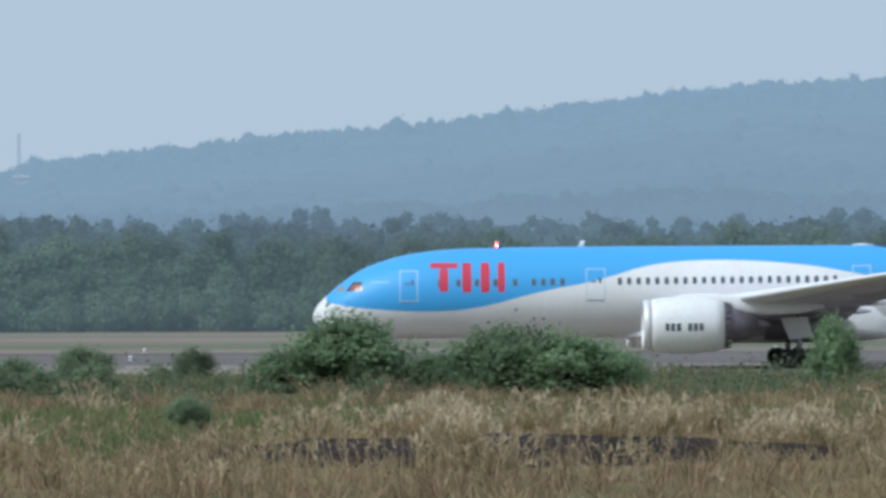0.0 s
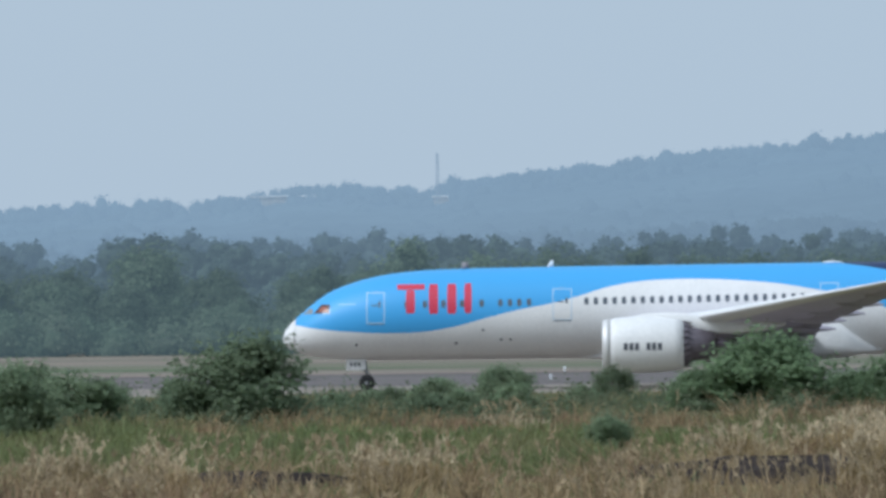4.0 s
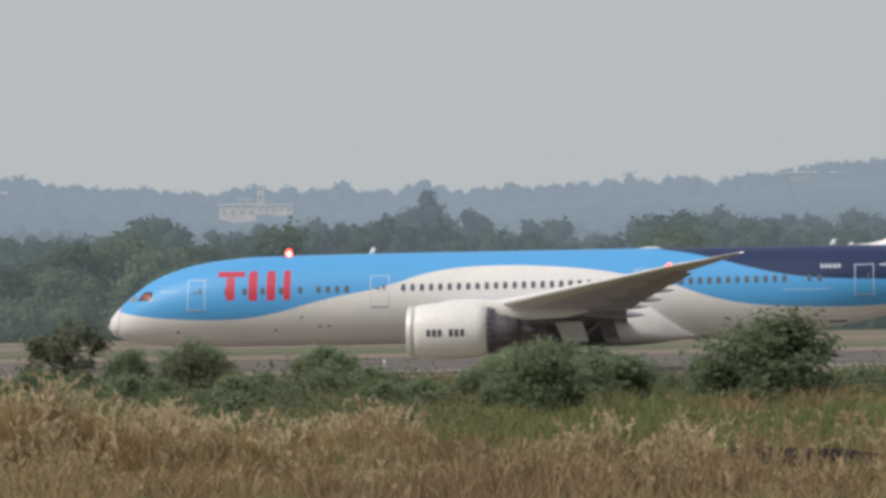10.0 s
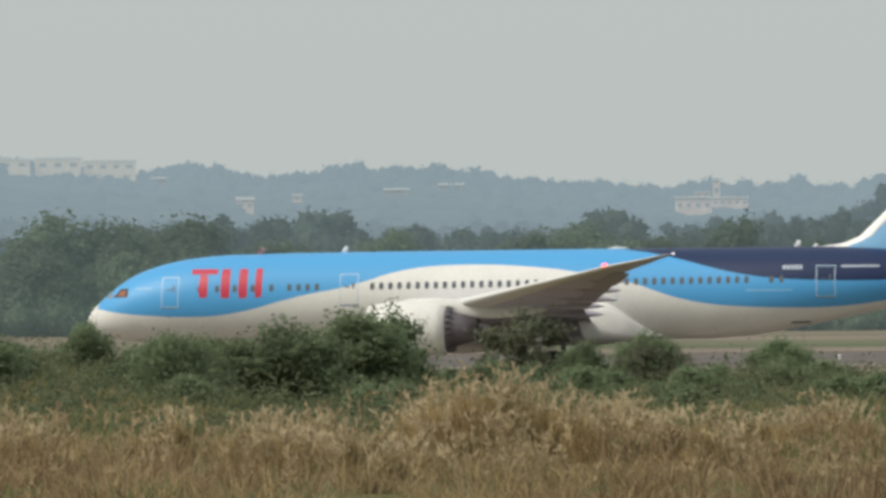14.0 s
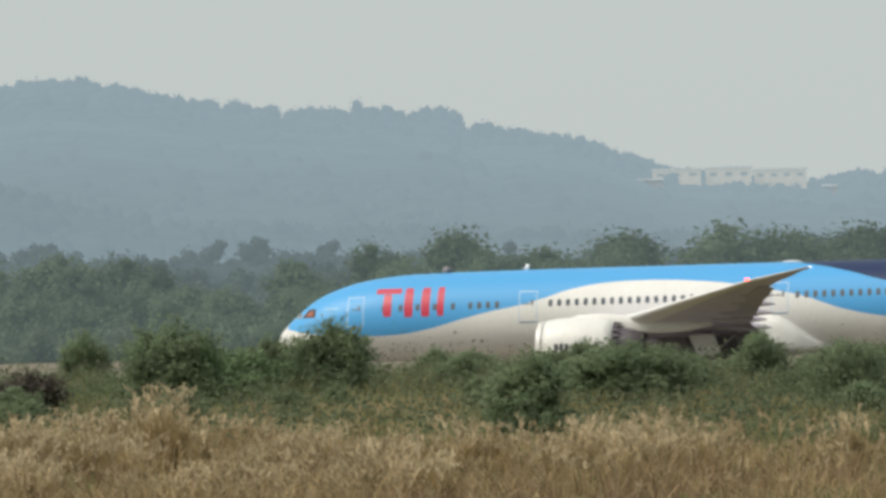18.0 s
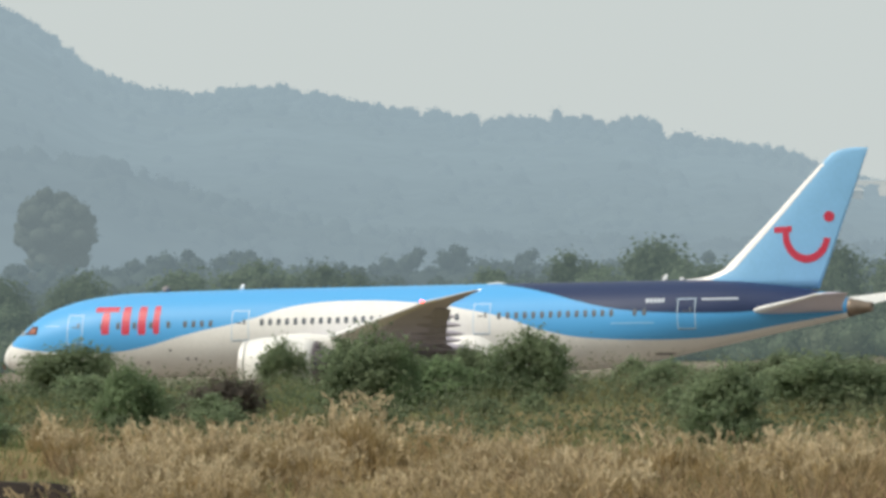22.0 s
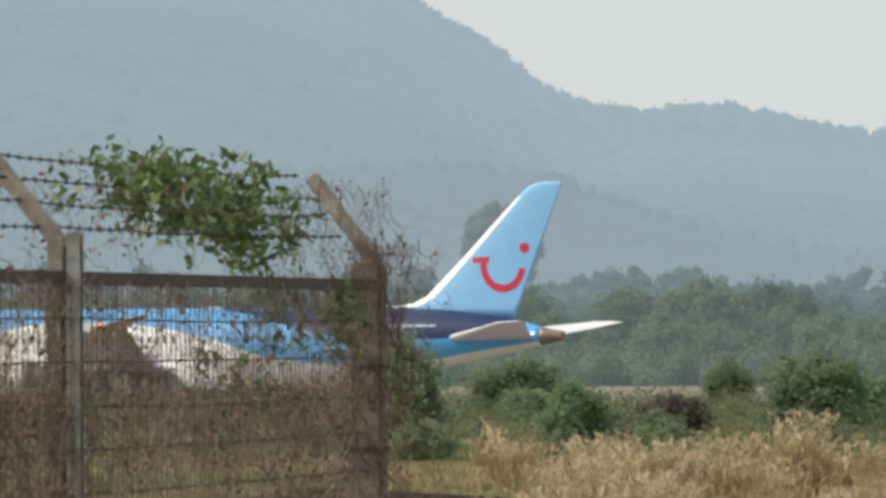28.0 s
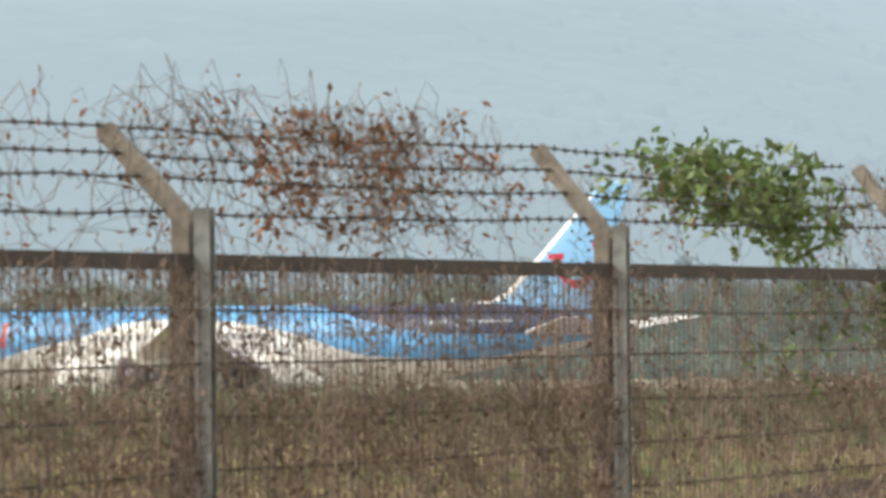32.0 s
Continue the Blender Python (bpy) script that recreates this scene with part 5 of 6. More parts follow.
def green_here(x, y):
    if burnt(x, y) > 0.05:
        return 0.03
    az, r = polar(x, y, 33, 20)
    d = smooth_step(205, 250, y) * (1 - smooth_step(392, 416, y))
    belt = smooth_step(240, 258, r) * (1 - smooth_step(280, 300, r)) * smooth_step(-1, 1, az) * 0.75
    tufts = 0.4 * smooth_step(175, 190, r) * smooth_step(0.50, 0.62, patchy(x, y, 0.07, 17))
    return max(lush(x, y), belt, tufts, 0.45 * fallow(x, y) * smooth_step(224, 240, y), 0.6 * scrub(x, y) * d, d * smooth_step(0.42, 0.58, patchy(x, y, 0.045, 13)))


def herb_here(x, y):
    az = math.degrees(math.atan2(x, y))
    near = smooth_step(305, 345, y) * smooth_step(-8, -5, az)
    return max(near, scrub(x, y)) * (1 - smooth_step(385, 410, y)) * (0.25 + 0.75 * smooth_step(0.34, 0.5, patchy(x, y, 0.05, 21)))


def far_dry(x, y):
    return smooth_step(340, 385, y) * (1 - smooth_step(402, 418, y)) * smooth_step(0.44, 0.58, patchy(x, y, 0.05, 31))


stuff = lambda nm, v, f, mat, lab, cat: tagged(new(nm, np_mesh(nm, v, f, mat)), lab, cat, kind="stuff")
stuff("dry_grass", *blades(11500, 20, 150, 352, 0.84, 0.046, 0.22, RNG, dry_here, 0.8), M_DRY, "tall dry golden grass covering the field", "grass")
stuff("green_grass", *blades(13500, 16, 178, 432, 0.62, 0.05, 0.36, RNG, green_here, 0.6), M_GREEN, "green rough grass in patches on the field", "grass")
stuff("lush_grass", *blades(3800, 16, 228, 318, 0.66, 0.05, 0.34, RNG, lush, 0.6, -8.6, 1.8), M_LUSH, "fresh green grass in a damp hollow of the field", "grass")
stuff("far_dry_grass", *blades(9000, 12, 330, 470, 0.5, 0.05, 0.4, RNG, far_dry), M_DRY, "short dry grass near the runway", "grass")


def plume(v, f, o, foot, h, rng, size, droop):
    """One stalk with a drooping feathery head."""
    dx, dy = rng.normal(0, 0.16, 2) * h
    p1 = foot + np.array((dx, dy, h))
    w = np.array((0.012, 0, 0))
    v += [foot - w, foot + w, p1 + w * 0.7, p1 - w * 0.7]
    f.append((o, o + 1, o + 2, o + 3))
    o += 4
    a = rng.uniform(0, 2 * math.pi)
    way = np.array((math.cos(a), math.sin(a), 0.0))
    length = 0.42 * size
    n = 14
    for k in range(n):
        q = (k + rng.random()) / n
        c = p1 + np.array((0, 0, 1.0)) * length * (q - droop * q * q) + way * length * droop * 1.1 * q * q + np.array((dx, dy, 0)) * q * 0.3
        e = np.array((rng.normal(0, 0.045), rng.normal(0, 0.045), rng.uniform(0.0, 0.11))) * size + way * droop * 0.08
        w2 = np.array((rng.uniform(0.014, 0.027), 0.0, 0.0)) * size * (1.1 - 0.6 * q)
        v += [c - w2, c + w2, c + e + w2 * 0.4, c + e - w2 * 0.4]
        f.append((o, o + 1, o + 2, o + 3))
        o += 4
    return o


def seed_heads(n, rng):
    """Tall pale stalks with feathery heads that stand over the dry grass in drifts."""
    v, f, o = [], [], 0
    for _ in range(n):
        az, r = radians(rng.uniform(-31, 8)), rng.uniform(172, 300)
        x, y = r * math.sin(az), r * math.cos(az)
        if dry_here(x, y) < 0.3 or patchy(x, y, 0.16, 61) < rng.uniform(0.30, 0.66):
            continue
        for _ in range(rng.integers(1, 4)):
            foot = np.array((x + rng.normal(0, 0.35), y + rng.normal(0, 0.35), ground_z(x, y)))
            o = plume(v, f, o, foot, rng.uniform(0.55, 1.4), rng, rng.uniform(1.2, 2.3), rng.uniform(0.15, 0.9))
    return np.array(v), np.array(f)


# stands of taller reed grass: x, y, radius and height
REEDS = [(-38.8, 224.5, 3.9, 3.3), (-93.7, 287.1, 1.4, 1.9), (-10.2, 212.4, 0.6, 1.9), (-8.2, 211.3, 0.5, 1.9), (-80.1, 230.7, 4.2, 2.5), (-78.5, 240.6, 1.5, 3.3), (-70.0, 230.5, 2.6, 2.0), (-98.5, 273.9, 1.8, 0.8), (-103.4, 256.2, 1.3, 1.1)]


def reed_stand(cx, cy, rad, height, rng, blade, head):
    """Tufts of arching blades, taller towards the middle, with feathery heads over them."""
    v, f, o = blade
    hv, hf, ho = head
    for _ in range(int(5 + 6 * rad * rad)):
        q, a = math.sqrt(rng.random()), rng.uniform(0, 2 * math.pi)
        x, y = cx + rad * q * math.cos(a), cy + 0.8 * rad * q * math.sin(a)
        top = height * (1.0 - 0.6 * q * q) * rng.uniform(0.62, 1.0)
        z = ground_z(x, y) - 0.05
        for _ in range(80):
            b = rng.uniform(0, 2 * math.pi)
            h = top * rng.uniform(0.45, 1.0)
            way = np.array((math.cos(b), math.sin(b), 0)) * h * rng.uniform(0.05, 0.55)
            foot = np.array((x + rng.normal(0, 0.16), y + rng.normal(0, 0.16), z))
            w = np.array((rng.uniform(0.009, 0.019), 0, 0))
            mid = foot + np.array((0, 0, h * 0.62)) + way * 0.4
            tip = foot + np.array((0, 0, h * rng.uniform(0.8, 1.0))) + way
            v += [foot - w, foot + w, mid + w, mid - w, tip + w * 0.3, tip - w * 0.3]
            f += [(o, o + 1, o + 2, o + 3), (o + 3, o + 2, o + 4, o + 5)]
            o += 6
        for _ in range(rng.integers(1, 4)):
            foot = np.array((x + rng.normal(0, 0.25), y + rng.normal(0, 0.25), z))
            ho = plume(hv, hf, ho, foot, top * rng.uniform(0.7, 0.98), rng, rng.uniform(1.4, 2.4), rng.uniform(0.2, 0.9))
    return (v, f, o), (hv, hf, ho)


M_SEED = island(material("seed_head", (0.42, 0.325, 0.20), rough=0.8, vary=0.2, scale=0.3, fine=1.5), 0.3, 0.5)
M_PLUME = island(material("reed_plume", (0.58, 0.475, 0.315), rough=0.8, vary=0.15, scale=0.3, fine=1.5), 0.25, 0.5)
stuff("seed_grass", *seed_heads(3400, np.random.default_rng(8)), M_SEED, "tall grass stalks with pale feathery seed heads", "grass")
M_REED = island(material("reed_grass", (0.43, 0.318, 0.16), rough=0.75, vary=0.2, scale=0.4, fine=1.5, other=(0.29, 0.225, 0.12)), 0.4, 0.5)
rr = random.Random(31)
blade, head = ([], [], 0), ([], [], 0)
while len(REEDS) < 78:
    a, r = radians(rr.uniform(-26, 6)), rr.uniform(205, 300)
    x, y = r * math.sin(a), r * math.cos(a)
    if dry_here(x, y) > 0.4 and burnt(x, y) < 0.01:
        REEDS.append((x, y, rr.uniform(0.7, 2.0), rr.uniform(1.1, 2.1)))
for k, (cx, cy, rad, height) in enumerate(REEDS):
    blade, head = reed_stand(cx, cy, rad, height, np.random.default_rng(300 + k), blade, head)
stuff("reed_grass", np.array(blade[0]), np.array(blade[1]), M_REED, "stands of tall golden reed grass", "grass")
stuff("reed_heads", np.array(head[0]), np.array(head[1]), M_PLUME, "pale feathery heads over the reed grass", "grass")


def herb_field(n, per, rng):
    az = np.radians(rng.uniform(-31.5, 8.5, n))
    r = np.sqrt(230.0 ** 2 + (455.0 ** 2 - 230.0 ** 2) * rng.random(n))
    x, y = r * np.sin(az), r * np.cos(az)
    ok = rng.random(n) < np.array([herb_here(a, b) for a, b in zip(x, y)])
    x, y = x[ok], y[ok]
    z = np.array([ground_z(a, b) for a, b in zip(x, y)])
    size = rng.uniform(0.5, 1.15, len(x)) * (0.4 + 1.5 * np.array([patchy(a, b, 0.09, 44) for a, b in zip(x, y)]))
    c = np.repeat(np.stack([x, y, z], 1), per, axis=0)
    s = np.repeat(size, per)[:, None]
    d = rng.normal(size=(len(c), 3)) * np.array([0.5, 0.5, 0.0]) * s
    d[:, 2] = np.abs(rng.normal(0.4, 0.5, len(c))) * s[:, 0]
    n = d * np.array([1.0, 1.0, 0.6]) / s
    n[:, 2] += 0.5
    return leaf_quads(c + d, 0.15, rng, n, 0.5)


stuff("low_weeds", *herb_field(11500, 30, np.random.default_rng(9)), M_HERB, "low leafy green weeds between the shrubs", "weeds")

for cx, cy, rx, ry, hh in BANKS:
    n = 72
    rr = random.Random(int(cx * 7 + cy))
    ring = [1 + 0.18 * math.sin(3 * 2 * math.pi * k / n + rr.random()) + rr.uniform(-0.1, 0.1) for k in range(n)]
    v = [(cx, cy, ground_z(cx, cy) + hh)]
    for q, top in ((0.35, 0.95), (0.6, 0.82), (0.8, 0.55), (0.92, 0.22), (1.0, -0.03)):
        for k in range(n):
            a = 2 * math.pi * k / n
            x, y = cx + q * ring[k] * rx * math.cos(a), cy + q * ring[k] * ry * math.sin(a)
            v.append((x, y, ground_z(x, y) + hh * top * (0.8 + 0.5 * noise.noise((x * 0.35, y * 0.6, 3))) + 0.1 * noise.noise((x * 1.6, y * 2, 5))))
    f = [(0, 1 + k, 1 + (k + 1) % n) for k in range(n)]
    for i in range(4):
        f += [(1 + i * n + k, 1 + (i + 1) * n + k, 1 + (i + 1) * n + (k + 1) % n, 1 + i * n + (k + 1) % n) for k in range(n)]
    structure("earth_bank", mesh_of("earth_bank", v, f, M_BURNT, True), "low bank of dark charred earth in the grass", "ground")

# ---- distance ----
RIDGE = [(-40, 3.4), (-34, 4.0), (-29, 4.3), (-25.5, 4.0), (-23, 3.5), (-21.6, 3.0), (-21.1, 2.66), (-20.75, 2.48), (-20.5, 2.30), (-20.28, 2.09), (-19.86, 1.93), (-19.43, 1.88), (-18.9, 1.93), (-18.3, 1.81), (-17.55, 1.70),
         (-16.9, 1.63), (-16.2, 1.60), (-15.75, 1.6), (-15.55, 1.45), (-15.1, 1.42), (-14.75, 1.36), (-14.35, 1.24), (-13.84, 1.05), (-13.3, 1.0), (-12.65, 0.94), (-12.3, 1.0), (-11.7, 0.89),
         (-11.1, 0.94), (-10.3, 0.95), (-9.3, 0.83), (-8.6, 0.79), (-7.95, 0.80), (-6.6, 0.77), (-5.9, 0.77), (-5.1, 0.82), (-3.9, 0.83), (-3.35, 0.94), (-2.7, 0.96), (-2.3, 0.92),
         (-1.6, 1.03), (-0.05, 1.18), (1.0, 1.28), (2.6, 1.46), (4.1, 1.62), (5.0, 1.64), (8, 1.75), (14, 1.5)]


def slope(az, q):
    """A point of the hills: q runs from their foot to the ridge."""
    r = (1700 + 2500 * q) * (1 + 0.008 * noise.noise((az * 0.9, q * 6, 1.0)))
    el = -0.15 + (table(RIDGE, az) + 0.05) * q ** 0.75
    return r * math.sin(radians(az)), r * math.cos(radians(az)), EYE + r * math.tan(radians(el))


def slope_q(az, el):
    return max(0.02, min(0.98, ((el + 0.15) / (table(RIDGE, az) + 0.05)) ** (1 / 0.75)))


azs = [-40 + 0.1 * k for k in range(541)]
rings = [[slope(a, 0.02 + 0.98 * i / 28) for a in azs] for i in range(29)]
back = [(x * 1.12, y * 1.12, -20.0) for x, y, z in rings[-1]]
v, f = loft(rings + [back], closed=False, caps=False)
rough = random.Random(2)
v = [(x, y, z + rough.uniform(-1.5, 1.5)) for x, y, z in v]
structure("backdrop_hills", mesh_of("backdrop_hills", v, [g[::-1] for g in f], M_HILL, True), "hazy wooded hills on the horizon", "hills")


# a lower rise before the hills
FORE = [(-40, 0.9), (-26, 1.0), (-24, 1.15), (-22, 1.38), (-21, 1.4), (-20.1, 1.28), (-19.6, 1.1), (-18.9, 0.86), (-18.0, 0.7), (-16.5, 0.6), (-12, 0.42), (-6, 0.4), (-1, 0.5), (1.5, 0.58), (3, 0.68), (5, 0.62), (8, 0.7), (14, 0.7)]


def fore_slope(az, q):
    r = (1690 + 330 * q) * (1 + 0.015 * noise.noise((az * 1.3, q * 4, 8.0)))
    el = -0.2 + (table(FORE, az) + 0.16 + 0.05 * noise.noise((az * 1.7, 2.0, 4.0))) * q ** 0.8
    return r * math.sin(radians(az)), r * math.cos(radians(az)), EYE + r * math.tan(radians(el))


rings = [[fore_slope(a, i / 14) for a in azs] for i in range(15)]
back = [(x * 1.05, y * 1.05, -20.0) for x, y, z in rings[-1]]
v, f = loft(rings + [back], closed=False, caps=False)
v = [(x, y, z + rough.uniform(-0.8, 0.8)) for x, y, z in v]
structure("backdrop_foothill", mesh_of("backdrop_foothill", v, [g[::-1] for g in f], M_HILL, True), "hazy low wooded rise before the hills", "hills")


def crowns(spots, per, size, rng, core=0.92):
    """Far crowns: uneven masses with leaf clumps on them; spots of x, y, foot, top and width."""
    vs, fs, o = [], [], 0
    for x, y, z0, z1, w in spots:
        half = np.array((w / 2, w / 2, (z1 - z0) / 2))
        c = np.array((x, y, (z0 + z1) / 2))
        v = c + LUMP_V * half * core * (1 + rng.normal(0, 0.13, (len(LUMP_V), 1)))
        vs.append(v)
        fs.append(LUMP_F + o)
        o += len(v)
        if per:
            d = rng.normal(size=(per, 3))
            d[:, 2] = np.abs(d[:, 2]) - 0.3
            d /= np.linalg.norm(d, axis=1)[:, None]
            v, f = leaf_tris(c + d * rng.uniform(0.8, 1.08, (per, 1)) * half, size, rng, d, 0.4)
            vs.append(v)
            fs.append(f + o)
            o += len(v)
    return np.concatenate(vs), np.concatenate(fs)


def cluster(spots, x, y, z0, z1, w, n, rng):
    """Add n smaller rounded masses that together fill one crown."""
    spots.append((x, y, z0 - 8, z0 + (z1 - z0) * 0.72, w * 0.95))
    for _ in range(n):
        q = rng.uniform(0.25, 1.0)
        size = w * rng.uniform(0.26, 0.48)
        reach = 0.42 * w * math.sqrt(max(0.04, 1 - (1.9 * q - 0.8) ** 2 / 2.2))
        top = z0 + (z1 - z0) * q
        spots.append((x + rng.uniform(-1, 1) * reach, y + rng.uniform(-1, 1) * reach, top - 1.05 * size, top, size))


rng = np.random.default_rng(4)
spots = []
for k in range(2700):
    az = rng.uniform(-29, 8)
    q = 1.0 if k % 4 else rng.uniform(0.9, 1.0)
    x, y, z = slope(az, q)
    t = rng.uniform(4.0, 8.5) * (1.4 if rng.random() < 0.05 else 1)
    if -9 < az < -3:
        t *= 1.0 + 0.9 * max(0.0, noise.noise((az * 5, 2.0, 7.0)))
    spots.append((x, y, z - 6, z + t, rng.uniform(6, 13) + 0.7 * max(0.0, t - 7)))
for az, top in ((-16.44, 1.71), (-15.75, 1.635), (-4.9, 0.9), (-6.6, 0.86), (-9.95, 0.97), (-10.3, 0.98), (-18.72, 1.95), (-13.9, 1.08), (-2.0, 1.04)):
    x, y, z = slope(az, 0.99)
    zt = EYE + math.hypot(x, y) * math.tan(radians(top))
    spots.append((x, y, z - 6, zt, 11))
    spots.append((x + 8, y, z - 6, z + 0.72 * (zt - z), 13))
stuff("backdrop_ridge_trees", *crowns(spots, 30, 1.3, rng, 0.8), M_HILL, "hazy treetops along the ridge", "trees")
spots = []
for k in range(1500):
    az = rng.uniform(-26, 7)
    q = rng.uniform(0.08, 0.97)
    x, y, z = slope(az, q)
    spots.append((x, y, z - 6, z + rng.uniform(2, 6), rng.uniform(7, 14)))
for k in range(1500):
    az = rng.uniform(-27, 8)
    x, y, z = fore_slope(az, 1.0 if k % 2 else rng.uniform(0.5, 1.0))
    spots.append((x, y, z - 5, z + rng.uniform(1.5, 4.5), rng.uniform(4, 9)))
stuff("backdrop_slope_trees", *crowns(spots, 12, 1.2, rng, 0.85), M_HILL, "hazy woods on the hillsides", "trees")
spots = []
for k in range(560):
    az = rng.uniform(-36, 11)
    r = rng.uniform(1000, 1500)
    el = 0.50 + 0.16 * noise.noise((az * 0.8, 3.1, 0.0)) + 0.08 * noise.noise((az * 3.0, 1.0, 0.0)) - 0.12 * rng.random()
    el *= 0.72 if az < -15 else 1.0
    top = EYE + r * math.tan(radians(el))
    cluster(spots, r * math.sin(radians(az)), r * math.cos(radians(az)), top - 12, top, rng.uniform(10, 18), 8, rng)
for az, el, w in ((-11.3, 0.64, 20), (-8.9, 0.62, 18), (-4.5, 0.6, 18)):
    r = 1250
    cluster(spots, r * math.sin(radians(az)), r * math.cos(radians(az)), 2, EYE + r * math.tan(radians(el)), w, 44, rng)
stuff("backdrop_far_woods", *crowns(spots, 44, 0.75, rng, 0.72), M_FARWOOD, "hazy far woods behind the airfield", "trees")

spots = []
for k in range(800):
    az = rng.uniform(-26, 8)
    r = rng.uniform(1560, 1690)
    el = 0.46 + 0.12 * smooth_step(-11, -7, az) + 0.13 * (1 - smooth_step(-17.5, -15, az)) + 0.10 * noise.noise((az * 0.9, 7.1, 0.0)) + 0.07 * noise.noise((az * 3.5, 5.0, 0.0)) - 0.1 * rng.random()
    top = EYE + r * math.tan(radians(el))
    cluster(spots, r * math.sin(radians(az)), r * math.cos(radians(az)), top - 12, top, rng.uniform(9, 16), 2, rng)
for el, w in ((0.79, 9), (0.71, 14), (0.62, 20)):
    cluster(spots, 1585 * math.sin(radians(-6.62)), 1585 * math.cos(radians(-6.62)), 2, EYE + 1585 * math.tan(radians(el)), w, 26, rng)
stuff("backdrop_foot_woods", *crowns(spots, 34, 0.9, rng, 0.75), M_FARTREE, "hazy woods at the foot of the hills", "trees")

# undergrowth along the foot of the near wood
spots = []
for k in range(620):
    az = rng.uniform(-30, 8.5)
    r = 768 / math.cos(radians(az)) + rng.uniform(-3, 10)
    t = rng.uniform(2.0, 5.5)
    spots.append((r * math.sin(radians(az)), r * math.cos(radians(az)), -1.2, t, rng.uniform(3, 7)))
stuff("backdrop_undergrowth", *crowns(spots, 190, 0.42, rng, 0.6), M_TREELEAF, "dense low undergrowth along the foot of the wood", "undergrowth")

# the great round tree at the hill's foot
r = 1700
great = thing("tree", pose(r * math.sin(radians(-20.6)), r * math.cos(radians(-20.6)), -0.2), "great round dark tree standing alone at the hill's foot", "tree")
top = EYE + r * math.tan(radians(1.14))
part("trunk", mesh_of("great_trunk", *tube([(0, 0, 0), (0.3, 0, 9), (-0.2, 0.2, 18), (0, 0, 28)], [1.1, 0.9, 0.6, 0.2], 8), M_GREATTREE, True), great, "thick hazy trunk")
spots = []
rg = np.random.default_rng(78)
for k in range(150):
    d = rg.normal(size=3)
    d /= np.linalg.norm(d)
    d *= rg.uniform(0.5, 1.0)
    size = rg.uniform(4.0, 7.0)
    cz = top - 12.2 + d[2] * 10.5
    spots.append((d[0] * 8.6, d[1] * 8.6, cz - size * 0.42, min(top, cz + size * 0.42), size))
for k in range(34):
    size = rg.uniform(4.0, 7.0)
    spots.append((rg.normal(0, 5.5), rg.normal(0, 4.5), 3 + k * 0.35, 3 + k * 0.35 + size, size))
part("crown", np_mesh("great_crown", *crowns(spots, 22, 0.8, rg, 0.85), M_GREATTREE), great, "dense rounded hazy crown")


def far_house(az0, az1, el0, el1, label, roof=0.25, windows=4, wall=None):
    """A distant building on the hillside between two directions and two elevations."""
    wall = wall or M_FARWALL
    az = (az0 + az1) / 2
    x, y, z = slope(az, slope_q(az, el0))
    x, y = x * 0.985, y * 0.985
    r = math.hypot(x, y)
    w = r * radians(az1 - az0)
    z0, z1 = EYE + r * math.tan(radians(el0)), EYE + r * math.tan(radians(el1))
    h = z1 - z0
    t = thing("house", pose(x, y, z0, 0, 0, -az), label, "building")
    part("wall", box_mesh("wall", -w / 2, w / 2, 0, 14, -10, h, wall), t)
    v = [(-w / 2 - 0.6, -0.6, h), (w / 2 + 0.6, -0.6, h), (w / 2 + 0.6, 14.6, h), (-w / 2 - 0.6, 14.6, h), (-w / 2 - 0.6, 7, h + roof * h + 0.3), (w / 2 + 0.6, 7, h + roof * h + 0.3)]
    part("roof", mesh_of("roof", v, [(0, 1, 5, 4), (2, 3, 4, 5), (0, 4, 3), (1, 2, 5), (0, 3, 2, 1)], M_FARROOF), t)
    for k in range(windows):
        xk = -w / 2 + w * (k + 0.5) / windows
        part("window", box_mesh("window", xk - w / windows * 0.22, xk + w / windows * 0.22, -0.15, 0.1, h * 0.3, h * 0.62, M_FARDARK), t)
    return t


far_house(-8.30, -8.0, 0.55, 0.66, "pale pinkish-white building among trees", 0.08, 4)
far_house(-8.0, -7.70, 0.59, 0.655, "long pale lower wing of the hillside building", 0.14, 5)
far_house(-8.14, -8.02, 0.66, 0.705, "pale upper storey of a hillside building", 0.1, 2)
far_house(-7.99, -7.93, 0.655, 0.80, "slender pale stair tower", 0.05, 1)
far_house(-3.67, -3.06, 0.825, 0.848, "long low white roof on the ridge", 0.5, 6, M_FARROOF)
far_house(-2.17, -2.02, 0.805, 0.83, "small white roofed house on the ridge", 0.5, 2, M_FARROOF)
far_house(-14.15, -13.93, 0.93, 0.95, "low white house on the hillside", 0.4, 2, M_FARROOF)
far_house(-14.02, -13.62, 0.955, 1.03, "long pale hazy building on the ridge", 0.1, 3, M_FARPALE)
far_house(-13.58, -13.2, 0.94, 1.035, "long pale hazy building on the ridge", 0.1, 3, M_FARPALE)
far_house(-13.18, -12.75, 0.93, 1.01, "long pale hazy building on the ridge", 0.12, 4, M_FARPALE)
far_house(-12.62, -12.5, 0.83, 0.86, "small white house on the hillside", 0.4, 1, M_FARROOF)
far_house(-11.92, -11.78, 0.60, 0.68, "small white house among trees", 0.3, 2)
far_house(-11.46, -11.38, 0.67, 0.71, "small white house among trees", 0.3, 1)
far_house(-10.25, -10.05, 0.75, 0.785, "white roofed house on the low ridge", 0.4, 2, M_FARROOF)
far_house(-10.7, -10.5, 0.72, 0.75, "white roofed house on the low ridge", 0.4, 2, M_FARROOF)
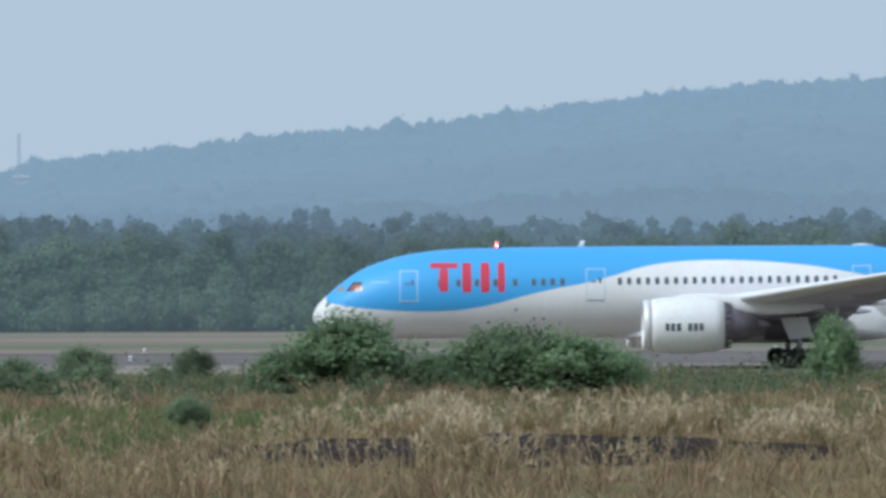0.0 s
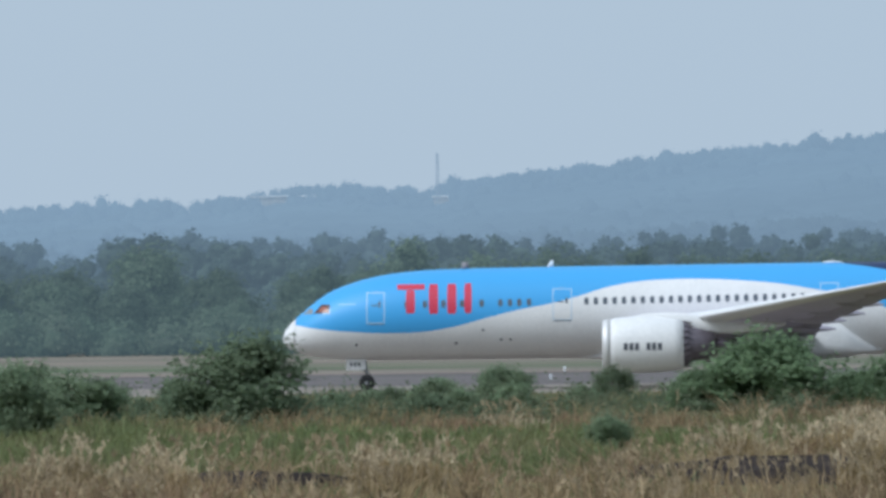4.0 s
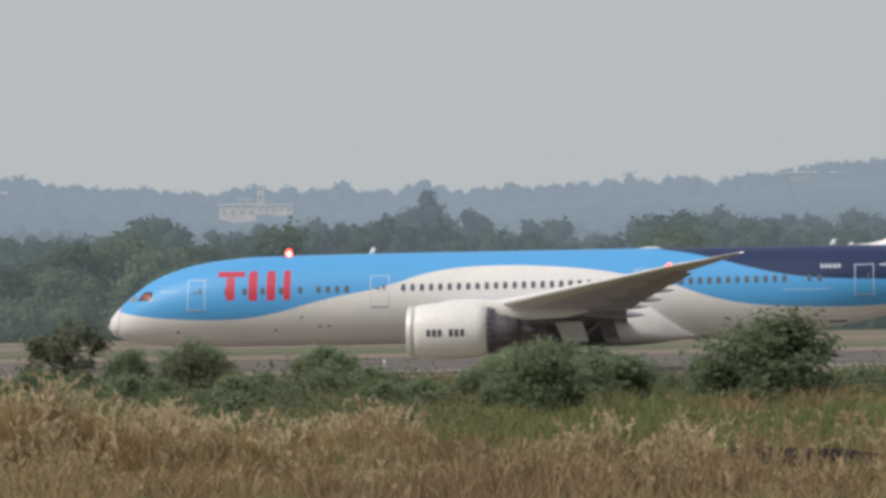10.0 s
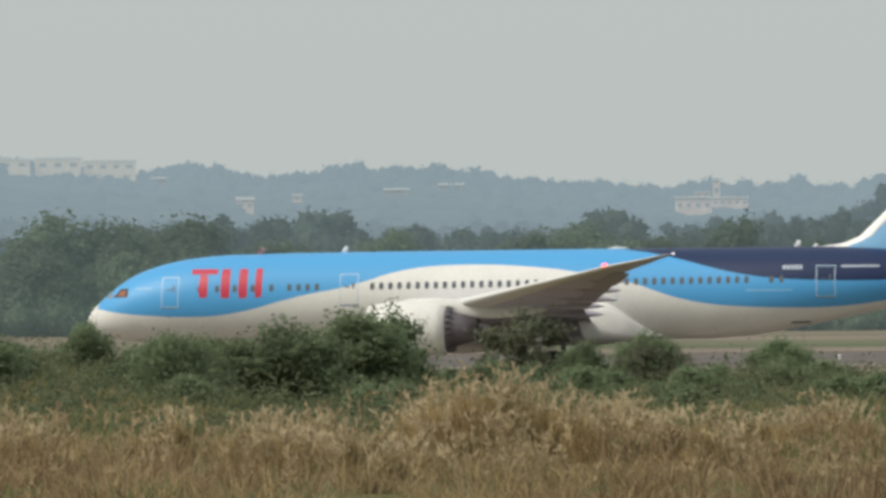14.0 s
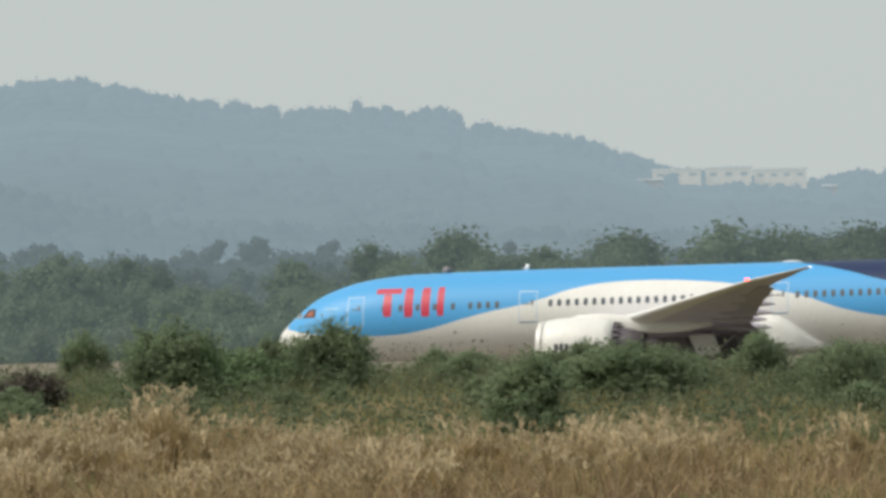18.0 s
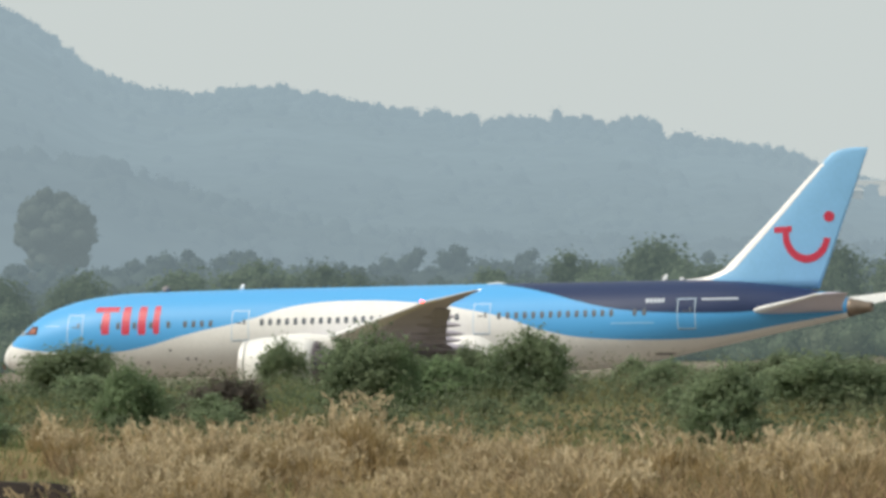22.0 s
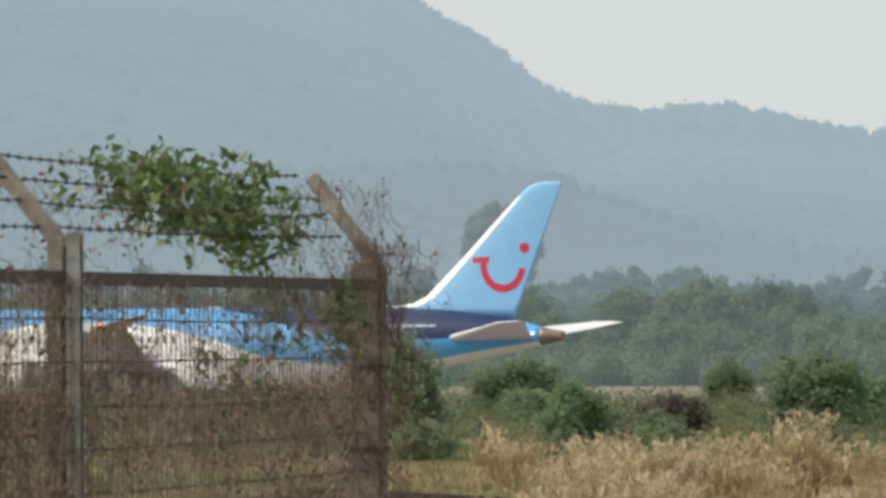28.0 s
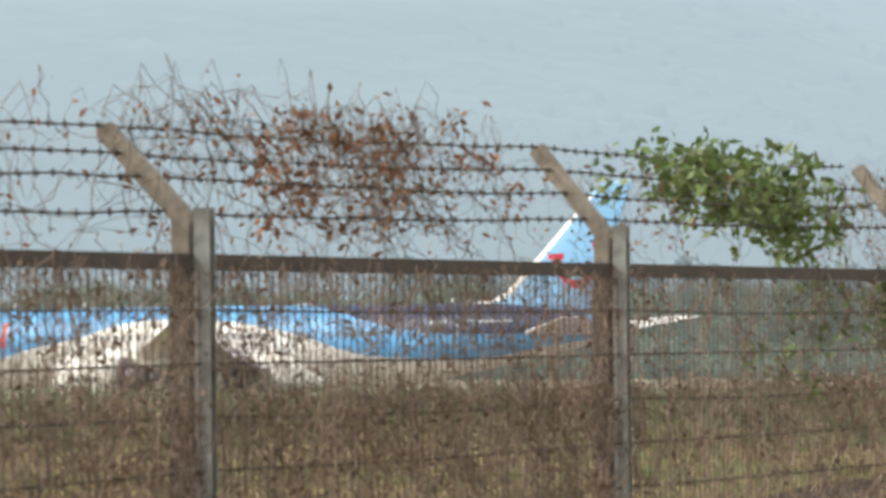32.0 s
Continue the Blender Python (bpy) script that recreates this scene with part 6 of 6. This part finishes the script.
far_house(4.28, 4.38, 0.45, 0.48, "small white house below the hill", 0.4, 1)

# lattice mast on the ridge
x, y, z = slope(-2.135, 0.9)
r = math.hypot(x, y)
top = EYE + r * math.tan(radians(1.225)) - z
mast = thing("radio_mast", pose(x, y, z - 2), "thin grey lattice radio mast on the ridge", "mast")
for a in (0, 120, 240):
    c, s = math.cos(radians(a)), math.sin(radians(a))
    part("leg", mesh_of("mast_leg", *tube([(1.3 * c, 1.3 * s, 0), (0.6 * c, 0.6 * s, top)], 0.22, 5), M_FARDARK), mast)
for k in range(9):
    z0, z1 = top * k / 9, top * (k + 1) / 9
    w0 = 1.3 - 0.7 * k / 9
    part("brace", mesh_of("mast_brace", *merged([tube([(w0 * math.cos(radians(a)), w0 * math.sin(radians(a)), z0), (w0 * math.cos(radians(a + 120)), w0 * math.sin(radians(a + 120)), z1)], 0.14, 4) for a in (0, 120, 240)]), M_FARDARK), mast)

# ---- runway lights ----
LIGHT = thing("runway_light", pose(-10.7, 500, 0.03), "small white runway edge light on a short stem", "light", "runway edge lights")
part("base_plate", mesh_of("light_base", *tube([(0, 0, 0), (0, 0, 0.04)], [0.15, 0.13], 12), M_LINE, True), LIGHT)
part("stem", mesh_of("light_stem", *tube([(0, 0, 0.03), (0, 0, 0.2)], 0.04, 8), M_LINE, True), LIGHT)
part("lens", mesh_of("light_lens", *tube([(0, 0, 0.18), (0, 0, 0.22), (0, 0, 0.31), (0, 0, 0.35)], [0.09, 0.13, 0.11, 0.03], 12), M_LINE, True), LIGHT, "pale glass lens")
for y in (500, 554):
    for k in range(-1, 6):
        if (y, k) != (500, 0):
            copy_thing(LIGHT, pose(-10.7 - 50.4 * k, y, 0.03))

# ---- the perimeter fence ----
FENCE_Z = 4.2
POSTS = [(-7.897, 19.68), (-7.417, 16.41), (-6.957, 13.19), (-6.477, 9.95), (-6.007, 6.72)]
RAIL_Z = 6.165
# heights of the four barbed strands over the rail, and the rise of the arm, at each post
STRANDS = [(0.325, 0.252, 0.204, 0.138), (0.312, 0.250, 0.189, 0.121), (0.284, 0.224, 0.177, 0.096), (0.284, 0.224, 0.177, 0.096), (0.284, 0.224, 0.177, 0.096)]
ARM_RISE = (0.225, 0.212, 0.185, 0.185, 0.185)
along = Vector((POSTS[3][0] - POSTS[0][0], POSTS[3][1] - POSTS[0][1], 0)).normalized()
outward = Vector((-along.y, along.x, 0))
if outward.x > 0:
    outward = -outward
TURN = math.degrees(math.atan2(along.y, along.x))


def fence_point(i, q, z, out=0.0):
    """A point between post i and the next, at height z, out metres from the fence's plane."""
    a, b = Vector((*POSTS[i], 0)), Vector((*POSTS[i + 1], 0))
    p = a.lerp(b, q) + outward * out
    return (p.x, p.y, z)


def fence_post(i, corner=False):
    x, y = POSTS[i]
    w = 0.046 if corner else 0.027
    t = thing("fence_post", pose(x, y, FENCE_Z, 0, 0, TURN), "weathered concrete fence post with a slanted arm" + ("" if corner else " and a steel channel"), "fence post", "perimeter fence posts")
    n = (Matrix.Rotation(radians(-TURN), 3, "Z") @ outward)
    back = Matrix.Translation(n * (0.0 if corner else 0.046))
    bm = bmesh.new()
    add_box(bm, -w, w, -w, w, -0.3, RAIL_Z - FENCE_Z + (0.06 if corner else -0.005), 0.008, back)
    part("post", bm_mesh("concrete_post", bm, M_CORNER if corner else M_POSTDARK), t, "brownish mottled concrete post")
    # the arm slants over the far side
    z0 = RAIL_Z - FENCE_Z + 0.085
    p0 = back @ Vector((0, 0, z0))
    p1 = p0 + n * 0.172 + Vector((0, 0, ARM_RISE[i]))
    if not corner:
        bm = bmesh.new()
        add_box(bm, -0.023, 0.023, -0.023, 0.023, RAIL_Z - FENCE_Z - 0.006, z0 + 0.012, 0.005, back)
        part("neck", bm_mesh("concrete_neck", bm, M_CONCRETE), t, "pale concrete bend under the arm")
    d = (p1 - p0).normalized()
    m = Matrix.Translation(p0) @ d.to_track_quat("Z", "Y").to_matrix().to_4x4()
    bm = bmesh.new()
    add_box(bm, -0.021, 0.021, -0.021, 0.021, -0.03, (p1 - p0).length + 0.015, 0.005, m)
    part("arm", bm_mesh("concrete_arm", bm, M_CONCRETE), t, "slanted concrete arm for barbed wire")
    if not corner:
        prof = [(-0.020, 0.018), (-0.020, -0.018), (0.020, -0.018), (0.020, 0.018), (0.016, 0.018), (0.016, -0.013), (-0.016, -0.013), (-0.016, 0.018)]
        rings = [[(a, b, z) for a, b in prof] for z in (-0.3, 0.5, 1.2, RAIL_Z - FENCE_Z + 0.105)]
        part("channel", mesh_of("steel_channel", *loft(rings), M_STEELPOST), t, "grey galvanised steel channel")
    else:
        for z in (0.3, 0.95, 1.45, 1.7):
            bm = bmesh.new()
            add_box(bm, -w - 0.006, w + 0.006, -w - 0.006, w + 0.006, z, z + 0.012)
            part("wire_tie", bm_mesh("wire_tie", bm, M_WIRE), t, "rusty wire binding")
    if corner:
        bm = bmesh.new()
        add_box(bm, -0.05, 0.05, -0.10, 0.02, 1.78, 1.86, 0.01)
        part("bracket", bm_mesh("rail_bracket", bm, M_CONCRETE), t, "stub bracket under the rail")
    return t


for i in range(5):
    fence_post(i, i == 0)

for i in range(4):
    # the rail runs before the corner post and behind the steel channels
    a, b = Vector(fence_point(i, 0, RAIL_Z, 0.022 if i else -0.036)), Vector(fence_point(i, 1, RAIL_Z, 0.022))
    rail = thing("fence_rail", Matrix.Translation(a) @ (b - a).to_track_quat("X", "Z").to_matrix().to_4x4(), "dark rusted steel top rail of the fence", "rail", "fence rails")
    L = (b - a).length
    part("web", box_mesh("rail_web", 0.005, L - 0.005, -0.003, 0.003, -0.030, 0.006, M_RAIL), rail)
    part("flange", box_mesh("rail_flange", 0.005, L - 0.005, -0.032, -0.0032, 0.001, 0.006, M_RAIL), rail)


def strand(points, r, barbs, name, label, category, group, seed):
    """A wire through points with barbs twisted on it."""
    rr = random.Random(seed)
    t = thing(name, Matrix.Translation(points[0]), label, category, group)
    o = Vector(points[0])
    pts = [tuple(Vector(p) - o) for p in points]
    part("wire", mesh_of(name, *tube(pts, r, 5), M_WIRE, True), t)
    if barbs:
        pieces = []
        length = (Vector(pts[-1]) - Vector(pts[0])).length
        n = int(length / barbs)
        for k in range(n):
            q = (k + 0.5) / n * (len(pts) - 1)
            j = min(int(q), len(pts) - 2)
            c = Vector(pts[j]).lerp(Vector(pts[j + 1]), q - j)
            for _ in range(2):
                d = Vector((rr.uniform(-0.4, 0.4), rr.uniform(-0.4, 0.4), rr.choice((-1, 1)))).normalized() * 0.010
                pieces.append(tube([tuple(c - d), tuple(c + d)], [0.0012, 0.0012], 3))
            pieces.append(tube([tuple(c - along * 0.012), tuple(c + along * 0.012)], [r * 1.9, r * 1.7], 5))
        tagged(part("barbing", mesh_of("barbing", *merged(pieces), M_WIRE), t), kind="stuff")
    return t


for i in range(4):
    for k, out in enumerate((0.222, 0.180, 0.136, 0.086)):
        rr = random.Random(10 * i + k)
        sag = rr.uniform(0.004, 0.014)
        pts = [fence_point(i, q / 12, RAIL_Z + STRANDS[i][k] + (STRANDS[i + 1][k] - STRANDS[i][k]) * q / 12 - 4 * sag * (q / 12) * (1 - q / 12) + rr.uniform(-0.003, 0.003), out) for q in range(13)]
        strand(pts, 0.0028, 0.10, "barbed_wire", "rusty barbed wire strand strung between the arms", "barbed wire", "barbed wire strands", 100 + 10 * i + k)
    for k in range(15):
        z = RAIL_Z - 0.115 * (k + 1)
        pts = [fence_point(i, q / 6, z - 0.012 * math.sin(math.pi * q / 6) * random.Random(k + 50 * i).uniform(0, 1)) for q in range(7)]
        strand(pts, 0.0027, 0.0, "fence_wire", "thin horizontal fence wire", "wire", "fence wires", 0)
    # upright wires of the netting
    n = 66
    pieces = [tube([fence_point(i, (j + 0.5) / n, RAIL_Z - 0.03, 0.004), fence_point(i, (j + 0.5) / n, FENCE_Z + 0.3, 0.004)], 0.0018, 4) for j in range(n)]
    o = Vector(fence_point(i, 0.5, FENCE_Z))
    v, f = merged(pieces)
    net = new("wire_netting", mesh_of("wire_netting", [tuple(Vector(p) - o) for p in v], f, M_PALEWIRE))
    net.location = o
    tagged(net, "fine upright wires of the fence netting", "netting", kind="stuff")


def creeper(name, i, q0, q1, z0, z1, stems, leaves, leaf_size, leaf_mat, label, seed, upright=0.5, out=(-0.05, 0.2), wood=None, lift=0.0, hang=0.0, pace=1.0, clumps=0, thick=0.0016):
    """A tangle of thin stems with leaves over one bay of the fence."""
    rng = np.random.default_rng(seed)
    t = thing(name, Matrix.Translation(fence_point(i, (q0 + q1) / 2, FENCE_Z)), label, "creeper")
    o = Vector(fence_point(i, (q0 + q1) / 2, FENCE_Z))
    L = (Vector(POSTS[i + 1]) - Vector(POSTS[i])).length
    pieces, pts = [], []
    for _ in range(stems):
        q, z, w = rng.uniform(q0, q1), rng.uniform(z0, z1), rng.uniform(*out)
        a = rng.normal(math.pi / 2 if rng.random() < upright else rng.choice((0, math.pi)), 0.45)
        line = []
        for k in range(13):
            line.append(Vector(fence_point(i, q, z, w)) - o)
            a += rng.normal(0, 0.30) - hang * math.cos(a) * 0.1
            step = rng.uniform(0.024, 0.055) * pace
            q += step * math.cos(a) / L * 1.6
            z += step * math.sin(a)
            w += rng.normal(0, 0.012)
            if z > z1 + lift * rng.random():
                a = -abs(math.sin(a)) * 0.9 - 0.2 if math.cos(a) > 0 else math.pi + abs(math.sin(a)) * 0.9 + 0.2
            elif z < z0 - 0.05:
                a = abs(a)
        pieces.append(tube([tuple(p) for p in line], [thick * (1 - 0.05 * k) for k in range(13)], 3))
        pts += line
    tagged(part("tangle", mesh_of(name + "_tangle", *merged(pieces), wood or M_VINE), t, "thin tangled brown stems"), kind="stuff")
    if leaves:
        home = rng.integers(0, len(pts), leaves)
        if clumps:
            knots = rng.integers(0, len(pts), clumps)
            home = np.where(rng.random(leaves) < 0.62, knots[rng.integers(0, clumps, leaves)], home)
        c = np.array([tuple(pts[k]) for k in home]) + rng.normal(size=(leaves, 3)) * (0.026 if clumps else 0.014)
        part("foliage", np_mesh(name + "_foliage", *leaf_quads(c, leaf_size, rng, stretch=1.9), leaf_mat), t, "small leaves")["kind"] = "stuff"
    return t


# brown creeper over the wires, green creeper over the next bay, dead stalks in the netting below
creeper("dry_creeper", 1, 0.20, 1.0, 6.14, 6.45, 100, 330, 0.0125, M_DRYLEAF, "thin dead creeper tangled over the barbed wire", 1, 0.35, (0.04, 0.26), lift=0.16, clumps=14, thick=0.0014)
creeper("dry_creeper", 1, 0.36, 0.76, 6.22, 6.46, 100, 700, 0.0155, M_DRYLEAF, "dense clump of dead brown leaves on the wires", 2, 0.5, (0.06, 0.24), lift=0.08, clumps=26, thick=0.0016)
creeper("dry_creeper", 1, 0.55, 0.95, 6.36, 6.48, 22, 40, 0.013, M_DRYLEAF, "dead shoots arching above the top strand", 12, 0.3, (0.1, 0.24), lift=0.16, pace=1.5, thick=0.0013)
creeper("dry_creeper", 2, 0.0, 0.7, 6.16, 6.45, 60, 120, 0.011, M_DRYLEAF, "thin dead creeper on the barbed wire", 3, 0.3, (0.04, 0.26), lift=0.1, thick=0.0014)
creeper("dry_creeper", 0, 0.5, 1.0, 6.15, 6.40, 26, 130, 0.012, M_DRYLEAF, "sparse dead twigs between the strands", 13, 0.5, (0.04, 0.22), thick=0.0012)
creeper("green_creeper", 0, 0.31, 0.50, 6.35, 6.485, 26, 700, 0.024, M_VINELEAF, "dense green leafy creeper heaped on the barbed wire", 4, 0.3, (0.08, 0.26), lift=0.02, pace=0.5, clumps=20)
creeper("green_creeper", 0, 0.20, 0.40, 6.26, 6.40, 22, 430, 0.023, M_VINELEAF, "green leafy creeper sagging over the strands", 14, 0.3, (0.08, 0.24), lift=0.02, pace=0.5, clumps=16)
creeper("green_creeper", 0, 0.54, 0.76, 6.41, 6.485, 18, 300, 0.022, M_VINELEAF, "small lump of green creeper on the barbed wire", 8, 0.2, (0.1, 0.26), lift=0.015, pace=0.5, clumps=9)
creeper("green_creeper", 0, 0.16, 0.52, 6.17, 6.36, 20, 230, 0.018, M_VINELEAF, "green creeper tails hanging below the wires", 5, 0.85, (0.04, 0.22), thick=0.0013)
creeper("green_creeper", 0, 0.04, 0.2, 6.16, 6.36, 8, 46, 0.022, M_VINELEAF, "few green leaves beside the corner arm", 15, 0.7, (0.02, 0.2), clumps=4, thick=0.0012)
creeper("green_creeper", 0, 0.08, 0.42, 5.90, 6.10, 14, 220, 0.024, M_VINELEAF, "sparse green creeper on the netting below the rail", 9, 0.5, (-0.02, 0.05), clumps=9)
creeper("dry_creeper", 0, -0.034, 0.004, 4.9, 6.25, 230, 520, 0.011, M_DRYLEAF, "dead creeper wrapped thickly round the corner post", 6, 0.8, (-0.12, 0.05), lift=0.05, thick=0.0016)
creeper("dry_creeper", 0, -0.02, 0.12, 6.15, 6.42, 46, 80, 0.011, M_DRYLEAF, "dead creeper hanging from the corner arm", 7, 0.6, (-0.08, 0.22), lift=0.04, thick=0.0014)
for i in range(3):
    creeper("dead_stalks", i, 0.0, 1.0, 5.55, 6.13, 480 if i else 260, 1300 if i else 800, 0.011, M_DULLLEAF, "thin dead stalks on the upper fence netting", 30 + i, 0.85, (-0.03, 0.05), wood=M_STALK, thick=0.0013)
    creeper("dead_stalks", i, 0.0, 1.0, 4.9, 5.85, 960 if i else 560, 2600 if i else 2000, 0.013, M_DULLLEAF, "dead brown stalks woven through the fence netting", 20 + i, 0.88, (-0.03, 0.06), wood=M_STALK, thick=0.0017)

# two thin iron rods close in front of the camera
for a, away, lean, thick in ((-18.5, 0.11, -6.0, 0.0037), (math.degrees(-0.62), 0.16, 1.0, 0.0036)):
    x, y = away * math.sin(radians(a)), away * math.cos(radians(a))
    rod = thing("iron_rod", pose(x, y, EYE, 0, lean, 18.5) @ pose(0, 0, -(EYE - 4.2)), "thin weathered iron rod standing upright in the bank", "rod", "iron rods")
    part("shaft", mesh_of("rod_shaft", *tube([(0, 0, -0.05), (0.0004, 0, 0.8), (-0.0003, 0, 1.6), (0, 0, 2.6)], [thick * 1.04, thick, thick * 0.98, thick * 0.94], 10), M_STAKE, True), rod)

# ---- things that move ----
TRACK = [(0.0, 2.18), (0.5, -1.37), (1.0, -4.96), (1.5, -8.58), (2.0, -12.32), (2.5, -15.91), (3.0, -19.60), (3.5, -23.35), (4.0, -27.06), (4.5, -30.82), (6.5, -46.07), (7.0, -49.91), (7.5, -53.76), (8.0, -57.66), (8.5, -61.51), (9.0, -65.41), (9.5, -69.33), (10.0, -73.27), (10.5, -77.20), (11.0, -81.21), (11.5, -85.21), (12.0, -89.20), (12.5, -93.28), (13.0, -97.30), (13.5, -101.34), (15.5, -117.88), (16.0, -122.07), (16.5, -126.25), (17.0, -130.46), (17.5, -134.73), (18.0, -139.00), (18.5, -143.22), (19.0, -147.48), (19.5, -151.84), (20.0, -156.10), (20.5, -160.39), (21.0, -164.71), (21.5, -169.02), (22.0, -173.36), (22.5, -177.73), (23.0, -182.17), (23.5, -186.57), (24.0, -190.97), (24.5, -195.38), (26.5, -213.48), (27.0, -218.02), (27.5, -222.49), (28.0, -227.00), (28.5, -231.38), (29.0, -235.78), (29.5, -240.22), (30.0, -244.68), (30.5, -249.16), (31.0, -253.65), (31.5, -258.15), (32.0, -262.65)]


def motions():
    walk(PLANE, [(t, pose(x, LINE, 0.0)) for t, x in TRACK])
    ts = [r[0] for r in TRACK]
    xs = [r[1] for r in TRACK]
    for ob, s, y, r in WHEELS:
        walk(ob, [(k / 15, pose(s, y, r + 0.035, 0, -math.degrees((xs[0] - float(np.interp(k / 15, ts, xs))) / r), 0)) for k in range(481)])
    for ob in BEACONS:
        base = ob.matrix_basis.translation.copy()
        walk(ob, [(t, Matrix.Translation(base) @ pose(0, 0, 0, 0, 0, 360 * (t - 0.17) / 1.402)) for t in (k * 0.32 for k in range(101))])


motions()
